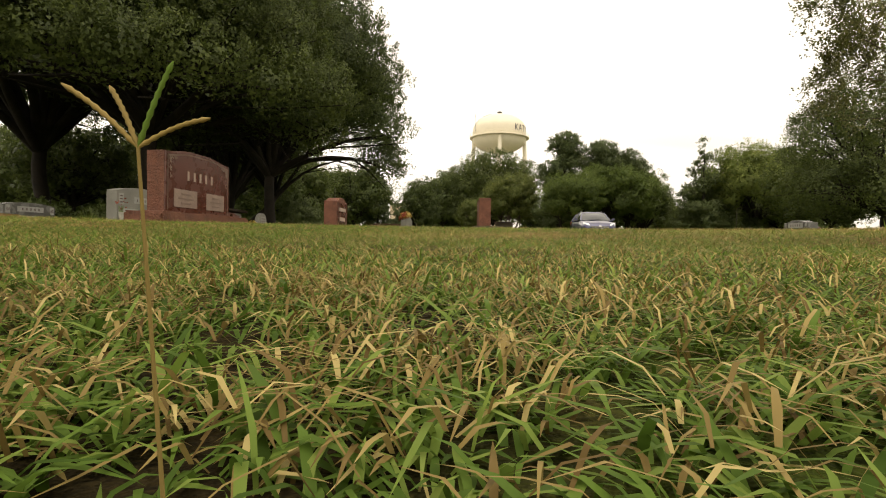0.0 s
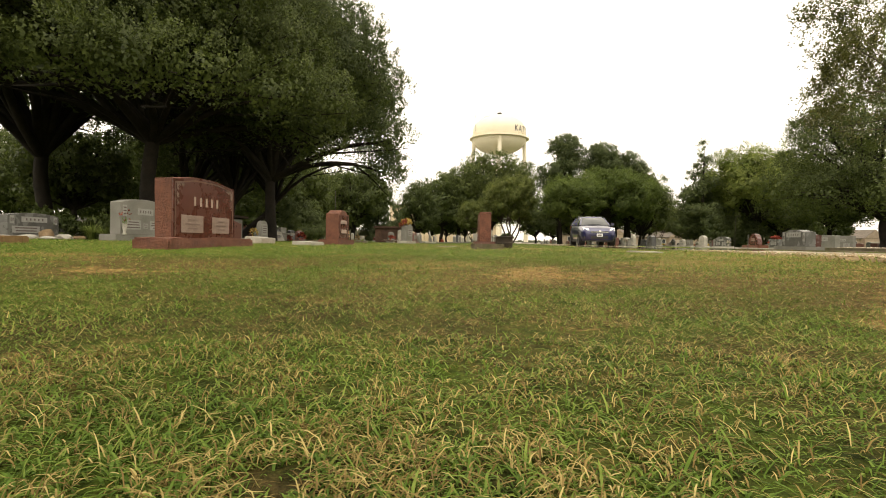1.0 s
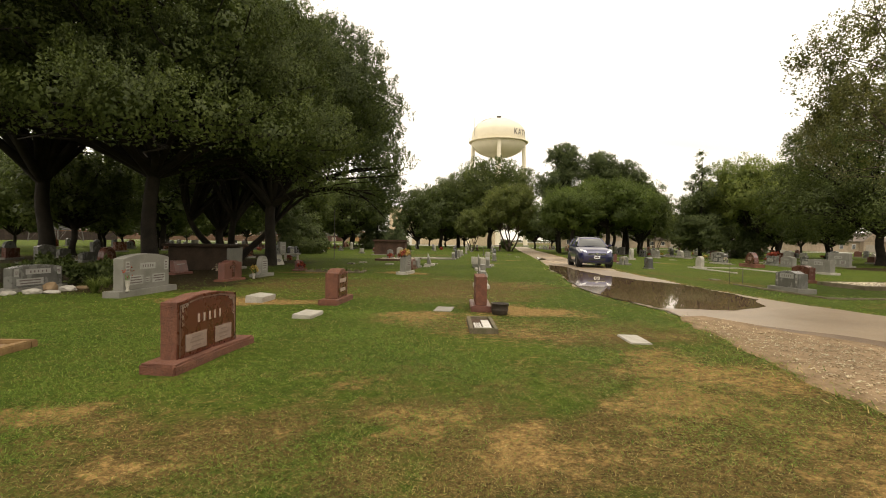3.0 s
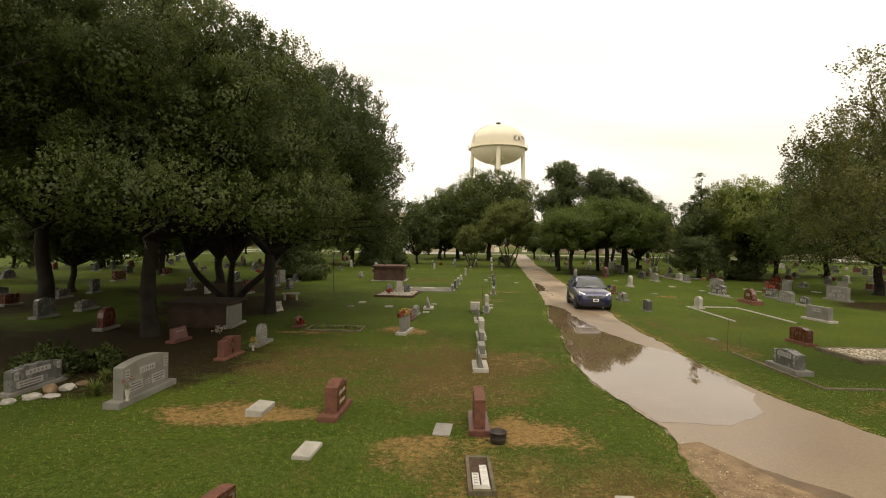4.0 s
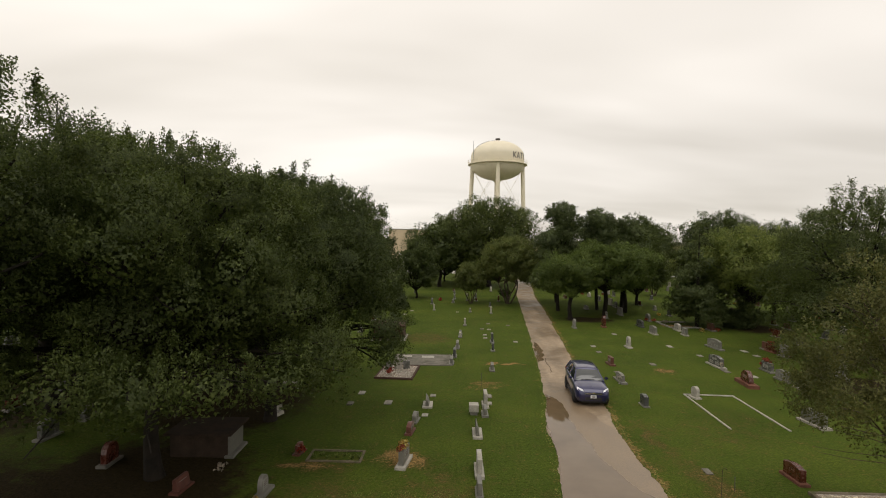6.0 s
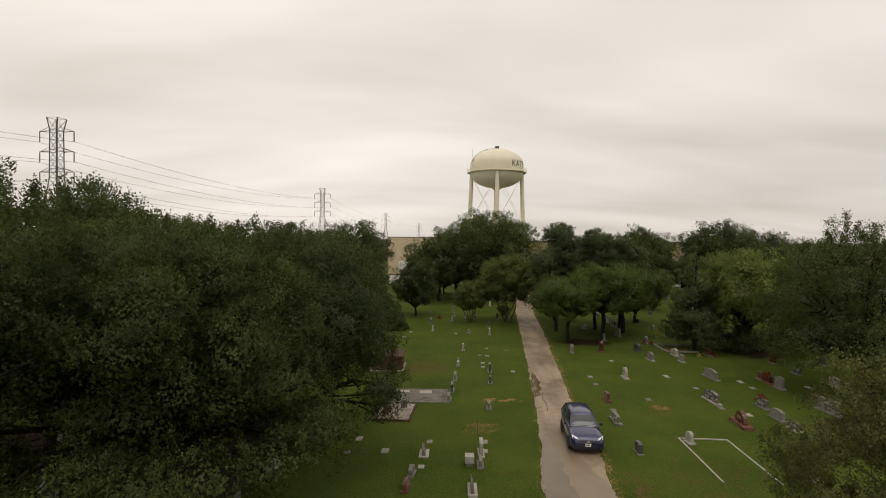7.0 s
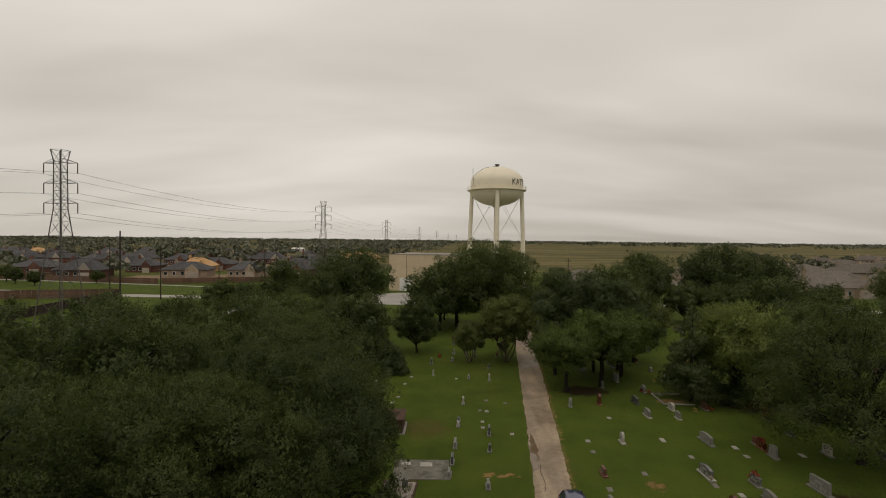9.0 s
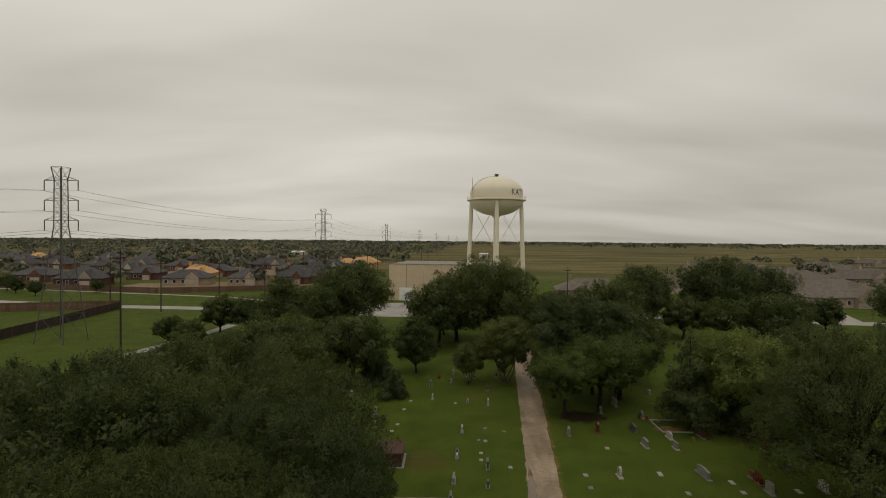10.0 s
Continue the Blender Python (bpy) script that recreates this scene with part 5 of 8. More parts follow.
def big_red_monument():
    """The red granite double monument close to the camera."""
    ob = thing("monument", pose(-2.534, 5.64, ground_z(-2.53, 5.64), 0, 0, 85.5), "polished red granite double monument with rock-pitched sides on a rough base", "gravestone")
    STONE_SPOTS.append((-2.55, 5.64, 0.22, 0.84))
    part("base", box_bm(1.52, 0.36, 0.15, (0.05, 0, -0.06), 0.02, 2, 0.014, 7, 3), RED_ROCK, ob)
    w, t, h, bh = 1.08, 0.17, 0.67, 0.088
    bm = tablet_bm(w, t, h - bh, "serp", 0.0)
    bm.free()

    def edge(u, inset=0.0):
        s = smooth01((1 - abs(u)) / 0.75)
        return h - 0.045 + 0.045 * s - inset

    def outline(inset, lower):
        n = 20
        pts = [(-w / 2 + inset, lower)] + [((-1 + 2 * k / n) * (w / 2 - inset), edge((-1 + 2 * k / n) * (1 - 2 * inset / w), inset)) for k in range(n + 1)] + [(w / 2 - inset, lower)]
        return pts

    def slab(pts, y0, y1, cuts=0):
        b = bmesh.new()
        f = [b.verts.new((x, y0, z)) for x, z in pts]
        k = [b.verts.new((x, y1, z)) for x, z in pts]
        b.faces.new(f)
        b.faces.new(k[::-1])
        for i in range(len(pts)):
            j = (i + 1) % len(pts)
            b.faces.new((f[j], f[i], k[i], k[j]))
        return b

    core = slab(outline(0.0, bh), -t / 2 + 0.012, t / 2)
    bmesh.ops.triangulate(core, faces=[f for f in core.faces if len(f.verts) > 4])
    bmesh.ops.subdivide_edges(core, edges=core.edges[:], cuts=3, use_grid_fill=True)
    for v in core.verts:
        if v.co.y > -t / 2 + 0.02:
            d = noise.noise_vector(v.co * 14) + 0.6 * noise.noise_vector(v.co * 33)
            v.co += Vector((d.x * 0.010, d.y * 0.010, d.z * 0.006))
    part("tablet", core, RED_ROCK, ob, "rock-pitched red granite sides and top")
    face = part("face", slab(outline(0.004, bh + 0.004), -t / 2, -t / 2 + 0.02), RED_GRANITE, ob, "polished dark red granite face")
    # pale frosted border that follows the edge
    a, b2 = outline(0.028, bh + 0.02), outline(0.043, bh + 0.02)
    bb = bmesh.new()
    va = [bb.verts.new((x, -t / 2 - 0.002, z)) for x, z in a]
    vb = [bb.verts.new((x, -t / 2 - 0.002, z)) for x, z in b2]
    for i in range(len(a) - 1):
        bb.faces.new((va[i], va[i + 1], vb[i + 1], vb[i]))
    bmesh.ops.solidify(bb, geom=bb.faces[:], thickness=0.002)
    part("border", bb, PANEL, face, "frosted pale border line")
    # carved sprays in the two upper corners
    rng = random.Random(4)
    for s in (-1, 1):
        sp = bmesh.new()
        for k in range(26):
            u = rng.random() ** 1.6
            if k % 2:
                x, z = s * (w / 2 - 0.06 - 0.018 * rng.random()), edge(0.9) - 0.07 - 0.17 * u
            else:
                x, z = s * (w / 2 - 0.06 - 0.10 * u), edge(0.85) - 0.055 - 0.02 * rng.random() + 0.015 * u
            leafb = bmesh.new()
            bmesh.ops.create_circle(leafb, cap_ends=True, segments=6, radius=0.013)
            m = Matrix.Translation((x, -t / 2 - 0.004, z)) @ Matrix.Rotation(rng.random() * 3, 4, "Y") @ Matrix.Diagonal((1.3, 1, 0.55, 1)) @ Matrix.Rotation(radians(90), 4, "X")
            bmesh.ops.transform(leafb, matrix=m, verts=leafb.verts)
            sp = join_bm(sp, leafb)
        part("carving", sp, PANEL, face, "frosted carved leaf spray")
    for x0, x1 in ((-0.42, -0.06), (0.10, 0.43)):
        p = part("panel", box_bm((x1 - x0), 0.006, 0.165, ((x0 + x1) / 2, -t / 2 - 0.003, bh + 0.05), 0.002, 1), PANEL, ob, "frosted pale inscription panel")
        bars(p, LETTER_WORN, x0 + 0.05, x1 - 0.05, bh + 0.07, bh + 0.195, 3, -t / 2 - 0.0075, 8, 0.34)
    bars(face, LETTER_PALE, -0.32, 0.31, bh + 0.305, bh + 0.395, 1, -t / 2 - 0.003, 3, 0.95)


def box_tomb():
    """A low brick tomb under a flat slab, its end closed by a grey stone."""
    ob = thing("box_tomb", pose(-9.65, 20.25, 0, rz=2), "low brown brick box tomb, coloured dark for the oak's shade, under a flat slab", "tomb")
    # body and slab are coloured darker to stand for shade under the oak
    part("body", box_bm(2.2, 1.3, 0.92, (0, 0, -0.05), 0.02, 1, 0.012, 3, 5), SHADED_BRICK, ob)
    part("slab", box_bm(2.55, 1.95, 0.09, (0.02, 0.12, 0.875), 0.02, 2, 0.01, 3, 6), SHADED_BRICK, ob, "flat dark brown slab, toned down for the oak's shade")
    end = part("end_stone", box_bm(0.1, 1.32, 0.72, (1.152, 0, 0.1), 0.015, 2), GREY_GRANITE, ob, "grey granite end stone")
    part("plinth", box_bm(0.34, 1.5, 0.12, (1.18, 0, -0.02), 0.015, 1, 0.01, 3, 7), GREY_GRANITE, end, "rough grey plinth")


big_red_monument()
g = "graves beside the oaks"
grey = headstone(-6.62, 11.3, 87, 1.5, 0.86, 0.22, "arch", GREY_GRANITE, "grey granite double gravestone with a gentle arch on a rough base", (1.92, 0.36, 0.13), GREY_GRANITE, 0.09,
                 [(-0.4, -0.1, 0.14, 0.40, 3), (0.1, 0.4, 0.14, 0.40, 3), (-0.17, 0.17, 0.56, 0.74, 1), (-0.46, -0.38, 0.5, 0.8, 3), (0.38, 0.46, 0.5, 0.8, 3), (-0.05, 0.05, 0.18, 0.32, 2)], g)
headstone(-9.28, 11.65, 87, 1.3, 0.56, 0.2, "arch", GREY_POLISH, "grey polished gravestone ringed by rocks and plants", (1.55, 0.34, 0.08), GREY_GRANITE, 0.06,
          [(-0.25, 0.25, 0.58, 0.82, 1), (-0.46, -0.38, 0.5, 0.85, 1), (0.38, 0.46, 0.5, 0.85, 1), (-0.42, 0.1, 0.1, 0.4, 2)], g, seed=2)
headstone(-2.27, 10.54, 87, 0.74, 0.66, 0.24, "serp", RED_ROCK, "red granite gravestone with a curved top on a rough red base", (1.2, 0.37, 0.10), RED_ROCK, 0.07,
          [(-0.42, 0.42, 0.06, 0.82, 2), (-0.25, 0.25, 0.5, 0.62, 1)], g, seed=3, panel_mat=RED_GRANITE, letter=LETTER_PALE)
headstone(-6.40, 15.1, 86, 0.98, 0.58, 0.2, "serp", PINK_GRANITE, "low red granite gravestone with a raised cross", (1.2, 0.34, 0.06), RED_ROCK, 0.06,
          [(-0.07, 0.07, 0.1, 0.95, 1), (-0.2, 0.2, 0.55, 0.75, 1)], g, seed=4, panel_mat=RED_GRANITE)
headstone(-6.15, 16.9, 86, 0.5, 0.66, 0.16, "round", GREY_GRANITE, "grey gravestone with a heart-shaped tablet", (1.1, 0.34, 0.1), GREY_GRANITE, 0.1, [(-0.3, 0.3, 0.2, 0.8, 4)], g, seed=5)
headstone(-8.95, 17.1, 86, 0.72, 0.46, 0.2, "flat", PINK_GRANITE, "weathered pink gravestone leaning back under the oak", (0.95, 0.36, 0.08), PINK_GRANITE, 0.05, ONE, g, lean=0.25, seed=6)
box_tomb()
headstone(-8.25, 24.4, 70, 0.85, 0.42, 0.18, "flat", PALE_STONE, "pale tilted gravestone tablet under the oak", None, None, 0.05, ONE, g, lean=0.5, seed=8)
headstone(-5.95, 20.25, 80, 0.5, 0.42, 0.16, "serp", PINK_GRANITE, "small pink gravestone dressed with red flowers", (0.7, 0.3, 0.06), PINK_GRANITE, 0.05, ONE, g, lean=0.2, seed=9)
headstone(-11.1, 35.2, 86, 0.8, 0.7, 0.2, "arch", DARK_GRANITE, "dark gravestone in deep shade", (1.0, 0.34, 0.08), DARK_GRANITE, 0.08, ONE, g, seed=10)
headstone(-13.3, 39.9, 86, 1.1, 0.95, 0.24, "flat", GREY_GRANITE, "grey gravestone in deep shade", (1.3, 0.4, 0.1), GREY_GRANITE, 0.08, ONE, g, seed=11)
headstone(-14.8, 31.2, 86, 0.5, 0.6, 0.16, "round", PALE_STONE, "pale rounded gravestone behind the oak", None, None, 0.08, ONE, g, seed=12)

# the row that runs away down the lawn, seen end on
g = "row of graves on the lawn"
headstone(0.53, 9.98, 90, 0.9, 0.62, 0.2, "flat", RED_ROCK, "narrow red granite gravestone with a polished top", (1.12, 0.37, 0.11), PINK_GRANITE, 0.0, ONE, g, seed=20, panel_mat=RED_GRANITE, letter=LETTER_PALE)
headstone(0.77, 14.45, 90, 0.85, 0.62, 0.16, "peak", GREY_GRANITE, "grey gravestone with a sloping front on a white slab", (1.1, 0.42, 0.09), PALE_STONE, 0.16, ONE, g, lean=0.3, seed=21)
headstone(0.88, 16.0, 90, 0.7, 0.36, 0.2, "flat", GREY_GRANITE, "low grey gravestone on a pale base", (0.8, 0.3, 0.1), PALE_STONE, 0.0, ONE, g, seed=22)
headstone(0.95, 17.35, 90, 0.7, 0.5, 0.16, "flat", GREY_GRANITE, "narrow grey gravestone in the row", (0.8, 0.26, 0.08), GREY_GRANITE, 0.0, ONE, g, seed=23)
headstone(1.02, 18.95, 90, 0.95, 0.66, 0.18, "flat", PALE_STONE, "white gravestone set on a pale base", (1.2, 0.34, 0.12), PALE_STONE, 0.0, ONE, g, seed=24)
headstone(1.11, 22.65, 90, 0.95, 0.74, 0.16, "peak", GREY_GRANITE, "grey gravestone with a sloping top on a pale base", (1.2, 0.42, 0.1), PALE_STONE, 0.2, ONE, g, lean=0.25, seed=25)
headstone(1.05, 25.3, 90, 0.5, 0.5, 0.45, "flat", PALE_STONE, "square white gravestone block on a darker foot", (0.4, 0.34, 0.16), GREY_GRANITE, 0.0, None, g, seed=26)
headstone(1.58, 25.2, 90, 0.7, 0.5, 0.16, "arch", GREY_GRANITE, "grey gravestone with an arched top", (0.9, 0.32, 0.1), GREY_GRANITE, 0.1, ONE, g, seed=27)
headstone(1.68, 26.6, 90, 0.9, 0.72, 0.18, "flat", PALE_STONE, "white upright gravestone in the row", (1.1, 0.34, 0.1), PALE_STONE, 0.0, ONE, g, seed=28)
headstone(-1.78, 19.55, 82, 0.95, 0.72, 0.2, "arch", GREY_GRANITE, "grey gravestone crowned with orange flowers", (1.3, 0.4, 0.1), PALE_STONE, 0.12, ONE, g, seed=29)
headstone(-1.82, 22.7, 82, 0.7, 0.46, 0.2, "arch", PINK_GRANITE, "pinkish gravestone with a rounded top", (0.9, 0.32, 0.08), PINK_GRANITE, 0.12, ONE, g, seed=30)
headstone(-1.70, 24.1, 82, 0.65, 0.46, 0.18, "arch", GREY_GRANITE, "small grey gravestone with a rounded top", (0.85, 0.3, 0.08), GREY_GRANITE, 0.12, ONE, g, seed=31)
headstone(-1.25, 26.45, 90, 0.8, 0.62, 0.18, "peak", GREY_GRANITE, "grey gravestone with a sloping top", (1.0, 0.5, 0.08), PALE_STONE, 0.22, ONE, g, lean=0.3, seed=32)
for i, (x, y, h, m, w) in enumerate([(-0.1, 35.6, 0.5, GREY_GRANITE, 0.9), (0.1, 37.7, 0.6, DARK_GRANITE, 0.9), (0.32, 40.9, 0.58, GREY_GRANITE, 1.2), (0.58, 45.3, 0.5, PALE_STONE, 0.6), (0.62, 46.6, 0.4, DARK_GRANITE, 0.5),
                                    (1.1, 51.6, 0.7, PALE_STONE, 0.6), (1.9, 61.4, 0.5, GREY_GRANITE, 0.8), (2.55, 34.0, 0.52, GREY_GRANITE, 0.8), (3.03, 39.9, 0.66, DARK_GRANITE, 0.4), (3.22, 43.5, 0.72, DARK_GRANITE, 0.9),
                                    (4.3, 60.4, 0.85, PALE_STONE, 0.6), (4.6, 66.5, 0.6, DARK_GRANITE, 0.4), (1.8, 73.0, 1.0, PALE_STONE, 0.5), (-2.4, 62.3, 0.7, PALE_STONE, 0.4)]):
    tone = {GREY_GRANITE: "grey", DARK_GRANITE: "dark", PALE_STONE: "white"}[m]
    headstone(x, y, 88, w, h, 0.18, ("arch", "flat", "serp", "peak")[i % 4], m, tone + " gravestone in the row down the lawn", (w + 0.25, 0.34, 0.08), GREY_GRANITE, 0.09, ONE, g, seed=40 + i)

# right of the road, fronts towards it
g = "graves beyond the road"
headstone(9.36, 14.95, -90, 1.0, 0.58, 0.26, "serp", GREY_POLISH, "polished grey gravestone on a long rough base beside the road", (1.36, 0.5, 0.13), GREY_GRANITE, 0.06, [(-0.3, 0.3, 0.55, 0.85, 1), (-0.46, -0.38, 0.3, 0.8, 1), (0.38, 0.46, 0.3, 0.8, 1)], g, seed=60)
headstone(12.35, 19.0, -90, 0.95, 0.6, 0.22, "serp", RED_GRANITE, "dark red granite gravestone with a curved top", (1.2, 0.38, 0.1), RED_ROCK, 0.06, [(-0.2, 0.2, 0.5, 0.65, 1)], g, seed=61, panel_mat=RED_GRANITE, letter=LETTER_PALE)
headstone(17.05, 24.9, -84, 1.3, 0.68, 0.26, "flat", GREY_GRANITE, "grey granite gravestone with a pale name panel", (1.65, 0.5, 0.1), PALE_STONE, 0.0, [(-0.2, 0.2, 0.55, 0.85, 1)], g, seed=62)
headstone(9.97, 27.25, -90, 0.66, 0.58, 0.22, "serp", DARK_GRANITE, "small dark gravestone near the parked car", (0.85, 0.34, 0.05), GREY_GRANITE, 0.05, ONE, g, seed=63, panel_mat=DARK_GRANITE)
headstone(13.25, 28.7, -75, 0.42, 0.66, 0.22, "round", PALE_STONE, "narrow white marble gravestone with a rounded top", (0.6, 0.4, 0.1), PALE_STONE, 0.1, None, g, seed=64)
headstone(10.2, 31.9, -88, 1.0, 0.52, 0.2, "serp", GREY_GRANITE, "low grey gravestone with stone vases", (1.5, 0.4, 0.1), GREY_GRANITE, 0.06, TWO, g, seed=65)
headstone(10.9, 36.2, -88, 0.7, 0.56, 0.2, "flat", PINK_GRANITE, "pinkish gravestone near the road", (1.1, 0.4, 0.1), PINK_GRANITE, 0.0, ONE, g, seed=66)
headstone(14.1, 42.2, -88, 0.6, 0.9, 0.2, "round", PALE_STONE, "tall white gravestone with a rounded top", (1.0, 0.4, 0.12), PALE_STONE, 0.0, ONE, g, seed=67)
headstone(14.95, 52.2, -88, 0.6, 1.15, 0.26, "round", RED_GRANITE, "tall narrow red granite gravestone", (0.9, 0.4, 0.12), RED_ROCK, 0.0, None, g, seed=68)
headstone(11.85, 51.4, -88, 0.6, 0.9, 0.2, "round", GREY_GRANITE, "tall grey gravestone beside the road", (0.9, 0.36, 0.1), GREY_GRANITE, 0.0, ONE, g, seed=69)
headstone(21.2, 42.7, -86, 1.7, 0.76, 0.24, "arch", GREY_GRANITE, "wide grey gravestone with an arched top", (2.2, 0.45, 0.1), GREY_GRANITE, 0.12, TWO, g, seed=70)
headstone(18.2, 36.4, -88, 1.5, 0.76, 0.26, "arch", GREY_POLISH, "wide dark grey gravestone with an arched top", (1.95, 0.48, 0.1), PALE_STONE, 0.12, TWO, g, seed=71)
headstone(17.7, 31.7, -95, 1.15, 0.88, 0.26, "round", RED_GRANITE, "large red granite gravestone with a round top on a stepped base", (1.95, 0.6, 0.2), RED_ROCK, 0.0, [(-0.2, 0.2, 0.35, 0.6, 1)], g, seed=72, panel_mat=PANEL)
headstone(21.0, 35.2, -90, 1.0, 0.62, 0.26, "flat", GREY_POLISH, "grey gravestone topped with red flowers", (1.3, 0.42, 0.1), GREY_GRANITE, 0.0, ONE, g, seed=73)
headstone(20.6, 32.9, -90, 1.15, 0.66, 0.26, "arch", GREY_GRANITE, "grey gravestone with an arched top", (1.4, 0.42, 0.1), GREY_GRANITE, 0.1, TWO, g, seed=74)
headstone(20.45, 31.0, -90, 0.8, 0.56, 0.22, "peak", GREY_POLISH, "small grey gravestone beyond the road", (1.05, 0.4, 0.1), PALE_STONE, 0.1, ONE, g, seed=75)
headstone(25.1, 41.6, -90, 1.0, 0.66, 0.28, "arch", RED_GRANITE, "red granite gravestone with bright flowers", (1.25, 0.42, 0.1), RED_ROCK, 0.08, None, g, seed=76)
headstone(25.2, 40.2, -90, 0.9, 0.66, 0.28, "flat", RED_GRANITE, "square red granite gravestone", (1.15, 0.42, 0.1), RED_ROCK, 0.0, None, g, seed=77)
headstone(24.8, 34.4, -84, 1.6, 0.9, 0.24, "flat", GREY_GRANITE, "tall wide grey gravestone by the dark oak", (2.0, 0.45, 0.1), GREY_GRANITE, 0.0, TWO, g, seed=78)
headstone(18.85, 53.0, -88, 1.3, 0.7, 0.24, "arch", DARK_GRANITE, "dark gravestone under the trees", (1.6, 0.4, 0.1), DARK_GRANITE, 0.1, None, g, seed=79)
headstone(18.6, 48.9, -88, 1.2, 0.75, 0.24, "arch", GREY_GRANITE, "grey gravestone with an arched top", (1.5, 0.4, 0.1), PALE_STONE, 0.1, TWO, g, seed=80)
headstone(21.75, 51.0, -88, 1.0, 0.7, 0.24, "serp", PALE_STONE, "pale gravestone under the trees", (1.3, 0.4, 0.1), PALE_STONE, 0.1, TWO, g, seed=81)
headstone(21.3, 48.4, -88, 0.8, 0.66, 0.22, "flat", GREY_GRANITE, "grey upright gravestone on a pale base", (1.0, 0.4, 0.1), PALE_STONE, 0.0, ONE, g, seed=82)
headstone(19.4, 61.2, -88, 1.3, 0.9, 0.24, "flat", GREY_GRANITE, "grey gravestone below the pines", (1.6, 0.4, 0.1), GREY_GRANITE, 0.0, TWO, g, seed=83)

# older stones farther back on both sides
rng = random.Random(17)
KINDS = [("grey", GREY_GRANITE), ("pale", PALE_STONE), ("dark", DARK_GRANITE), ("reddish", RED_GRANITE), ("polished grey", GREY_POLISH), ("pinkish", PINK_GRANITE), ("white", PALE_STONE)]
FORMS = [("arch", "arched"), ("flat", "flat"), ("serp", "curved"), ("round", "rounded"), ("peak", "peaked")]


def scatter(n, x0, x1, y0, y1, yaw, group, pitch, kinds=KINDS):
    made = 0
    spots = []
    while made < n:
        x, y = rng.uniform(x0, x1), rng.uniform(y0, y1)
        x = round(x / pitch) * pitch + rng.uniform(-0.2, 0.2)
        if any(abs(x - a) < 1.2 and abs(y - b) < 2.2 for a, b in spots) or road_side(min(y, 136), 0) - 2 < x < road_side(min(y, 136), 1) + 1.5:
            continue
        spots.append((x, y))
        tone, m = rng.choice(kinds)
        form, word = rng.choice(FORMS)
        w = rng.uniform(0.5, 1.3)
        headstone(x, y, yaw + rng.uniform(-4, 4), w, max(rng.uniform(0.45, 0.95), w / 2 + 0.15 if form == "round" else 0), 0.22, form, m, f"{tone} gravestone with a {word} top, farther back", (w + 0.3, 0.4, 0.1), GREY_GRANITE, 0.09, None, group, seed=made)
        made += 1


# only dark stone colours, standing in for deep shade behind the oaks
DARK_FOR_SHADE = [("dark", DARK_GRANITE), ("polished grey", GREY_POLISH), ("reddish", RED_GRANITE)]
scatter(34, -42, -12, 36, 84, 88, "graves behind the oaks", 4.2, DARK_FOR_SHADE)
scatter(14, -26, -13, 18, 34, 88, "graves behind the oaks", 4.2, DARK_FOR_SHADE)
scatter(84, 13, 62, 56, 108, -88, "graves at the back of the cemetery", 4.2)
scatter(30, 26, 50, 38, 56, -88, "graves at the back of the cemetery", 4.2)
scatter(26, -26, -9.5, 46, 86, 88, "graves behind the oaks", 4.2)
scatter(10, -9, 6, 66, 92, 88, "graves at the end of the lawn", 3.0)


# ---------------------------------------------------------------- small things among the graves
def slab_marker(x, y, yaw, w, d, h, mat, label, tip=0.0, panel=False):
    ob = thing("flat_marker", pose(x, y, ground_z(x, y) - 0.01, tip, 0, yaw), label, "grave marker", "flat grave markers")
    STONE_SPOTS.append((x, y, max(w, d) / 2, max(w, d) / 2))
    part("slab", box_bm(w, d, h + 0.03, (0, 0, -0.02), 0.01, 2, 0.003, 2, x), mat, ob)
    if panel:
        p = part("plate", box_bm(w * 0.8, d * 0.7, 0.006, (0, 0, h + 0.01), 0.002, 1), GREY_PANEL if mat is not PALE_STONE else PALE_STONE, ob)
        bm = bmesh.new()
        for k in range(3):
            bm = join_bm(bm, box_bm(w * (0.5 - 0.1 * k), d * 0.06, 0.003, (0, d * (0.18 - 0.17 * k), h + 0.016)))
        part("inscription", bm, LETTER_DARK, p)
    return ob


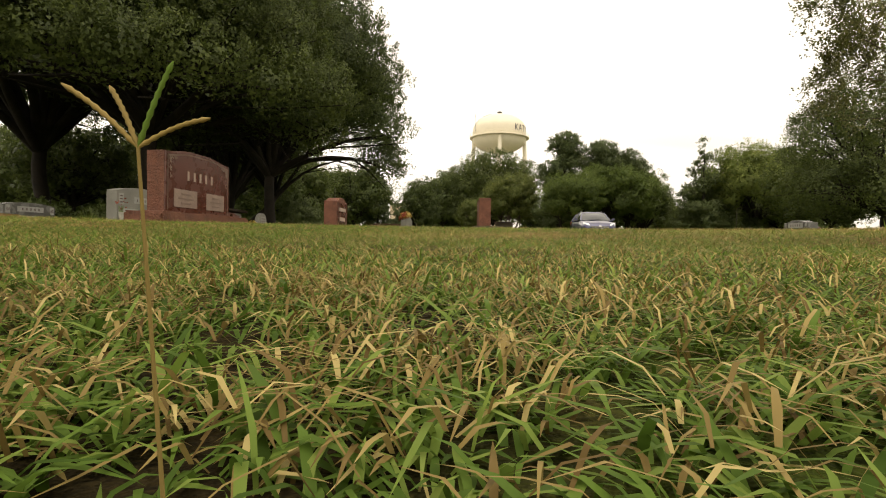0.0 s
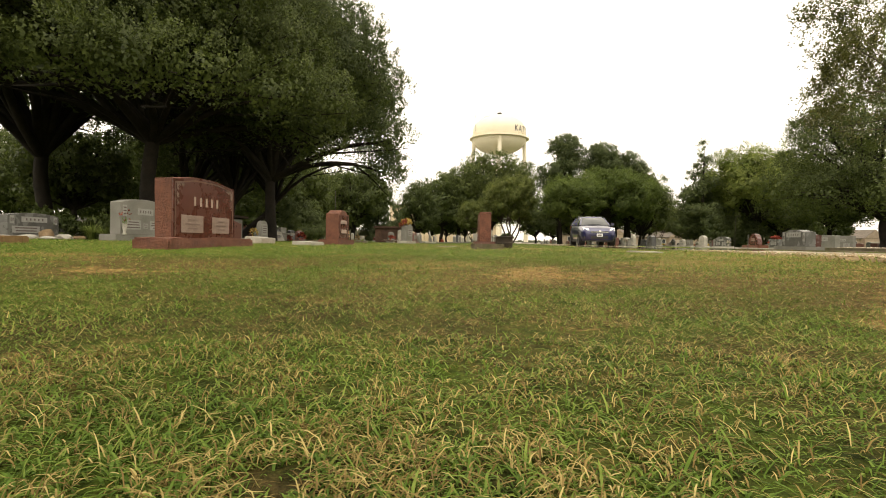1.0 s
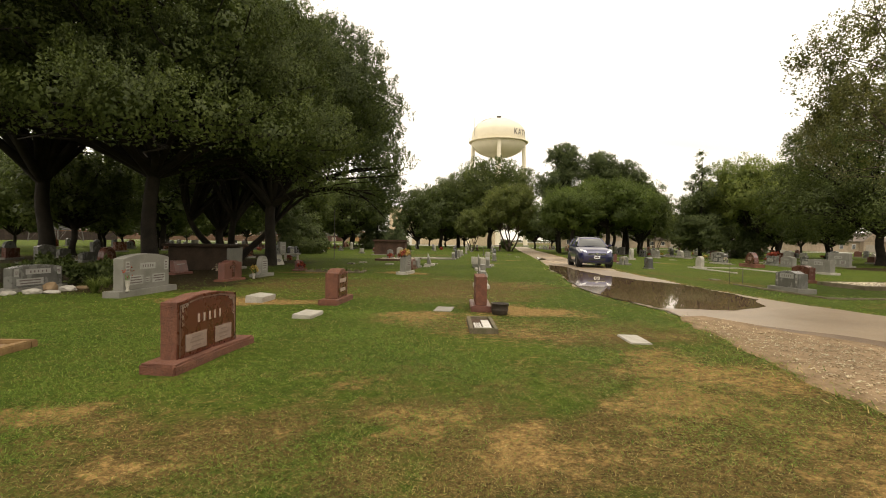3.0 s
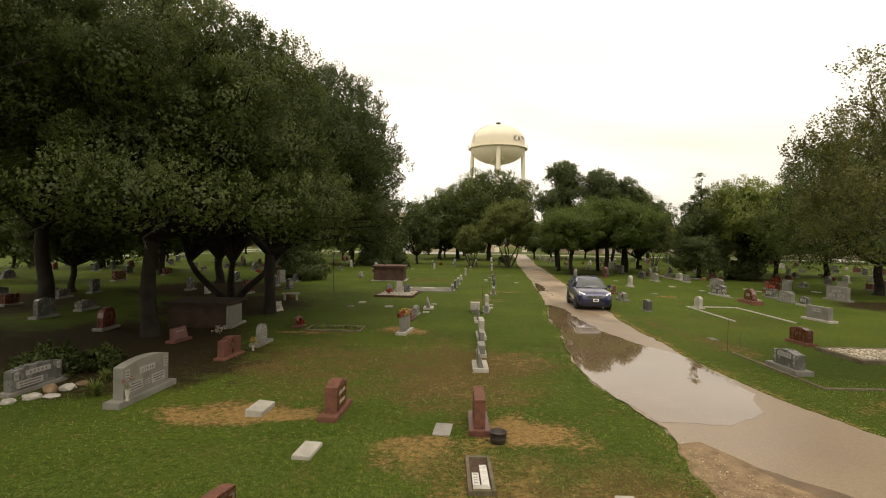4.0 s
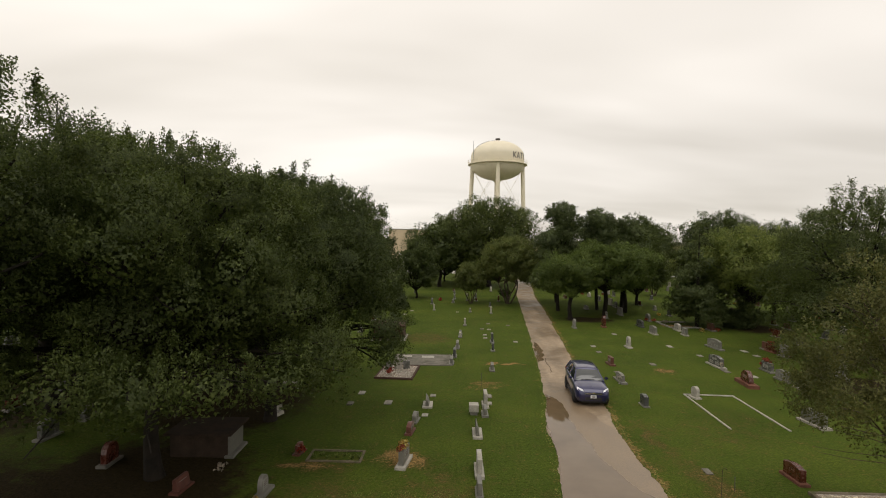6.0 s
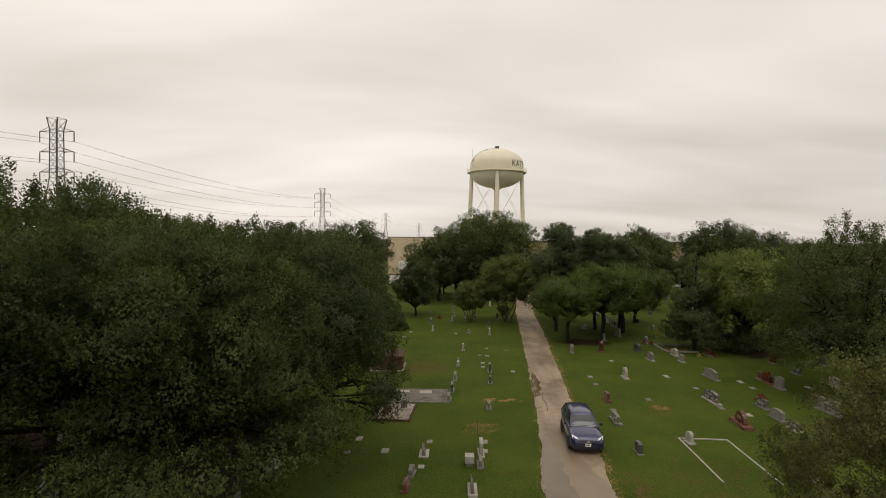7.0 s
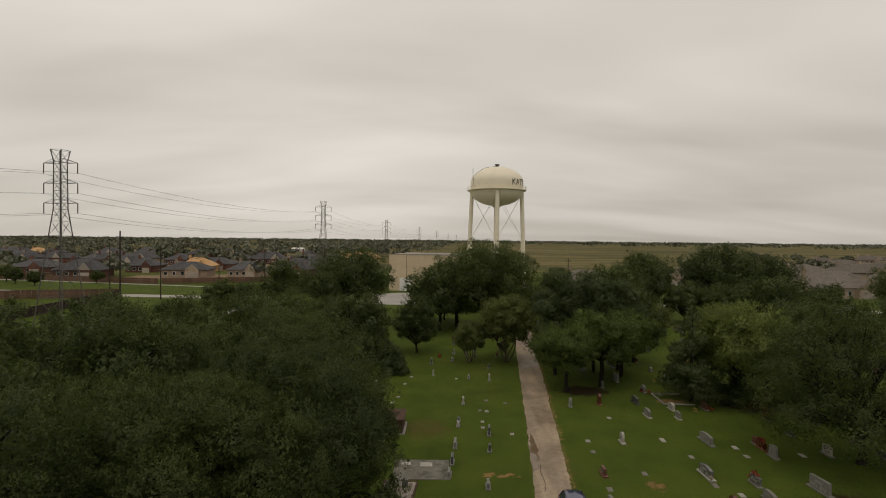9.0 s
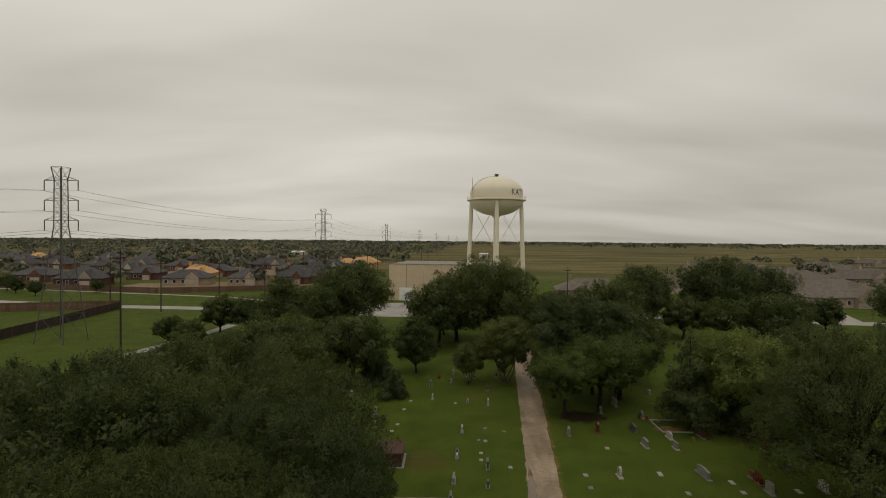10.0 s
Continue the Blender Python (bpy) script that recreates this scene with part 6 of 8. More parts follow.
slab_marker(-3.76, 10.48, 88, 0.66, 0.34, 0.12, PALE_STONE, "white block marker tilted in the grass", 5)
slab_marker(-2.28, 8.6, 86, 0.62, 0.30, 0.06, PALE_STONE, "white marble marker set in the grass", 3)
slab_marker(-0.13, 9.75, 84, 0.62, 0.32, 0.015, CONCRETE, "worn concrete marker sunk in bare soil", 0, False)
slab_marker(2.39, 7.12, 89, 0.6, 0.27, 0.02, PALE_STONE, "white flat marker in the grass")
for x, y, w, d, h, m, t in [(-5.2, 26.4, 0.6, 0.4, 0.08, GREY_GRANITE, "grey flat marker in the grass"), (-4.95, 28.3, 0.7, 0.45, 0.05, PALE_STONE, "white flat marker in the grass"),
                            (-3.3, 26.7, 0.75, 0.5, 0.06, PALE_STONE, "white flat marker in the grass"), (-1.3, 24.95, 0.5, 0.4, 0.04, PALE_STONE, "white framed marker in the grass"), (-1.05, 28.1, 0.55, 0.4, 0.04, PALE_STONE, "white framed marker in the grass"),
                            (1.93, 28.2, 0.7, 0.5, 0.05, PALE_STONE, "white slab marker behind the row"), (1.85, 26.95, 0.6, 0.5, 0.05, PALE_STONE, "white slab marker behind the row"), (9.5, 19.5, 0.6, 0.35, 0.03, CONCRETE, "grey flat marker near the road"),
                            (11.2, 40.2, 0.7, 0.5, 0.04, CONCRETE, "grey framed marker near the road"), (11.35, 42.4, 0.7, 0.5, 0.04, PALE_STONE, "pale framed marker near the road"), (10.7, 34.0, 0.8, 0.5, 0.04, CONCRETE, "grey framed marker near the road"),
                            (14.8, 48.2, 0.7, 0.5, 0.04, PALE_STONE, "white flat marker in the grass"), (17.7, 42.9, 1.0, 0.5, 0.05, PALE_STONE, "white flat marker in the grass"), (13.9, 36.5, 0.8, 0.5, 0.04, CONCRETE, "grey flat marker in the grass"),
                            (18.6, 39.6, 0.7, 0.45, 0.04, PALE_STONE, "pale flat marker in the grass"), (23.0, 41.6, 0.9, 0.5, 0.05, PALE_STONE, "white flat marker in the grass"), (23.0, 39.9, 0.7, 0.5, 0.05, PALE_STONE, "white flat marker in the grass"),
                            (27.5, 40.3, 0.9, 0.5, 0.05, PALE_STONE, "white flat marker in the grass"), (3.35, 49.4, 0.7, 0.5, 0.05, PALE_STONE, "pale flat marker on the lawn"), (3.5, 52.8, 0.7, 0.5, 0.05, CONCRETE, "grey flat marker on the lawn"),
                            (2.7, 49.6, 0.6, 0.45, 0.05, CONCRETE, "grey flat marker on the lawn"), (2.8, 46.5, 0.6, 0.45, 0.05, PALE_STONE, "pale flat marker on the lawn"), (2.75, 45.0, 0.6, 0.45, 0.05, PALE_STONE, "pale flat marker on the lawn"),
                            (5.2, 43.6, 0.6, 0.45, 0.05, PALE_STONE, "pale flat marker by the road"), (-5.5, 58.4, 0.7, 0.5, 0.05, PALE_STONE, "pale flat marker on the lawn"), (-5.0, 61.5, 0.7, 0.5, 0.05, PALE_STONE, "pale flat marker on the lawn"),
                            (-6.1, 51.5, 0.7, 0.5, 0.05, PALE_STONE, "pale flat marker on the lawn"), (-5.7, 53.5, 0.7, 0.5, 0.05, PALE_STONE, "pale flat marker on the lawn"), (0.4, 61.0, 0.6, 0.4, 0.05, PALE_STONE, "pale flat marker on the lawn"),
                            (5.4, 52.0, 0.5, 0.5, 0.05, CONCRETE, "worn marker by the road"), (18.1, 34.9, 0.9, 0.5, 0.05, CONCRETE, "grey flat marker in bare soil"), (19.2, 33.6, 0.7, 0.5, 0.05, PALE_STONE, "pale flat marker in bare soil")]:
    slab_marker(x, y, 88, w * 0.8, d * 0.75, h * 0.8, MARKER if m is PALE_STONE else OLD_SLAB, t)

# box planter grave at the head of the row
ob = thing("grave_planter", pose(0.455, 7.9, ground_z(0.455, 7.9), 0, 0, 1), "mossy stone-edged grave planter with white plaques", "grave")
STONE_SPOTS.append((0.455, 7.9, 0.22, 0.62))
for sx in (-1, 1):
    part("kerb", box_bm(0.055, 1.18, 0.105, (sx * 0.165, 0, -0.03), 0.008), MOSSY_KERB, ob)
for sy in (-1, 1):
    part("kerb", box_bm(0.27, 0.07, 0.105, (0, sy * 0.55, -0.03), 0.008), MOSSY_KERB, ob)
part("soil", box_bm(0.275, 1.03, 0.07, (0, 0, -0.03), 0, 2, 0.006, 6, 2), MULCH, ob, "brown mulch fill")
p = part("plaque", box_bm(0.1, 0.4, 0.02, (-0.068, -0.2, 0.042), 0.003, 1), PLASTIC_WHITE, ob, "white plaque with faded writing")
for k in range(4):
    part("inscription", box_bm(0.06, 0.015, 0.003, (-0.068, -0.06 - 0.09 * k, 0.063)), LETTER_DARK, p)
part("plaque", box_bm(0.11, 0.7, 0.02, (0.06, -0.08, 0.042), 0.003, 1, 0.006, 4, 5), PLASTIC_WHITE, ob, "white crumpled plastic sheet")
part("plaque", box_bm(0.24, 0.12, 0.02, (0.0, -0.44, 0.044), 0.003, 1), PALE_STONE, ob)


def kettle(x, y, r, h, label):
    ob = thing("iron_pot", pose(x, y, ground_z(x, y)), label, "pot", "iron flower pots")
    prof = [(r * 0.74, 0), (r * 0.86, h * 0.1), (r * 0.97, h * 0.55), (r * 0.93, h * 0.9), (r * 1.05, h * 0.94), (r * 1.05, h), (r * 0.9, h), (r * 0.88, h * 0.75), (0.001, h * 0.72)]
    part("body", spin_bm(prof, 20), IRON, ob, smooth=True)
    part("band", spin_bm([(r * 0.955, h * 0.42), (r * 1.0, h * 0.43), (r * 1.0, h * 0.5), (r * 0.965, h * 0.51)], 20), IRON, ob)
    for s in (-1, 1):
        tubes_ob("handle", [([(s * r * (0.96 + 0.12 * (1 - abs(k))), 0.035 * k, h * 0.82) for k in (-1, -0.5, 0, 0.5, 1)], [0.006] * 5)], IRON, ob, 5)


kettle(0.83, 9.2, 0.15, 0.2, "dark iron pot on bare soil beside the red stone")


def timber_plot():
    ob = thing("timber_edging", pose(-5.25, 5.5, 0, 0, 0, 4), "weathered timber edging round a bare gravel plot", "grave edging")
    for sx, sy, x, y in ((1.5, 0.1, 0, 0.38), (1.5, 0.1, 0, -0.38), (0.1, 0.66, 0.7, 0), (0.1, 0.66, -0.7, 0)):
        part("timber", box_bm(sx, sy, 0.13, (x, y, -0.05), 0.012, 2, 0.004, 3, x), TIMBER, ob)
    part("fill", box_bm(1.3, 0.66, 0.07, (0, 0, -0.03), 0, 2, 0.008, 8, 4), GRAVEL, ob, "pale gravel and soil fill")


timber_plot()


def rocks(name, label, spots, mat, group=""):
    for i, (x, y, r, h) in enumerate(spots):
        bm = bmesh.new()
        bmesh.ops.create_icosphere(bm, subdivisions=2, radius=1.0)
        for v in bm.verts:
            d = noise.noise(v.co * 1.6 + Vector((i * 3.1, 0, 0)))
            v.co = Vector((v.co.x * r * (1 + 0.3 * d), v.co.y * r * 0.85 * (1 + 0.3 * d), v.co.z * h * (1 + 0.25 * d)))
        ob = part(name, bm, mat[i % len(mat)], None, "", pose(x, y, h * 0.45, 0, 0, 37 * i))
        tagged(ob, label, "rock", group)


rocks("rock", "rounded rock laid around the grey gravestone", [(-8.62, 11.3, 0.15, 0.15), (-8.75, 10.95, 0.2, 0.07), (-8.5, 11.62, 0.19, 0.08), (-8.45, 12.0, 0.17, 0.06), (-8.95, 10.6, 0.16, 0.06), (-8.4, 11.05, 0.17, 0.05)],
      [GRAVEL, MARKER, PALE_STONE], "rocks round the grave")


def strap_plant(x, y, n, length, mat, label, seed, name="strap_leaf_plant"):
    rng = np.random.default_rng(seed)
    verts, quads = [], []
    for k in range(n):
        a, t = rng.random() * 6.283, 0.3 + 0.8 * rng.random()
        l, w = length * (0.6 + 0.5 * rng.random()), 0.012
        o = Vector((math.cos(a), math.sin(a), 0))
        s = Vector((-o.y, o.x, 0))
        b = o * 0.04 * rng.random()
        pts = [b, b + (o * math.sin(t * 0.5) + Vector((0, 0, math.cos(t * 0.5)))) * l * 0.5]
        pts.append(pts[1] + (o * math.sin(t * 1.5) + Vector((0, 0, math.cos(t * 1.5)))) * l * 0.5)
        n0 = len(verts)
        for p, ww in zip(pts, (w, w * 0.9, w * 0.15)):
            verts += [p - s * ww, p + s * ww]
        quads += [(n0, n0 + 1, n0 + 3, n0 + 2), (n0 + 2, n0 + 3, n0 + 5, n0 + 4)]
    ob = mesh_ob(name, verts, quads, mat)
    ob.matrix_basis = pose(x, y, ground_z(x, y))
    return tagged(ob, label, "plant")


strap_plant(-7.6, 11.2, 150, 0.42, GREEN, "clump of strap-leaved plants beside a gravestone", 1)
strap_plant(-9.6, 10.35, 130, 0.42, GREEN, "clump of strap-leaved plants beside a gravestone", 2)
strap_plant(-8.1, 12.3, 110, 0.36, GREEN, "clump of strap-leaved plants by the rocks", 3)


def bush(x, y, r, h, seed, label, mat=None, tufts=500, leaf=0.09, name="shrub"):
    rng = np.random.default_rng(seed)
    ob = thing(name, pose(x, y, ground_z(x, y)), label, "shrub")
    lobes = [((rng.normal(0, r * 0.35), rng.normal(0, r * 0.35), h * (0.35 + 0.3 * rng.random())), (r * 0.6, r * 0.6, h * 0.4)) for k in range(6)]
    tubes_ob("stem", [(bent(rng, (0, 0, -0.05), l[0], 3, 0.04), [0.02, 0.015, 0.012, 0.008]) for l in lobes], BARK, ob, 5)
    cloud = leaf_cloud(rng, lobes, tufts, 7, 0.14, leaf, 0.3, 0.5)
    leaves_ob("foliage", cloud, mat or OAK, ob)


bush(-9.7, 12.6, 0.55, 0.5, 5, "dark leafy shrub behind the grey gravestone", None, 700)
bush(-9.0, 13.2, 0.4, 0.4, 6, "dark leafy shrub behind the grey gravestone", None, 450)
bush(7.5, 77, 1.0, 1.2, 7, "dark shrub at the end of the lawn", None, 500, 0.2)


def vase(x, y, z, label, flower, seed, r=0.06, h=0.24, name="flower_vase", petals=70, size=0.045):
    ob = thing(name, pose(x, y, z), label, "vase")
    part("vase", spin_bm([(r * 0.8, 0), (r * 0.85, 0.02), (r * 0.45, h * 0.25), (r * 0.95, h * 0.75), (r * 0.8, h * 0.9), (r * 1.1, h), (r * 0.8, h), (0.001, h * 0.9)], 14), PALE_STONE, ob, smooth=True)
    rng = np.random.default_rng(seed)
    for k in range(6):
        tubes_ob("stem", [(bent(rng, (0, 0, h * 0.8), (rng.normal(0, 0.05), rng.normal(0, 0.05), h + 0.12), 3, 0.02), [0.004] * 4)], BLADE, ob, 4)
    cloud = leaf_cloud(rng, [((0, 0, h + 0.12), (0.1, 0.1, 0.09))], petals, 6, 0.03, size, 0.2, 1.0)
    leaves_ob("bouquet", cloud, flower, ob)


vase(-6.47, 10.55, 0.12, "stone vase with faded flowers on the gravestone base", FLOWER_RED, 3, 0.05, 0.22, petals=10, size=0.03)
vase(-6.05, 15.95, 0.0, "stone vase with yellow flowers", FLOWER_YELLOW, 4, 0.05, 0.16, petals=35)
vase(9.95, 31.3, 0.0, "stone vase with white flowers by the gravestone", FLOWER_WHITE, 5)
vase(18.0, 35.3, 0.0, "stone vase with white flowers by the gravestone", FLOWER_WHITE, 6)
vase(20.9, 35.7, 0.0, "stone vase with red flowers by the gravestone", FLOWER_RED, 7)


def spray(x, y, z, w, label, flower, seed, count=120, size=0.06):
    """A loose heap of cut or silk flowers."""
    rng = np.random.default_rng(seed)
    cloud = leaf_cloud(rng, [((0, k * w * 0.4, 0.06), (0.12, w * 0.3, 0.09)) for k in (-1, 0, 1)], count, 6, 0.05, size, 0.3, 1.0)
    ob = leaves_ob("flower_spray", cloud, flower)
    ob.matrix_basis = pose(x, y, z)
    tagged(ob, label, "flowers", "flowers on the graves")


spray(-1.78, 19.4, 0.70, 0.4, "orange and yellow flowers lying over a gravestone", FLOWER_YELLOW, 1)
spray(-1.85, 19.2, 0.62, 0.25, "orange-red flowers lying over a gravestone", FLOWER_RED, 2, 60)
spray(-5.85, 20.1, 0.1, 0.3, "red flowers against a small gravestone", FLOWER_RED, 3, 90)
spray(21.0, 35.2, 0.6, 0.7, "red flowers on top of a gravestone", FLOWER_RED, 4, 90, 0.08)
spray(25.1, 41.6, 0.62, 0.6, "red flowers on top of a gravestone", FLOWER_RED, 5, 80, 0.08)
spray(25.1, 40.0, 0.62, 0.5, "orange flowers on top of a gravestone", FLOWER_YELLOW, 6, 70, 0.08)
spray(-1.95, 72.5, 0.1, 1.0, "heap of orange and red flowers lying on soil", FLOWER_RED, 7, 90, 0.12)
spray(-8.3, 18.6, 0.05, 0.4, "pale flowers lying in the shade", FLOWER_WHITE, 8, 40)
spray(-17.4, 24.3, 0.05, 0.6, "white flowers lying in the shade", FLOWER_WHITE, 9, 90, 0.1)
spray(-3.9, 32.2, 0.18, 0.8, "red and orange flowers on a gravel plot", FLOWER_RED, 10, 60, 0.08)
spray(-9.4, 29.5, 0.03, 0.3, "red flowers lying in the grass", FLOWER_RED, 11, 60, 0.08)
frng = random.Random(88)
for k in range(34):
    x, y = (frng.uniform(-24, -9), frng.uniform(44, 84)) if k % 2 else (frng.uniform(20, 48), frng.uniform(44, 84))
    word, petals = frng.choice([("red", FLOWER_RED), ("yellow", FLOWER_YELLOW), ("white", FLOWER_WHITE)])
    spray(x, y, 0.06, frng.uniform(0.3, 0.6), word + " cut flowers resting on a distant grave", petals, 30 + k, 26, 0.12)
# low planting in the narrow edged grave
for k in range(7):
    strap_plant(-5.3 + 0.3 * k, 19.95 + 0.15 * math.sin(k * 2.1), 26, 0.2, GREEN, "low tufted plant in a narrow edged grave", 60 + k, "edging_plant")


def plot(name, label, x0, y0, x1, y1, kw, kh, kerb, fill=None, fill_label="", sides="nsew", yaw=0.0):
    """A kerbed grave plot."""
    cx, cy = (x0 + x1) / 2, (y0 + y1) / 2
    w, d = x1 - x0, y1 - y0
    ob = thing(name, pose(cx, cy, 0, 0, 0, yaw), label, "grave plot", "kerbed plots")
    STONE_SPOTS.append((cx, cy, 0.01, 0.01))
    if "s" in sides:
        part("kerb", box_bm(w, kw, kh + 0.05, (0, -d / 2, -0.05), 0.012, 1, 0.004, 4, 1), kerb, ob)
    if "n" in sides:
        part("kerb", box_bm(w, kw, kh + 0.05, (0, d / 2, -0.05), 0.012, 1, 0.004, 4, 2), kerb, ob)
    if "w" in sides:
        part("kerb", box_bm(kw, d - kw, kh + 0.05, (-w / 2 + kw / 2, 0, -0.05), 0.012, 1, 0.004, 4, 3), kerb, ob)
    if "e" in sides:
        part("kerb", box_bm(kw, d - kw, kh + 0.05, (w / 2 - kw / 2, 0, -0.05), 0.012, 1, 0.004, 4, 4), kerb, ob)
    if fill:
        part("fill", box_bm(w - 2 * kw - 0.004, d - kw - 0.004, kh * 0.8 + 0.05, (0, 0, -0.05), 0, 1, 0.012, 10, 5), fill, ob, fill_label)
    return ob


plot("kerbed_plot", "grassed plot with white stone kerbs behind a white marker", 12.78, 23.9, 15.5, 29.3, 0.09, 0.05, PALE_STONE, None, "", "new", -2.5)
plot("gravel_plot", "raised plot with pale kerbs filled with white gravel", 12.1, 15.95, 15.2, 17.85, 0.14, 0.12, MOSSY_KERB, WHITE_GRAVEL, "white and brown gravel", yaw=0)
plot("kerbed_plot", "grassed plot with a low mossy concrete kerb", 8.95, 13.1, 12.2, 17.2, 0.09, 0.04, MOSSY_KERB, None, "", "sw", 1)
plot("gravel_plot", "brick-edged plot filled with white and red gravel", -4.65, 31.2, -2.3, 34.4, 0.12, 0.12, CRYPT_BROWN, WHITE_GRAVEL, "white and reddish gravel", yaw=-4)
plot("edged_plot", "narrow grave edged with dark stones", -5.5, 19.5, -3.4, 20.5, 0.09, 0.06, MOSSY_KERB, None, "", "nsew", 0)
plot("kerbed_plot", "old family plot with a concrete kerb", 21.6, 52.6, 24.8, 56.2, 0.16, 0.12, CONCRETE, None, "", "nsw", 0)
ob = thing("concrete_slab", pose(-2.1, 36.4, 0, 0, 0, 2), "pale concrete slab across a family plot", "slab")
part("slab", box_bm(4.0, 3.2, 0.09, (0, 0, -0.04), 0.01, 1, 0.01, 10, 3), OLD_SLAB, ob)
slab_marker(-1.8, 37.2, 0, 0.9, 0.7, 0.06, PALE_STONE, "white marker on the concrete slab")
slab_marker(-3.3, 37.3, 0, 0.7, 0.5, 0.06, PALE_STONE, "white marker on the concrete slab")
for i, (x, y, h, m) in enumerate([(-4.1, 33.2, 0.65, GREY_GRANITE), (-3.5, 33.4, 0.8, PALE_STONE), (-3.0, 33.5, 0.6, GREY_POLISH)]):
    headstone(x, y, 30, 0.4, h, 0.14, ("round", "arch", "flat")[i], m, "small gravestone on the gravel plot", None, None, 0.08, None, "stones on the gravel plot", seed=i)

# brick tomb
ob = thing("brick_tomb", pose(-5.45, 44.5, 0, 0, 0, 1), "low brown brick tomb with a flat slab top", "tomb")
part("body", box_bm(2.5, 2.7, 1.15, (0, 0, -0.05), 0.02, 1), CRYPT_BROWN, ob)
part("slab", box_bm(2.75, 2.95, 0.16, (0, 0, 1.1), 0.03, 2), CRYPT_BROWN, ob, "brown weathered slab top")
part("edge", box_bm(2.9, 3.1, 0.08, (0, 0, -0.03), 0.01, 1), CONCRETE, ob)


def bench(x, y, yaw):
    ob = thing("stone_bench", pose(x, y, 0, 0, 0, yaw), "small pale stone bench under the oak", "bench")
    part("seat", box_bm(0.95, 0.36, 0.07, (0, 0, 0.33), 0.015), PALE_STONE, ob)
    for s in (-1, 1):
        part("leg", box_bm(0.12, 0.28, 0.36, (s * 0.32, 0, -0.03), 0.012), PALE_STONE, ob)


bench(-9.0, 28.8, 20)
ob = thing("shepherd_hook", pose(8.9, 17.3, 0), "thin dark iron hook stuck in the grass", "hook")
tubes_ob("hook", [([(0, 0, -0.1), (0, 0, 0.9), (0.02, 0, 1.05), (0.1, 0, 1.1), (0.16, 0, 1.02)], [0.008] * 5)], IRON, ob, 5)
for x, y, h in ((-7.5, 32.5, 3.1), (1.6, 29.2, 1.0), (9.7, 18.0, 0.5)):
    ob = thing("marker_pole", pose(x, y, 0), "thin metal pole standing in the lawn", "pole")
    tubes_ob("pole", [([(0, 0, -0.2), (0, 0, h)], [0.025 if h > 2 else 0.012] * 2)], STEEL, ob, 6)


# crabgrass seed head close to the ground
def seed_head():
    foot = ground_z(-0.016, 0.747)
    ob = thing("seed_head", pose(-0.016, 0.747, foot - 0.012), "dry bermuda grass seed head standing above the lawn", "plant")
    top = -0.1165 - foot + 0.012
    tubes_ob("stalk", [([(0.006, 0.004, 0), (0.003, 0.002, top * 0.5), (0.0, 0.0, top)], [0.0006, 0.0005, 0.0004])], STRAW, ob, 5)
    for k, (dx, dz) in enumerate(((-0.0172, 0.0138), (-0.0075, 0.0138), (0.006, 0.0198), (0.0138, 0.0075))):
        pts = [Vector((0, 0, top)).lerp(Vector((dx, 0.0015 * k, top + dz)), t) + Vector((0, 0, 0.0011 * math.sin(t * 3.1))) for t in np.linspace(0, 1, 19)]
        tubes_ob("spike", [(pts, [0.0003] + [0.0007 if i % 2 else 0.00045 for i in range(17)] + [0.0002])], STRAW if k != 2 else BLADE, ob, 6)


seed_head()


# ---------------------------------------------------------------- gravel shoulder
wavy_sheet("gravel_shoulder", [(3.2, 0.5), (6.2, 0.5), (6.4, 4.0), (5.9, 6.6), (4.9, 8.2), (4.3, 9.4), (3.95, 9.3), (3.62, 7.4), (3.45, 5.0)], 0.024, GRAVEL, "pale gravel shoulder along the road", "gravel", 0.15, 1.5, 8, skirt=0.08)


def pebbles(seed, n, x0, x1, y0, y1, z0, small, big, mat, label, taper=False):
    rng = np.random.default_rng(seed)
    x, y = x0 + (x1 - x0) * rng.random(n), y0 + (y1 - y0) * rng.random(n)
    if taper:
        keep = (x < 6.3 - np.maximum(0, y - 4.2) * 0.5 + rng.normal(0, 0.25, n)) & (x > np.interp(y, [1, 5, 7.4, 9.3], [3.3, 3.5, 3.68, 4.0]) + 0.06 * rng.normal(size=n))
        x, y = x[keep], y[keep]
    n = len(x)
    s = small + (big - small) * rng.random(n) ** 2.4
    oct_v = np.array([(1, 0, 0), (-1, 0, 0), (0, 1, 0), (0, -1, 0), (0, 0, 1), (0, 0, -1)], dtype=float)
    oct_f = np.array([(0, 2, 4), (2, 1, 4), (1, 3, 4), (3, 0, 4), (2, 0, 5), (1, 2, 5), (3, 1, 5), (0, 3, 5)])
    a = rng.random(n) * 6.283
    sc = np.stack([s * (0.8 + 0.6 * rng.random(n)), s * (0.7 + 0.5 * rng.random(n)), s * 0.6], 1)
    v = oct_v[None] * sc[:, None] * (1 + 0.25 * rng.normal(size=(n, 6, 1)))
    rx = v[..., 0] * np.cos(a)[:, None] - v[..., 1] * np.sin(a)[:, None]
    ry = v[..., 0] * np.sin(a)[:, None] + v[..., 1] * np.cos(a)[:, None]
    z = z0 + s * 0.3
    v = np.stack([rx + x[:, None], ry + y[:, None], v[..., 2] + z[:, None]], -1).reshape(-1, 3)
    f = (np.arange(n)[:, None, None] * 6 + oct_f[None]).reshape(-1, 3)
    tagged(array_ob("pebbles", v, f, 3, mat), label, "gravel", kind="stuff")


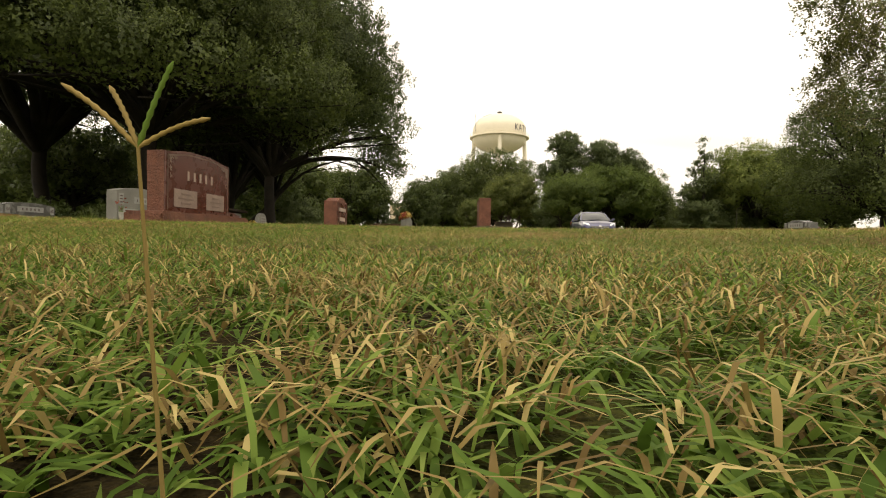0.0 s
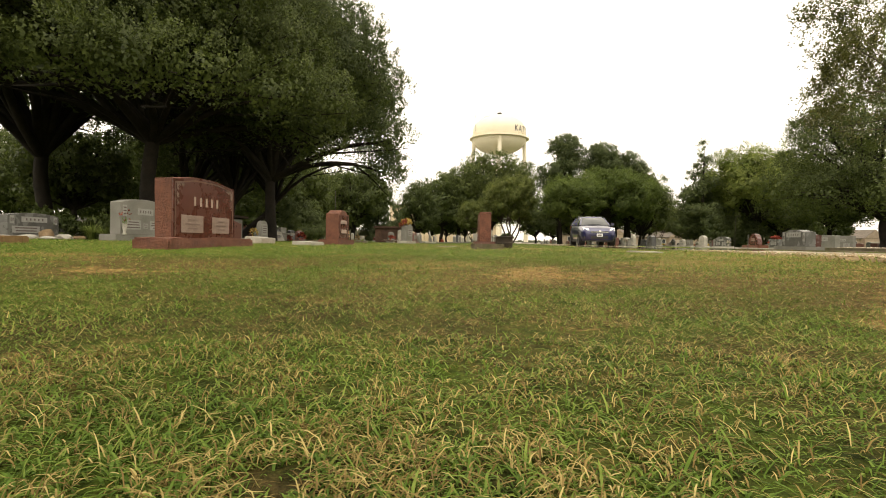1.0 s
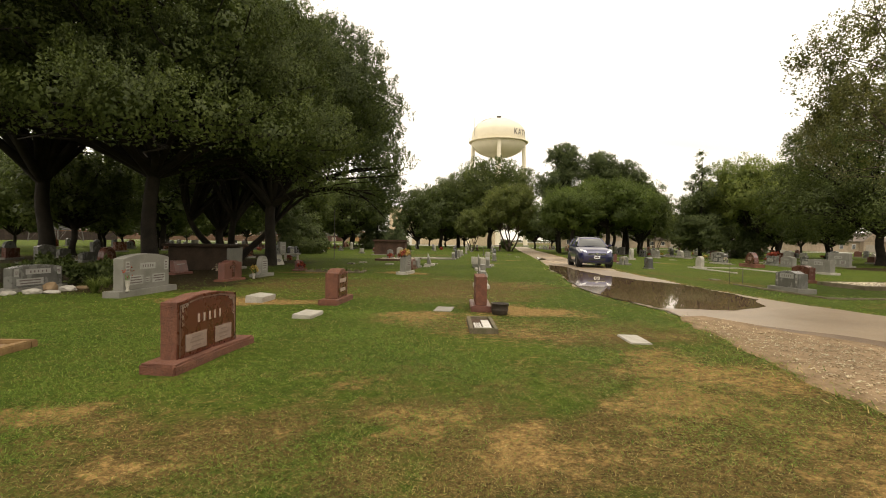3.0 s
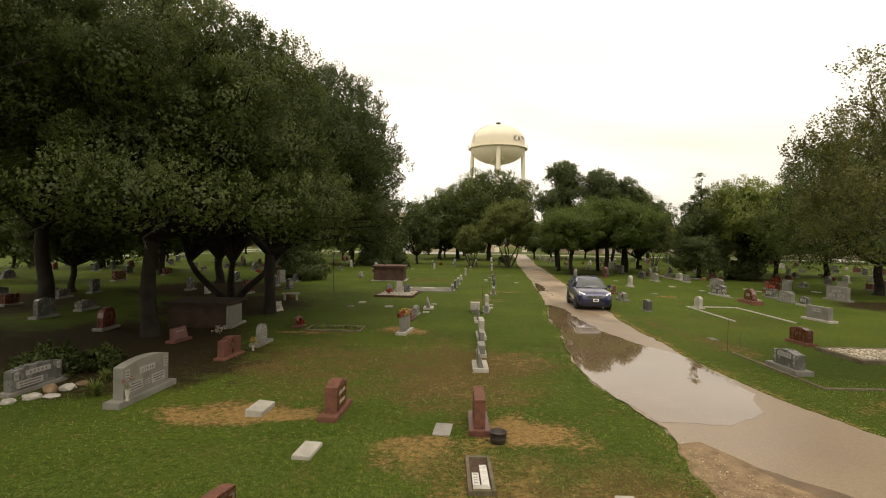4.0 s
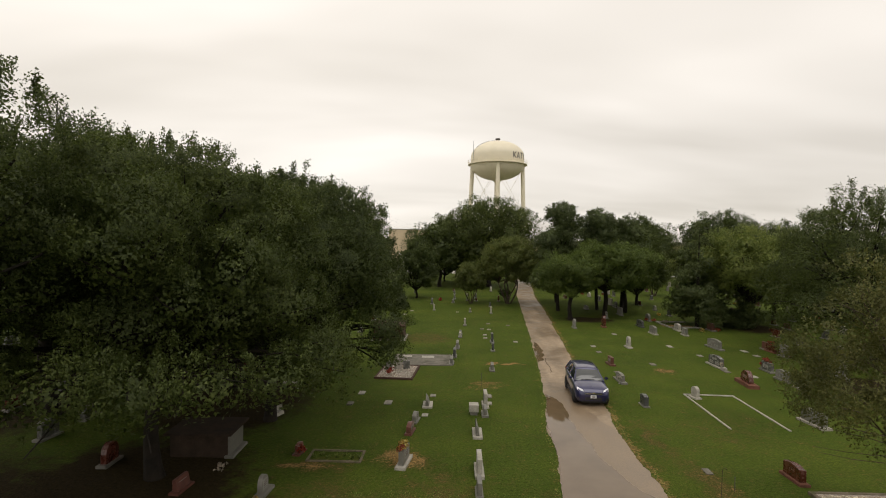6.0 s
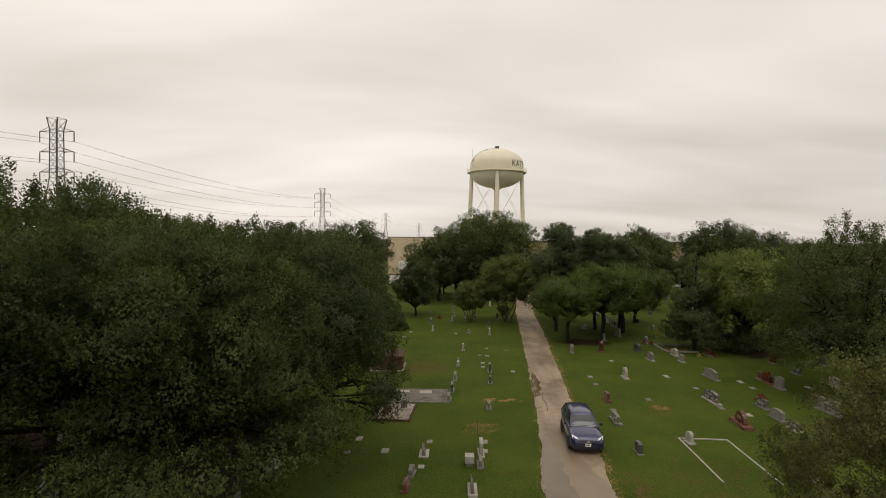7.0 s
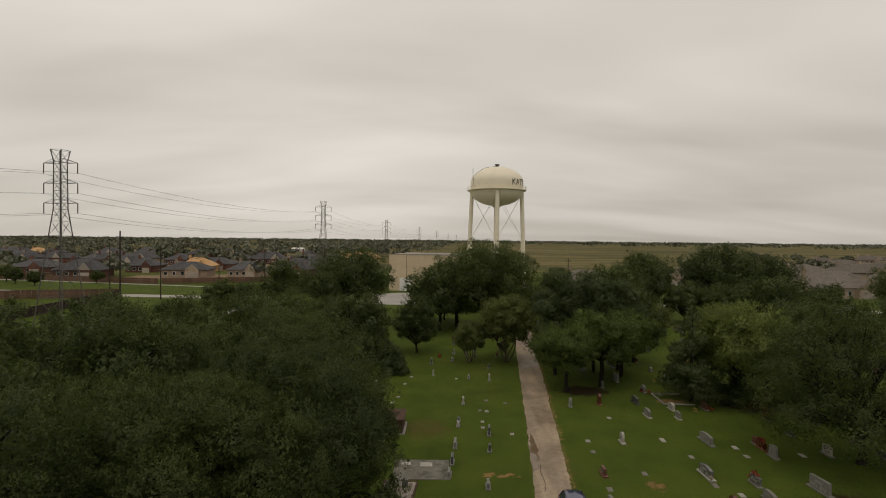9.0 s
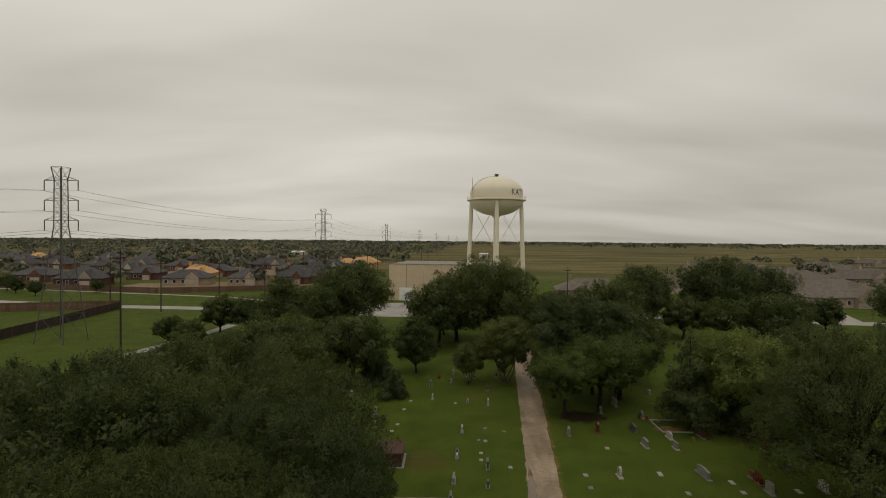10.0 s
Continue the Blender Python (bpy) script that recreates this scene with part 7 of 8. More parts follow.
pebbles(8, 15000, 3.15, 6.45, 1.2, 9.4, 0.026, 0.006, 0.019, PEBBLE, "loose pale pebbles on the road shoulder", True)
pebbles(9, 2200, 12.3, 15.0, 16.15, 17.65, 0.10, 0.02, 0.05, WHITE_PEBBLE, "white and brown pebbles filling a kerbed plot")
pebbles(10, 1500, -4.5, -2.45, 31.4, 34.2, 0.09, 0.02, 0.06, WHITE_PEBBLE, "white and reddish pebbles filling a brick-edged plot")


def road_cracks():
    rng = np.random.default_rng(3)
    for pts in ([(5.7, 27.8), (5.95, 26.9), (6.1, 25.8), (6.35, 24.9), (6.4, 24.2)], [(6.3, 33.5), (6.5, 34.6), (6.45, 36.2), (6.7, 38.0)]):
        line = []
        for a, b in zip(pts, pts[1:]):
            for k in range(5):
                t = k / 5
                line.append((a[0] + (b[0] - a[0]) * t + rng.normal(0, 0.03), a[1] + (b[1] - a[1]) * t, 0.0195))
        verts, quads = [], []
        for i, p in enumerate(line):
            w = 0.022 * (0.5 + rng.random())
            verts += [(p[0] - w, p[1], p[2]), (p[0] + w, p[1], p[2])]
            if i:
                n = len(verts)
                quads.append((n - 4, n - 3, n - 1, n - 2))
        tagged(mesh_ob("road_crack", verts, quads, MULCH), "dark irregular crack in the road surface", "crack", kind="structure")


road_cracks()


# ---------------------------------------------------------------- parked car
def loft(stations, parent, name, mat, label="", closed=True, smooth=True):
    """A skin over cross-sections of equal point count; stations are lists of (x, y, z)."""
    verts = [p for s in stations for p in s]
    n = len(stations[0])
    quads = []
    for i in range(len(stations) - 1):
        for k in range(n - (0 if closed else 1)):
            j = (k + 1) % n
            quads.append((i * n + k, i * n + j, (i + 1) * n + j, (i + 1) * n + k))
    if closed:
        quads.append(tuple(range(n))[::-1])
        quads.append(tuple((len(stations) - 1) * n + k for k in range(n)))
    ob = mesh_ob(name, verts, quads, mat, parent, smooth)
    if label:
        tagged(ob, label)
    return ob


def quad_plate(parent, name, mat, corners, thick, label="", cuts=3, bulge=0.0):
    """A slightly bulging pane between four corners (in order), thick along its normal."""
    a, b, c, d = [Vector(p) for p in corners]
    nrm = (b - a).cross(d - a).normalized()
    verts, quads = [], []
    n = cuts + 1
    for layer in (0, 1):
        for i in range(n + 1):
            for j in range(n + 1):
                u, v = i / n, j / n
                p = a.lerp(b, u).lerp(d.lerp(c, u), v)
                p = p + nrm * (bulge * math.sin(math.pi * u) * math.sin(math.pi * v) + (thick if layer else 0))
                verts.append(p)
    m = n + 1
    for layer in (0, 1):
        o = layer * m * m
        for i in range(n):
            for j in range(n):
                f = (o + i * m + j, o + (i + 1) * m + j, o + (i + 1) * m + j + 1, o + i * m + j + 1)
                quads.append(f if layer else f[::-1])
    ring = [i * m for i in range(m)] + [n * m + j for j in range(1, m)] + [i * m + n for i in range(n - 1, -1, -1)] + [j for j in range(n - 1, 0, -1)]
    for k in range(len(ring)):
        p, q = ring[k], ring[(k + 1) % len(ring)]
        quads.append((p, q, q + m * m, p + m * m))
    ob = mesh_ob(name, verts, quads, mat, parent, False)
    if label:
        tagged(ob, label)
    return ob


def car(x, y, yaw):
    """A compact dark blue five-door crossover; its front towards -y, 4.5 m long."""
    ob = thing("car", pose(x, y, 0.03, 0, 0, yaw) @ Matrix.Diagonal((0.95, 0.95, 0.95, 1)), "dark blue compact crossover parked on the wet road", "car")
    # side profile: y, half-width at belt, sill height, belt height, top of the lower body
    S = [(-2.25, 0.60, 0.42, 0.62, 0.66), (-2.2, 0.76, 0.30, 0.66, 0.78), (-2.05, 0.87, 0.24, 0.72, 0.90), (-1.75, 0.905, 0.22, 0.80, 0.99), (-1.35, 0.915, 0.22, 0.86, 1.05), (-0.95, 0.915, 0.22, 0.90, 1.10),
         (-0.4, 0.92, 0.22, 0.94, 1.12), (0.4, 0.92, 0.22, 0.97, 1.14), (1.1, 0.92, 0.24, 1.0, 1.16), (1.7, 0.91, 0.26, 1.03, 1.18), (2.05, 0.87, 0.32, 1.05, 1.18), (2.2, 0.78, 0.42, 1.0, 1.12)]
    rows = []
    for yy, hw, sill, belt, top in S:
        r = [(-hw * 0.86, yy, sill), (-hw * 0.98, yy, sill + 0.16), (-hw, yy, (sill + belt) / 2 + 0.05), (-hw * 0.985, yy, belt), (-hw * 0.9, yy, top - 0.02), (-hw * 0.6, yy, top + 0.012), (0, yy, top + 0.025)]
        rows.append(r + [(-p[0], p[1], p[2]) for p in r[-2::-1]])
    loft(rows, ob, "body", PAINT_BLUE)
    # roof and pillars
    T = [(-0.30, 0.60, 1.55), (0.0, 0.62, 1.615), (0.6, 0.625, 1.645), (1.2, 0.615, 1.635), (1.7, 0.59, 1.60), (1.98, 0.56, 1.565)]
    roof = []
    for yy, hw, z in T:
        r = [(-hw, yy, z - 0.06), (-hw * 0.9, yy, z - 0.012), (-hw * 0.5, yy, z + 0.012), (0, yy, z + 0.02), (hw * 0.5, yy, z + 0.012), (hw * 0.9, yy, z - 0.012), (hw, yy, z - 0.06)]
        roof.append(r + [(hw * 0.95, yy, z - 0.1), (-hw * 0.95, yy, z - 0.1)])
    loft(roof, ob, "roof", PAINT_BLUE)
    part("cabin", box_bm(1.3, 2.3, 0.42, (0, 0.7, 1.06), 0.1, 2, taper=0.12), BLACK_PLASTIC, ob, "dark interior behind the windows")
    quad_plate(ob, "windscreen", CAR_GLASS, [(-0.76, -1.02, 1.10), (0.76, -1.02, 1.10), (0.585, -0.30, 1.535), (-0.585, -0.30, 1.535)], 0.012, "raked windscreen", 4, 0.05)
    quad_plate(ob, "rear_window", CAR_GLASS, [(0.70, 2.12, 1.16), (-0.70, 2.12, 1.16), (-0.54, 1.98, 1.5), (0.54, 1.98, 1.5)], 0.012, "", 3, 0.03)
    for s in (-1, 1):
        win = [[(s * 0.85, -0.75, 1.12), (s * 0.86, 0.28, 1.13), (s * 0.63, 0.28, 1.56), (s * 0.615, -0.18, 1.53)], [(s * 0.86, 0.36, 1.13), (s * 0.86, 1.22, 1.16), (s * 0.625, 1.2, 1.565), (s * 0.63, 0.36, 1.57)],
               [(s * 0.855, 1.3, 1.17), (s * 0.8, 1.85, 1.22), (s * 0.6, 1.75, 1.5), (s * 0.62, 1.28, 1.55)]]
        for w in win:
            quad_plate(ob, "side_window", CAR_GLASS, w if s > 0 else w[::-1], 0.012)
        for p, q in (((s * 0.80, -1.0, 1.08), (s * 0.605, -0.27, 1.55)), ((s * 0.865, 0.32, 1.12), (s * 0.63, 0.32, 1.58)), ((s * 0.865, 1.26, 1.14), (s * 0.625, 1.24, 1.57)), ((s * 0.80, 2.0, 1.16), (s * 0.58, 1.9, 1.53))):
            tubes_ob("pillar", [([p, q], [0.045, 0.04])], PAINT_BLUE, ob, 6)
        tubes_ob("roof_rail", [([(s * 0.56, 0.0, 1.62), (s * 0.57, 0.1, 1.665), (s * 0.57, 1.4, 1.675), (s * 0.55, 1.55, 1.62)], [0.016] * 4)], BLACK_PLASTIC, ob, 5)
        m = part("mirror", box_bm(0.2, 0.1, 0.15, (0, 0, 0), 0.04, 2), PAINT_BLUE, ob, "", pose(s * 1.0, -0.72, 1.1))
        part("mirror_glass", box_bm(0.16, 0.01, 0.11, (0, 0.052, 0.02)), CAR_GLASS, m)
        quad_plate(ob, "headlight", LAMP_GLASS, [(s * 0.50, -2.17, 0.74), (s * 0.80, -2.04, 0.78), (s * 0.83, -1.86, 0.94), (s * 0.55, -2.08, 0.86)] if s > 0 else [(s * 0.80, -2.04, 0.78), (s * 0.50, -2.17, 0.74), (s * 0.55, -2.08, 0.86), (s * 0.83, -1.86, 0.94)], 0.05, "clear swept-back headlight", 2, 0.02)
        part("fog_light", cyl_bm(0.055, 0.055, 0.04, (s * 0.66, -2.2, 0.42), 12, axis="Y"), LAMP_GLASS, ob)
        part("fog_recess", box_bm(0.3, 0.06, 0.16, (s * 0.66, -2.16, 0.35), 0.02), BLACK_PLASTIC, ob)
        part("tail_light", box_bm(0.22, 0.08, 0.22, (s * 0.75, 2.12, 0.92), 0.03), FLOWER_RED, ob, "red tail light")
        for hy in (0.2, 1.12):
            part("door_handle", box_bm(0.03, 0.18, 0.03, (s * 0.925, hy, 0.93), 0.01), PAINT_BLUE, ob)
        part("sill", box_bm(0.12, 2.3, 0.14, (s * 0.87, -0.05, 0.2), 0.03), BLACK_PLASTIC, ob, "black plastic sill")
        for wy in (-1.38, 1.31):
            arch = [(s * 0.905, wy + 0.40 * math.cos(a), 0.34 + 0.40 * math.sin(a)) for a in np.linspace(-0.2, math.pi + 0.2, 14)]
            tubes_ob("wheel_arch", [(arch, [0.035] * 14)], BLACK_PLASTIC, ob, 6)
            well = part("wheel_well", cyl_bm(0.385, 0.385, 0.26, (s * 0.79 - 0.13, wy, 0.34), 20, axis="X"), BLACK_PLASTIC, ob)
            wheel = part("wheel", cyl_bm(0.12, 0.12, 0.2, (-0.1, 0, 0), 16, axis="X"), BLACK_PLASTIC, ob, "", pose(s * 0.845, wy, 0.34))
            tb = spin_bm([(0.225, -0.11), (0.30, -0.115), (0.335, -0.09), (0.342, 0), (0.335, 0.09), (0.30, 0.115), (0.225, 0.11), (0.22, 0.0), (0.225, -0.11)], 28)
            bmesh.ops.rotate(tb, verts=tb.verts, matrix=Matrix.Rotation(radians(90), 3, "Y"))
            part("tyre", tb, RUBBER, wheel, "black rubber tyre", None, True)
            rim = spin_bm([(0.226, -0.09), (0.226, 0.09), (0.2, 0.085), (0.2, -0.085), (0.226, -0.09)], 28)
            bmesh.ops.rotate(rim, verts=rim.verts, matrix=Matrix.Rotation(radians(90), 3, "Y"))
            for k in range(5):
                sp = box_bm(0.03, 0.055, 0.21, (s * 0.075, 0, 0.02), 0.008, 1)
                bmesh.ops.rotate(sp, verts=sp.verts, matrix=Matrix.Rotation(2 * math.pi * k / 5, 3, "X"))
                rim = join_bm(rim, sp)
            part("rim", rim, ALLOY, wheel, "five-spoke alloy rim")
    part("grille", box_bm(0.95, 0.05, 0.10, (0, -2.255, 0.66), 0.02), BLACK_PLASTIC, ob, "black upper grille")
    part("chrome_bar", box_bm(0.9, 0.03, 0.022, (0, -2.28, 0.70), 0.008), CHROME, ob)
    part("badge", box_bm(0.17, 0.03, 0.065, (0, -2.288, 0.725), 0.025, 2), CHROME, ob, "plain oval badge")
    part("lower_grille", box_bm(0.9, 0.05, 0.17, (0, -2.235, 0.36), 0.02), BLACK_PLASTIC, ob)
    part("front_lip", box_bm(1.4, 0.16, 0.08, (0, -2.12, 0.21), 0.03), BLACK_PLASTIC, ob)
    pl = part("number_plate", box_bm(0.31, 0.016, 0.16, (0, -2.275, 0.47), 0.006, 1), PLATE_WHITE, ob, "white number plate")
    part("plate_mark", box_bm(0.2, 0.006, 0.05, (0, -2.286, 0.52)), LETTER_DARK, pl)
    part("plate_mark", box_bm(0.12, 0.006, 0.015, (0, -2.286, 0.595)), LETTER_DARK, pl)
    for s in (-1, 1):
        tubes_ob("wiper", [([(s * 0.1 - 0.35, -1.02, 1.135), (s * 0.1 + 0.2, -0.97, 1.165)], [0.011, 0.008])], BLACK_PLASTIC, ob, 4)
    tubes_ob("aerial", [([(0, 1.6, 1.62), (0, 1.72, 1.78)], [0.008, 0.004])], BLACK_PLASTIC, ob, 4)
    part("hood_crease", box_bm(0.02, 0.95, 0.012, (0, -1.55, 1.03), 0.004, 1), PAINT_BLUE, ob, "", pose(0, 0, 0.0, 0, 0, 0))
    for s in (-1, 1):
        part("door_seam", box_bm(0.006, 0.012, 0.62, (s * 0.921, 0.32, 0.42)), BLACK_PLASTIC, ob)
        part("door_seam", box_bm(0.006, 0.012, 0.6, (s * 0.918, -0.78, 0.42)), BLACK_PLASTIC, ob)


car(7.33, 28.85, -3.5)


# ---------------------------------------------------------------- water tower
def letter_mesh(ch):
    cu = bpy.data.curves.new("letter", "FONT")
    cu.body, cu.align_x, cu.size, cu.offset = ch, "CENTER", 2.75, 0.02
    tmp = bpy.data.objects.new("letter", cu)
    scene.collection.objects.link(tmp)
    me = bpy.data.meshes.new_from_object(tmp.evaluated_get(bpy.context.evaluated_depsgraph_get()))
    bpy.data.objects.remove(tmp)
    return me


def water_tower(x, y):
    ob = thing("water_tower", pose(x, y, 0, 0, 0, 0), "cream elevated steel water tower on four legs", "water tower")
    R = 8.25
    prof = [(max(0.001, R * math.sin(math.pi / 2 * k / 12)), 32.1 - 4.8 * math.cos(math.pi / 2 * k / 12)) for k in range(12)] + [(R, 32.1), (R, 34.5)]
    for k in range(1, 13):
        a = math.pi / 2 * k / 12
        prof.append((max(0.001, R * math.cos(a)), 34.5 + 5.0 * math.sin(a)))
    part("tank", spin_bm(prof, 64), CREAM_STEEL, ob, "rounded cream steel tank", None, True)
    part("balcony", spin_bm([(R - 0.02, 31.95), (R + 0.95, 31.95), (R + 0.95, 32.15), (R - 0.02, 32.15)], 64), CREAM_STEEL, ob)
    rail = []
    for z in (32.65, 33.2):
        rail.append(([( (R + 0.9) * math.cos(a), (R + 0.9) * math.sin(a), z) for a in np.linspace(0, 2 * math.pi, 49)], [0.045] * 49))
    for a in np.linspace(0, 2 * math.pi, 33)[:-1]:
        rail.append(([((R + 0.9) * math.cos(a), (R + 0.9) * math.sin(a), z) for z in (32.1, 33.2)], [0.04, 0.04]))
    tubes_ob("handrail", rail, CREAM_STEEL, ob, 4)
    tubes_ob("seam", [([((R + 0.01) * math.cos(a), (R + 0.01) * math.sin(a), 33.1) for a in np.linspace(0, 2 * math.pi, 65)], [0.05] * 65)], CREAM_STEEL, ob, 4)
    legs = []
    for k in range(4):
        a = radians(-93 + 90 * k)
        t, b = Vector((7.75 * math.cos(a), 7.75 * math.sin(a), 31.9)), Vector((8.9 * math.cos(a), 8.9 * math.sin(a), -0.2))
        legs.append((t, b))
        tubes_ob("leg", [([b, b.lerp(t, 0.5), t], [0.68, 0.66, 0.62])], CREAM_STEEL, ob, 16)
        part("footing", box_bm(2.2, 2.2, 0.5, (b.x, b.y, -0.2), 0.05), CONCRETE, ob)
    tubes_ob("riser_pipe", [([(0, 0, -0.2), (0, 0, 25.6), (0, 0, 26.6), (0, 0, 27.5)], [0.6, 0.6, 0.8, 1.7])], CREAM_STEEL, ob, 20)
    for k in range(4):
        (t1, b1), (t2, b2) = legs[k], legs[(k + 1) % 4]
        for u0, u1 in ((0.02, 0.48), (0.52, 0.97)):
            for p, q in ((b1.lerp(t1, u0), b2.lerp(t2, u1)), (b2.lerp(t2, u0), b1.lerp(t1, u1))):
                tubes_ob("tie_rod", [([p, q], [0.045, 0.045])], CREAM_STEEL, ob, 4)
    part("vent", spin_bm([(0.5, 39.4), (0.5, 39.9), (0.75, 40.0), (0.75, 40.3), (0.001, 40.5)], 16), STEEL, ob, "small dark roof vent")
    tubes_ob("antenna", [([(-7.6, -3.0, 32.9), (-7.6, -3.0, 39.0)], [0.07, 0.05])], STEEL, ob, 5)
    arc = []
    for k in range(13):
        a = math.pi / 2 * k / 12
        r, z = R * math.cos(a) + 0.1, 34.5 + 5.0 * math.sin(a) + 0.1
        arc.append((r * math.cos(radians(205)), r * math.sin(radians(205)), z))
    tubes_ob("ladder", [([(arc[0][0], arc[0][1], 32.2)] + arc, [0.035] * 14), ([(arc[0][0] + 0.4, arc[0][1] - 0.3, 32.2)] + [(p[0] + 0.4, p[1] - 0.3, p[2]) for p in arc], [0.035] * 14)], STEEL, ob, 4)
    dark = plain("tank_lettering", (0.07, 0.06, 0.055), 0.6)
    for i, ch in enumerate("KATY"):
        me = letter_mesh(ch)
        mid = radians(-90 + 33.5 + 11.2 * i)
        for v in me.vertices:
            ang = mid + 0.82 * v.co.x / R
            v.co = Vector(((R + 0.03) * math.cos(ang), (R + 0.03) * math.sin(ang), 33.35 + v.co.y))
        me.materials.clear()
        me.materials.append(dark)
        lo = new("letter", me)
        lo.parent = ob
        tagged(lo, "dark painted capital letter")


water_tower(12.75, 162.6)


# ---------------------------------------------------------------- pylons, wires, poles
def pylon_src():
    ob = thing("pylon", pose(0, 0, 0), "steel lattice power pylon with three cross-arms", "pylon", "power pylons")
    H = 32.4

    def half(z):
        return np.interp(z, [0, 14.5, 21.5, 30.2, 32.4], [2.9, 1.5, 0.78, 0.72, 1.05])

    levels = [0, 5.2, 9.8, 13.5, 16.6, 19.3, 21.5, 23.2, 24.9, 26.6, 28.4, 30.2, 32.4]
    for sx in (-1, 1):
        for sy in (-1, 1):
            tubes_ob("leg", [([(sx * half(z), sy * half(z), z) for z in levels], [0.1] * len(levels))], STEEL, ob, 4)
    lace = []
    for a, b in zip(levels, levels[1:]):
        ha, hb = half(a), half(b)
        for f in range(4):
            c, s = math.cos(f * math.pi / 2), math.sin(f * math.pi / 2)

            def P(u, h, z):
                return (c * u * h - s * h, s * u * h + c * h, z)
            lace += [([P(-1, ha, a), P(1, hb, b)], [0.03, 0.03]), ([P(1, ha, a), P(-1, hb, b)], [0.035, 0.035]), ([P(-1, hb, b), P(1, hb, b)], [0.04, 0.04])]
    tubes_ob("lattice", lace, STEEL, ob, 3)
    for z in (22.6, 26.3, 30.0):
        for s in (-1, 1):
            tip = Vector((s * 3.4, 0, z))
            h = half(z)
            tubes_ob("cross_arm", [([(s * h, -h, z), tip], [0.06, 0.05]), ([(s * h, h, z), tip], [0.06, 0.05]), ([(s * h, -h, z + 0.8), tip], [0.04, 0.04]), ([(s * h, h, z + 0.8), tip], [0.04, 0.04])], STEEL, ob, 4)
            tubes_ob("insulator", [([tip, tip - Vector((0, 0, 1.9))], [0.1, 0.1])], STEEL, ob, 5)
    return ob


PYLONS = [(-73.0, 93.5, -4), (-57, 221, 0), (-58, 430, 0), (-49, 690, 0), (-36, 950, 0), (-20, 1300, 0), (0, 1700, 0)]
py = pylon_src()
for i, (x, y, a) in enumerate(PYLONS):
    if i == 0:
        py.matrix_basis = pose(x, y, 0, 0, 0, a)
    else:
        copy_thing(py, pose(x, y, 0, 0, 0, a))


def wire(a, b, sag, r=0.013, n=20):
    a, b = Vector(a), Vector(b)
    return ([a.lerp(b, k / n) - Vector((0, 0, sag * 4 * (k / n) * (1 - k / n))) for k in range(n + 1)], [r] * (n + 1))


line = [(-88, -70)] + [(p[0], p[1]) for p in PYLONS[:4]]
for z in (20.7, 24.4, 28.1):
    for s in (-1, 1):
        for off in (0.0, 0.35):
            ob = tubes_ob("power_line", [wire((a[0] + s * (3.4 + off), a[1], z), (b[0] + s * (3.4 + off), b[1], z), 2.6 if i else 3.4) for i, (a, b) in enumerate(zip(line, line[1:]))], CABLE, None, 4)
            tagged(ob, "thin dark overhead power line between pylons", "cable", "power lines")


def utility_pole(x, y, h, arm=True, yaw=10):
    ob = thing("utility_pole", pose(x, y, 0, 0, 0, yaw), "dark wooden utility pole" + (" with a short cross-arm" if arm else " without arms"), "pole", "utility poles")
    tubes_ob("pole", [([(0, 0, -0.4), (0, 0, h)], [0.17, 0.1])], POLE_WOOD, ob, 8)
    if arm:
        part("arm", box_bm(2.2, 0.12, 0.14, (0, 0, h - 1.0), 0.01), POLE_WOOD, ob)
        for s in (-0.95, 0, 0.95):
            part("insulator", cyl_bm(0.05, 0.04, 0.2, (s, 0, h - 0.86 if s else h), 8), STEEL, ob)


for x, y, h, arm in [(-95.3, 139.9, 15, False), (-77.4, 133.6, 14.2, False), (-53.6, 81.0, 17.5, False), (-73.9, 159.6, 12.5, True), (-57.3, 153.9, 13, True), (-67, 192, 13, True), (-55, 215, 13, True), (-42, 245, 13, True),
                     (-44, 290, 13, True), (-38, 330, 13, True), (-36, 390, 13, True), (-30, 450, 13, True), (-28, 520, 13, True), (-22, 600, 13, True), (36.5, 168, 11, True), (-33, 185, 12, True)]:
    utility_pole(x, y, h, arm)


# ---------------------------------------------------------------- fences
def board_fence(name, a, b, h, mat, label, board=0.9):
    a, b = Vector((*a, 0)), Vector((*b, 0))
    d = b - a
    ob = thing(name, pose(a.x, a.y, 0, 0, 0, math.degrees(math.atan2(d.y, d.x))), label, "fence")
    n = int(d.length / board)
    src = None
    for k in range(n):
        if src is None:
            src = part("board", box_bm(board - 0.03, 0.04, h, (board / 2, 0, 0), 0.01, 1), mat, ob)
        else:
            c = src.copy()
            scene.collection.objects.link(c)
            c.matrix_basis = pose(k * board, 0, 0.03 * math.sin(k * 2.3))
    for z in (0.35, h - 0.35):
        part("rail", box_bm(d.length, 0.05, 0.1, (d.length / 2, 0.045, z)), mat, ob)


board_fence("wooden_fence", (-84.6, 88.0), (-91.2, 138.0), 2.0, FENCE_DARK, "dark board fence round a grassed lot")
board_fence("wooden_fence", (-91.4, 138.4), (-165.0, 114.0), 2.3, FENCE_WOOD, "brown board fence along the street", 1.2)
board_fence("wooden_fence", (-104.0, 178.0), (-200.0, 196.0), 2.0, FENCE_WOOD, "brown board fence behind the houses", 1.6)
board_fence("wooden_fence", (-60.0, 196.0), (-104.0, 178.0), 2.0, FENCE_WOOD, "brown board fence behind the houses", 1.6)


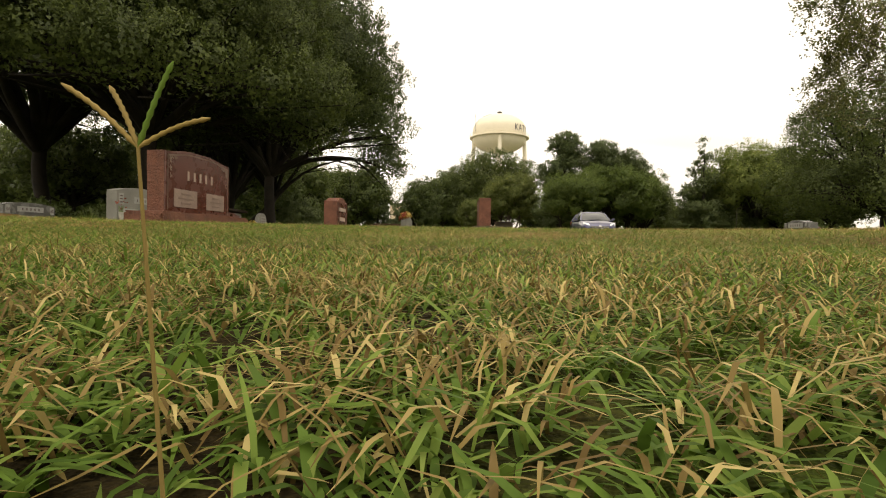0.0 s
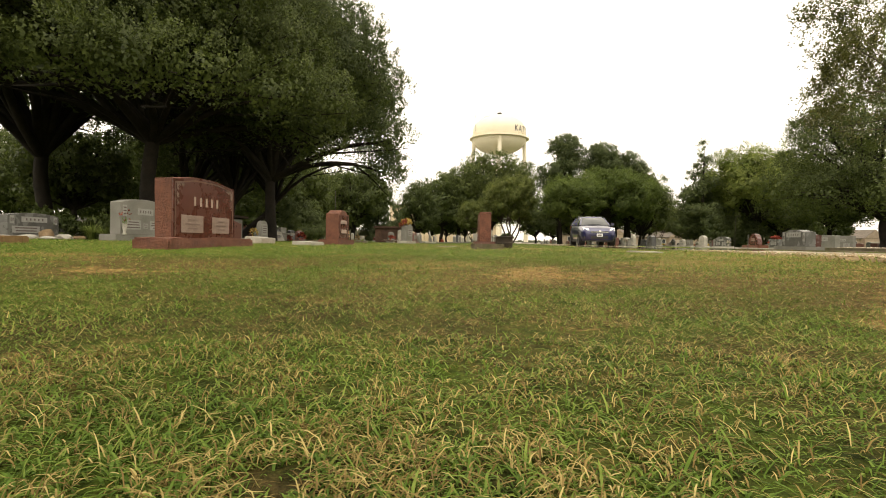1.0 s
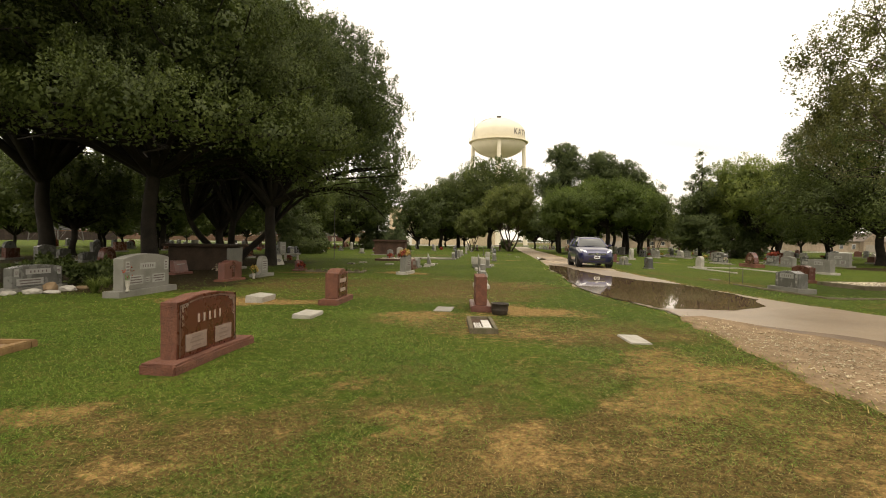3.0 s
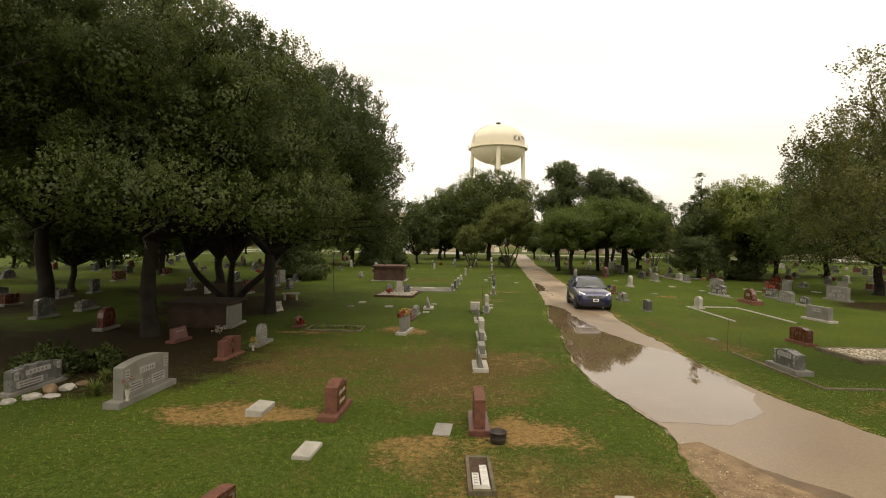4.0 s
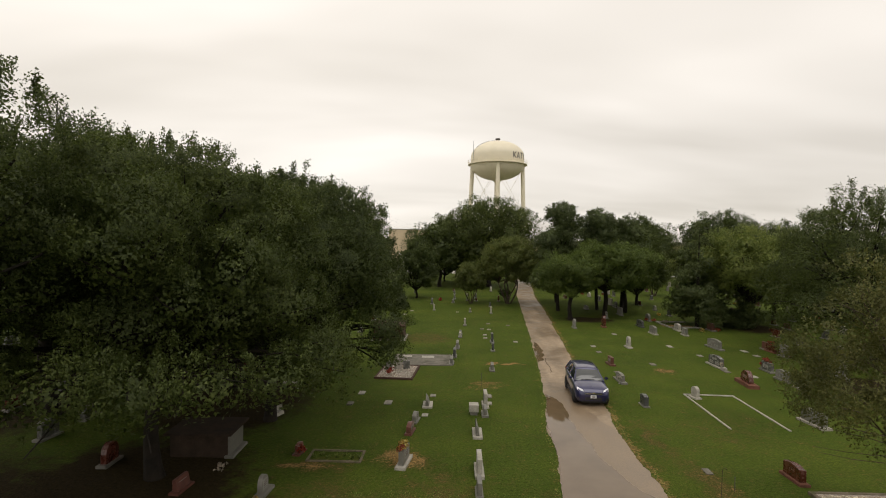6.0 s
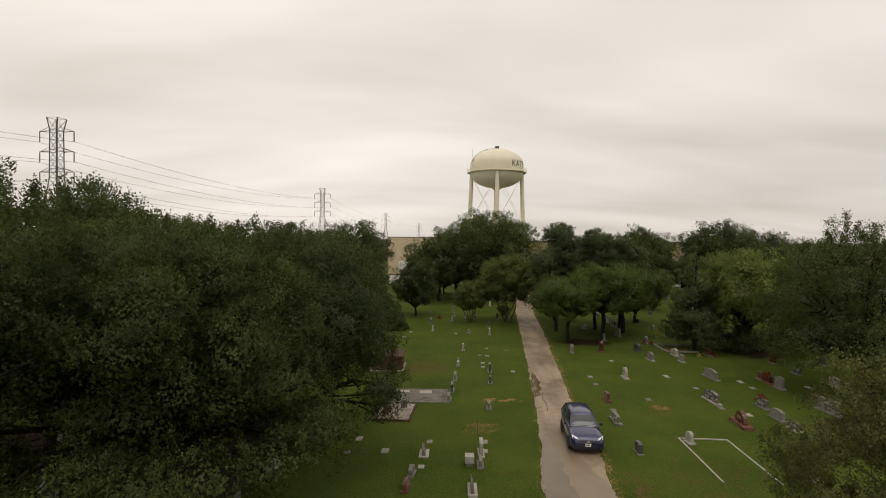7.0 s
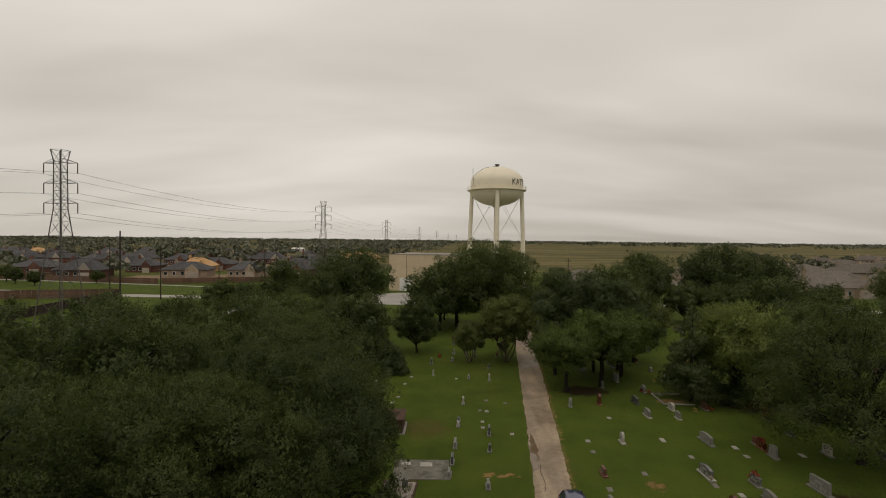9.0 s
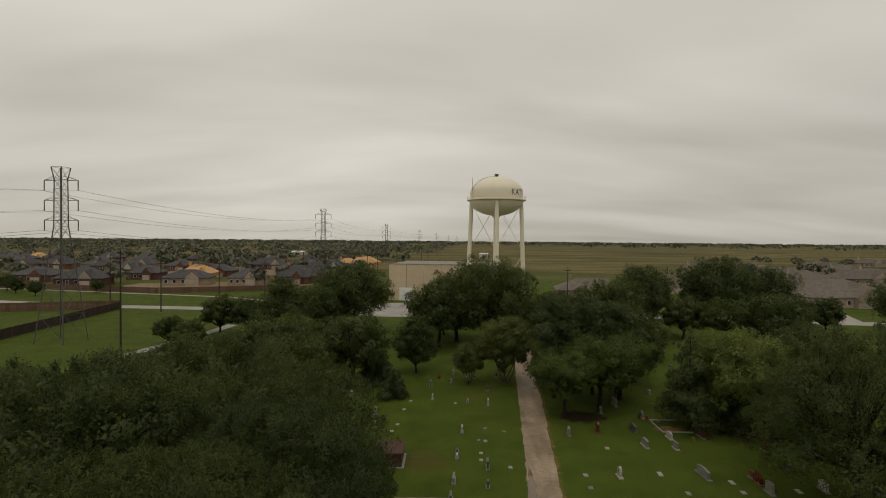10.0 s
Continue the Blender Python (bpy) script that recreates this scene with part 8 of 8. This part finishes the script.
# ---------------------------------------------------------------- warehouse
def warehouse():
    ob = thing("warehouse", pose(-21.3, 166.0, 0, 0, 0, -7), "beige concrete-panel warehouse with a flat roof", "building")
    for k in range(6):
        part("wall_panel", box_bm(5.6, 0.3, 11.6, (2.85 + 5.7 * k, 0, 0), 0.04, 1), BEIGE_PANEL, ob)
    for k in range(5):
        part("wall_panel", box_bm(0.3, 5.9, 11.6, (0.0, 3.2 + 6 * k, 0), 0.04, 1), BEIGE_PANEL, ob)
    part("wall_panel", box_bm(0.3, 30, 11.6, (34.3, 15.2, 0)), BEIGE_PANEL, ob)
    part("wall_panel", box_bm(34, 0.3, 11.6, (17.2, 30.3, 0)), BEIGE_PANEL, ob)
    part("roof", box_bm(34.0, 30.0, 0.3, (17.15, 15.2, 11.2)), CONCRETE, ob, "pale flat roof")
    part("coping", box_bm(34.6, 0.5, 0.25, (17.15, 0, 11.6)), CONCRETE, ob)
    part("dock_door", box_bm(4.0, 0.2, 4.2, (5.5, -0.2, 0)), WHITE_TRIM, ob, "white roller door")
    part("doorway", box_bm(1.1, 0.2, 2.2, (9.5, -0.2, 0)), WINDOW_DARK, ob)


warehouse()


# ---------------------------------------------------------------- houses
def house(x, y, w, d, h, yaw, wall, roof, label, rise=3.2, gable=False):
    ob = thing("house", pose(x, y, 0, 0, 0, yaw), label, "house", "houses of the estate")
    part("wall", box_bm(w, d, h, (0, 0, 0)), wall, ob)
    o = 0.6
    ridge = max(0.5, w / 2 - (0.2 if gable else d / 2))
    verts = [(-w / 2 - o, -d / 2 - o, h), (w / 2 + o, -d / 2 - o, h), (w / 2 + o, d / 2 + o, h), (-w / 2 - o, d / 2 + o, h), (-ridge, 0, h + rise), (ridge, 0, h + rise),
             (-w / 2 - o, -d / 2 - o, h - 0.25), (w / 2 + o, -d / 2 - o, h - 0.25), (w / 2 + o, d / 2 + o, h - 0.25), (-w / 2 - o, d / 2 + o, h - 0.25)]
    faces = [(0, 1, 5, 4), (1, 2, 5), (2, 3, 4, 5), (3, 0, 4), (6, 7, 1, 0), (7, 8, 2, 1), (8, 9, 3, 2), (9, 6, 0, 3), (9, 8, 7, 6)]
    mesh_ob("roof", verts, faces, roof, ob)
    # a front gable
    gw = w * 0.3
    gv = [(-gw / 2 + w * 0.2, -d / 2 - 1.6, h), (gw / 2 + w * 0.2, -d / 2 - 1.6, h), (w * 0.2, -d / 2 - 1.6, h + rise * 0.75), (-gw / 2 + w * 0.2, 0, h), (gw / 2 + w * 0.2, 0, h), (w * 0.2, 0, h + rise * 0.75)]
    mesh_ob("gable_roof", gv, [(0, 1, 2), (0, 2, 5, 3), (1, 4, 5, 2), (0, 3, 4, 1)], roof, ob)
    mesh_ob("gable", [(p[0], p[1] - 0.02, p[2]) for p in gv[:3]], [(0, 1, 2)], TAN_TRIM if rise > 4.0 else wall, ob)
    part("porch", box_bm(gw * 0.95, 1.5, h - 0.05, (w * 0.2, -d / 2 - 0.75, 0)), wall, ob)
    for k, u in enumerate((-0.38, -0.2, -0.02)):
        win = part("window", box_bm(1.3, 0.08, 1.5, (u * w, -d / 2 - 0.03, 0.9)), WHITE_TRIM, ob)
        part("pane", box_bm(1.1, 0.06, 1.3, (u * w, -d / 2 - 0.06, 1.0)), WINDOW_DARK, win)
    part("garage_door", box_bm(gw * 0.75, 0.08, 2.2, (w * 0.2, -d / 2 - 1.53, 0)), TAN_TRIM, ob)
    part("chimney", box_bm(0.9, 0.9, rise + 1.0, (-w * 0.3, d * 0.15, h)), wall, ob)


HOUSE_WALLS = [(BRICK_RED, "red brick"), (BRICK_TAN, "tan brick"), (BRICK_TAN, "tan brick"), (BRICK_RED, "red brick")]
rng = random.Random(23)
fixed = [(-150, 205, 17, 12, 3.2, BRICK_RED, ROOF_GREY), (-112, 214, 18, 12, 3.2, BRICK_TAN, ROOF_GREY), (-88, 218, 14, 11, 3.2, BRICK_TAN, ROOF_GREY), (-182, 222, 18, 13, 3.2, BRICK_RED, ROOF_GREY), (-70, 226, 15, 11, 3.2, BRICK_RED, ROOF_GREY),
         (47, 178, 24, 14, 3.3, BRICK_TAN, ROOF_BROWN), (80, 205, 22, 14, 3.2, BRICK_TAN, ROOF_BROWN), (135, 190, 26, 15, 3.3, BRICK_TAN, ROOF_BROWN), (168, 180, 24, 15, 3.3, BRICK_TAN, ROOF_BROWN), (112, 218, 22, 14, 3.2, BRICK_TAN, ROOF_BROWN),
         (150, 225, 22, 14, 3.2, BRICK_TAN, ROOF_BROWN), (195, 215, 22, 14, 3.2, BRICK_TAN, ROOF_BROWN)]
fixed += [(x, y, 24, 15, 3.3, BRICK_TAN, ROOF_BROWN) for x, y in ((118, 166), (205, 186), (176, 204), (228, 236), (190, 250), (150, 254), (236, 205), (118, 246), (262, 238), (215, 268), (172, 278), (140, 282))]
for x, y, w, d, h, wall, roof in fixed:
    words = "red brick" if wall is BRICK_RED else "tan brick"
    house(x, y, w, d, h, rng.uniform(-12, 12), wall, roof, f"{words} one-storey house with a {'grey' if roof is ROOF_GREY else 'brown'} shingle roof", rng.uniform(3.0, 4.2))
for k in range(80):
    left = k < 48
    x = rng.uniform(-360, -62) if left else rng.uniform(150, 480)
    y = rng.uniform(240, 430) if left else rng.uniform(230, 460)
    wall, word = rng.choice(HOUSE_WALLS) if left else (BRICK_TAN, "tan brick")
    if left and k % 9 == 4:
        house(x, y, 15, 11, 3.0, rng.uniform(-20, 20), RAW_WOOD, RAW_WOOD, "half-built house in raw orange sheathing", 4.0)
    else:
        house(x, y, rng.uniform(13, 20), rng.uniform(10, 14), 3.2, rng.uniform(-20, 20), wall, ROOF_GREY if left else ROOF_BROWN, f"distant {word} house with a {'grey' if left else 'brown'} shingle roof", rng.uniform(2.8, 4.4))


def farm_shed(x, y, w, d, h, label):
    ob = thing("metal_shed", pose(x, y, 0, 0, 0, rng.uniform(-10, 10)), label, "shed")
    part("wall", box_bm(w, d, h), PLASTIC_WHITE, ob)
    verts = [(-w / 2 - 0.3, -d / 2 - 0.3, h), (w / 2 + 0.3, -d / 2 - 0.3, h), (w / 2 + 0.3, d / 2 + 0.3, h), (-w / 2 - 0.3, d / 2 + 0.3, h), (-w / 2 - 0.3, 0, h + w * 0.1), (w / 2 + 0.3, 0, h + w * 0.1)]
    mesh_ob("roof", verts, [(0, 1, 5, 4), (2, 3, 4, 5), (1, 2, 5), (3, 0, 4), (3, 2, 1, 0)], WHITE_TRIM, ob)
    part("doorway", box_bm(w * 0.3, 0.1, h * 0.7, (0, -d / 2 - 0.05, 0)), BLACK_PLASTIC, ob)


farm_shed(30, 560, 9, 8, 5, "white metal shed standing in the field")
farm_shed(-195, 640, 16, 12, 3, "long white metal barn among houses")
strip("road_4", [((-420, 196), (-420, 199)), ((-160, 186), (-160, 188.5)), ((-75, 168), (-75, 170)), ((-60, 160), (-60, 162))], 0.03, STREET, "pale concrete walk beside the detention pond", "path", 2)

wavy_sheet("bare_ground", [(-128, 196), (-64, 203), (-60, 226), (-96, 232), (-134, 214)], 0.05, GRAVEL, "bare brown earth beside the street", "ground", 4.0, 0.05, 12)
wavy_sheet("building_ground", [(-170, 252), (-100, 250), (-92, 300), (-108, 372), (-175, 362)], 0.06, GRAVEL, "bare tan building ground between the houses", "ground", 5.0, 0.03, 6)


grass_stuff()
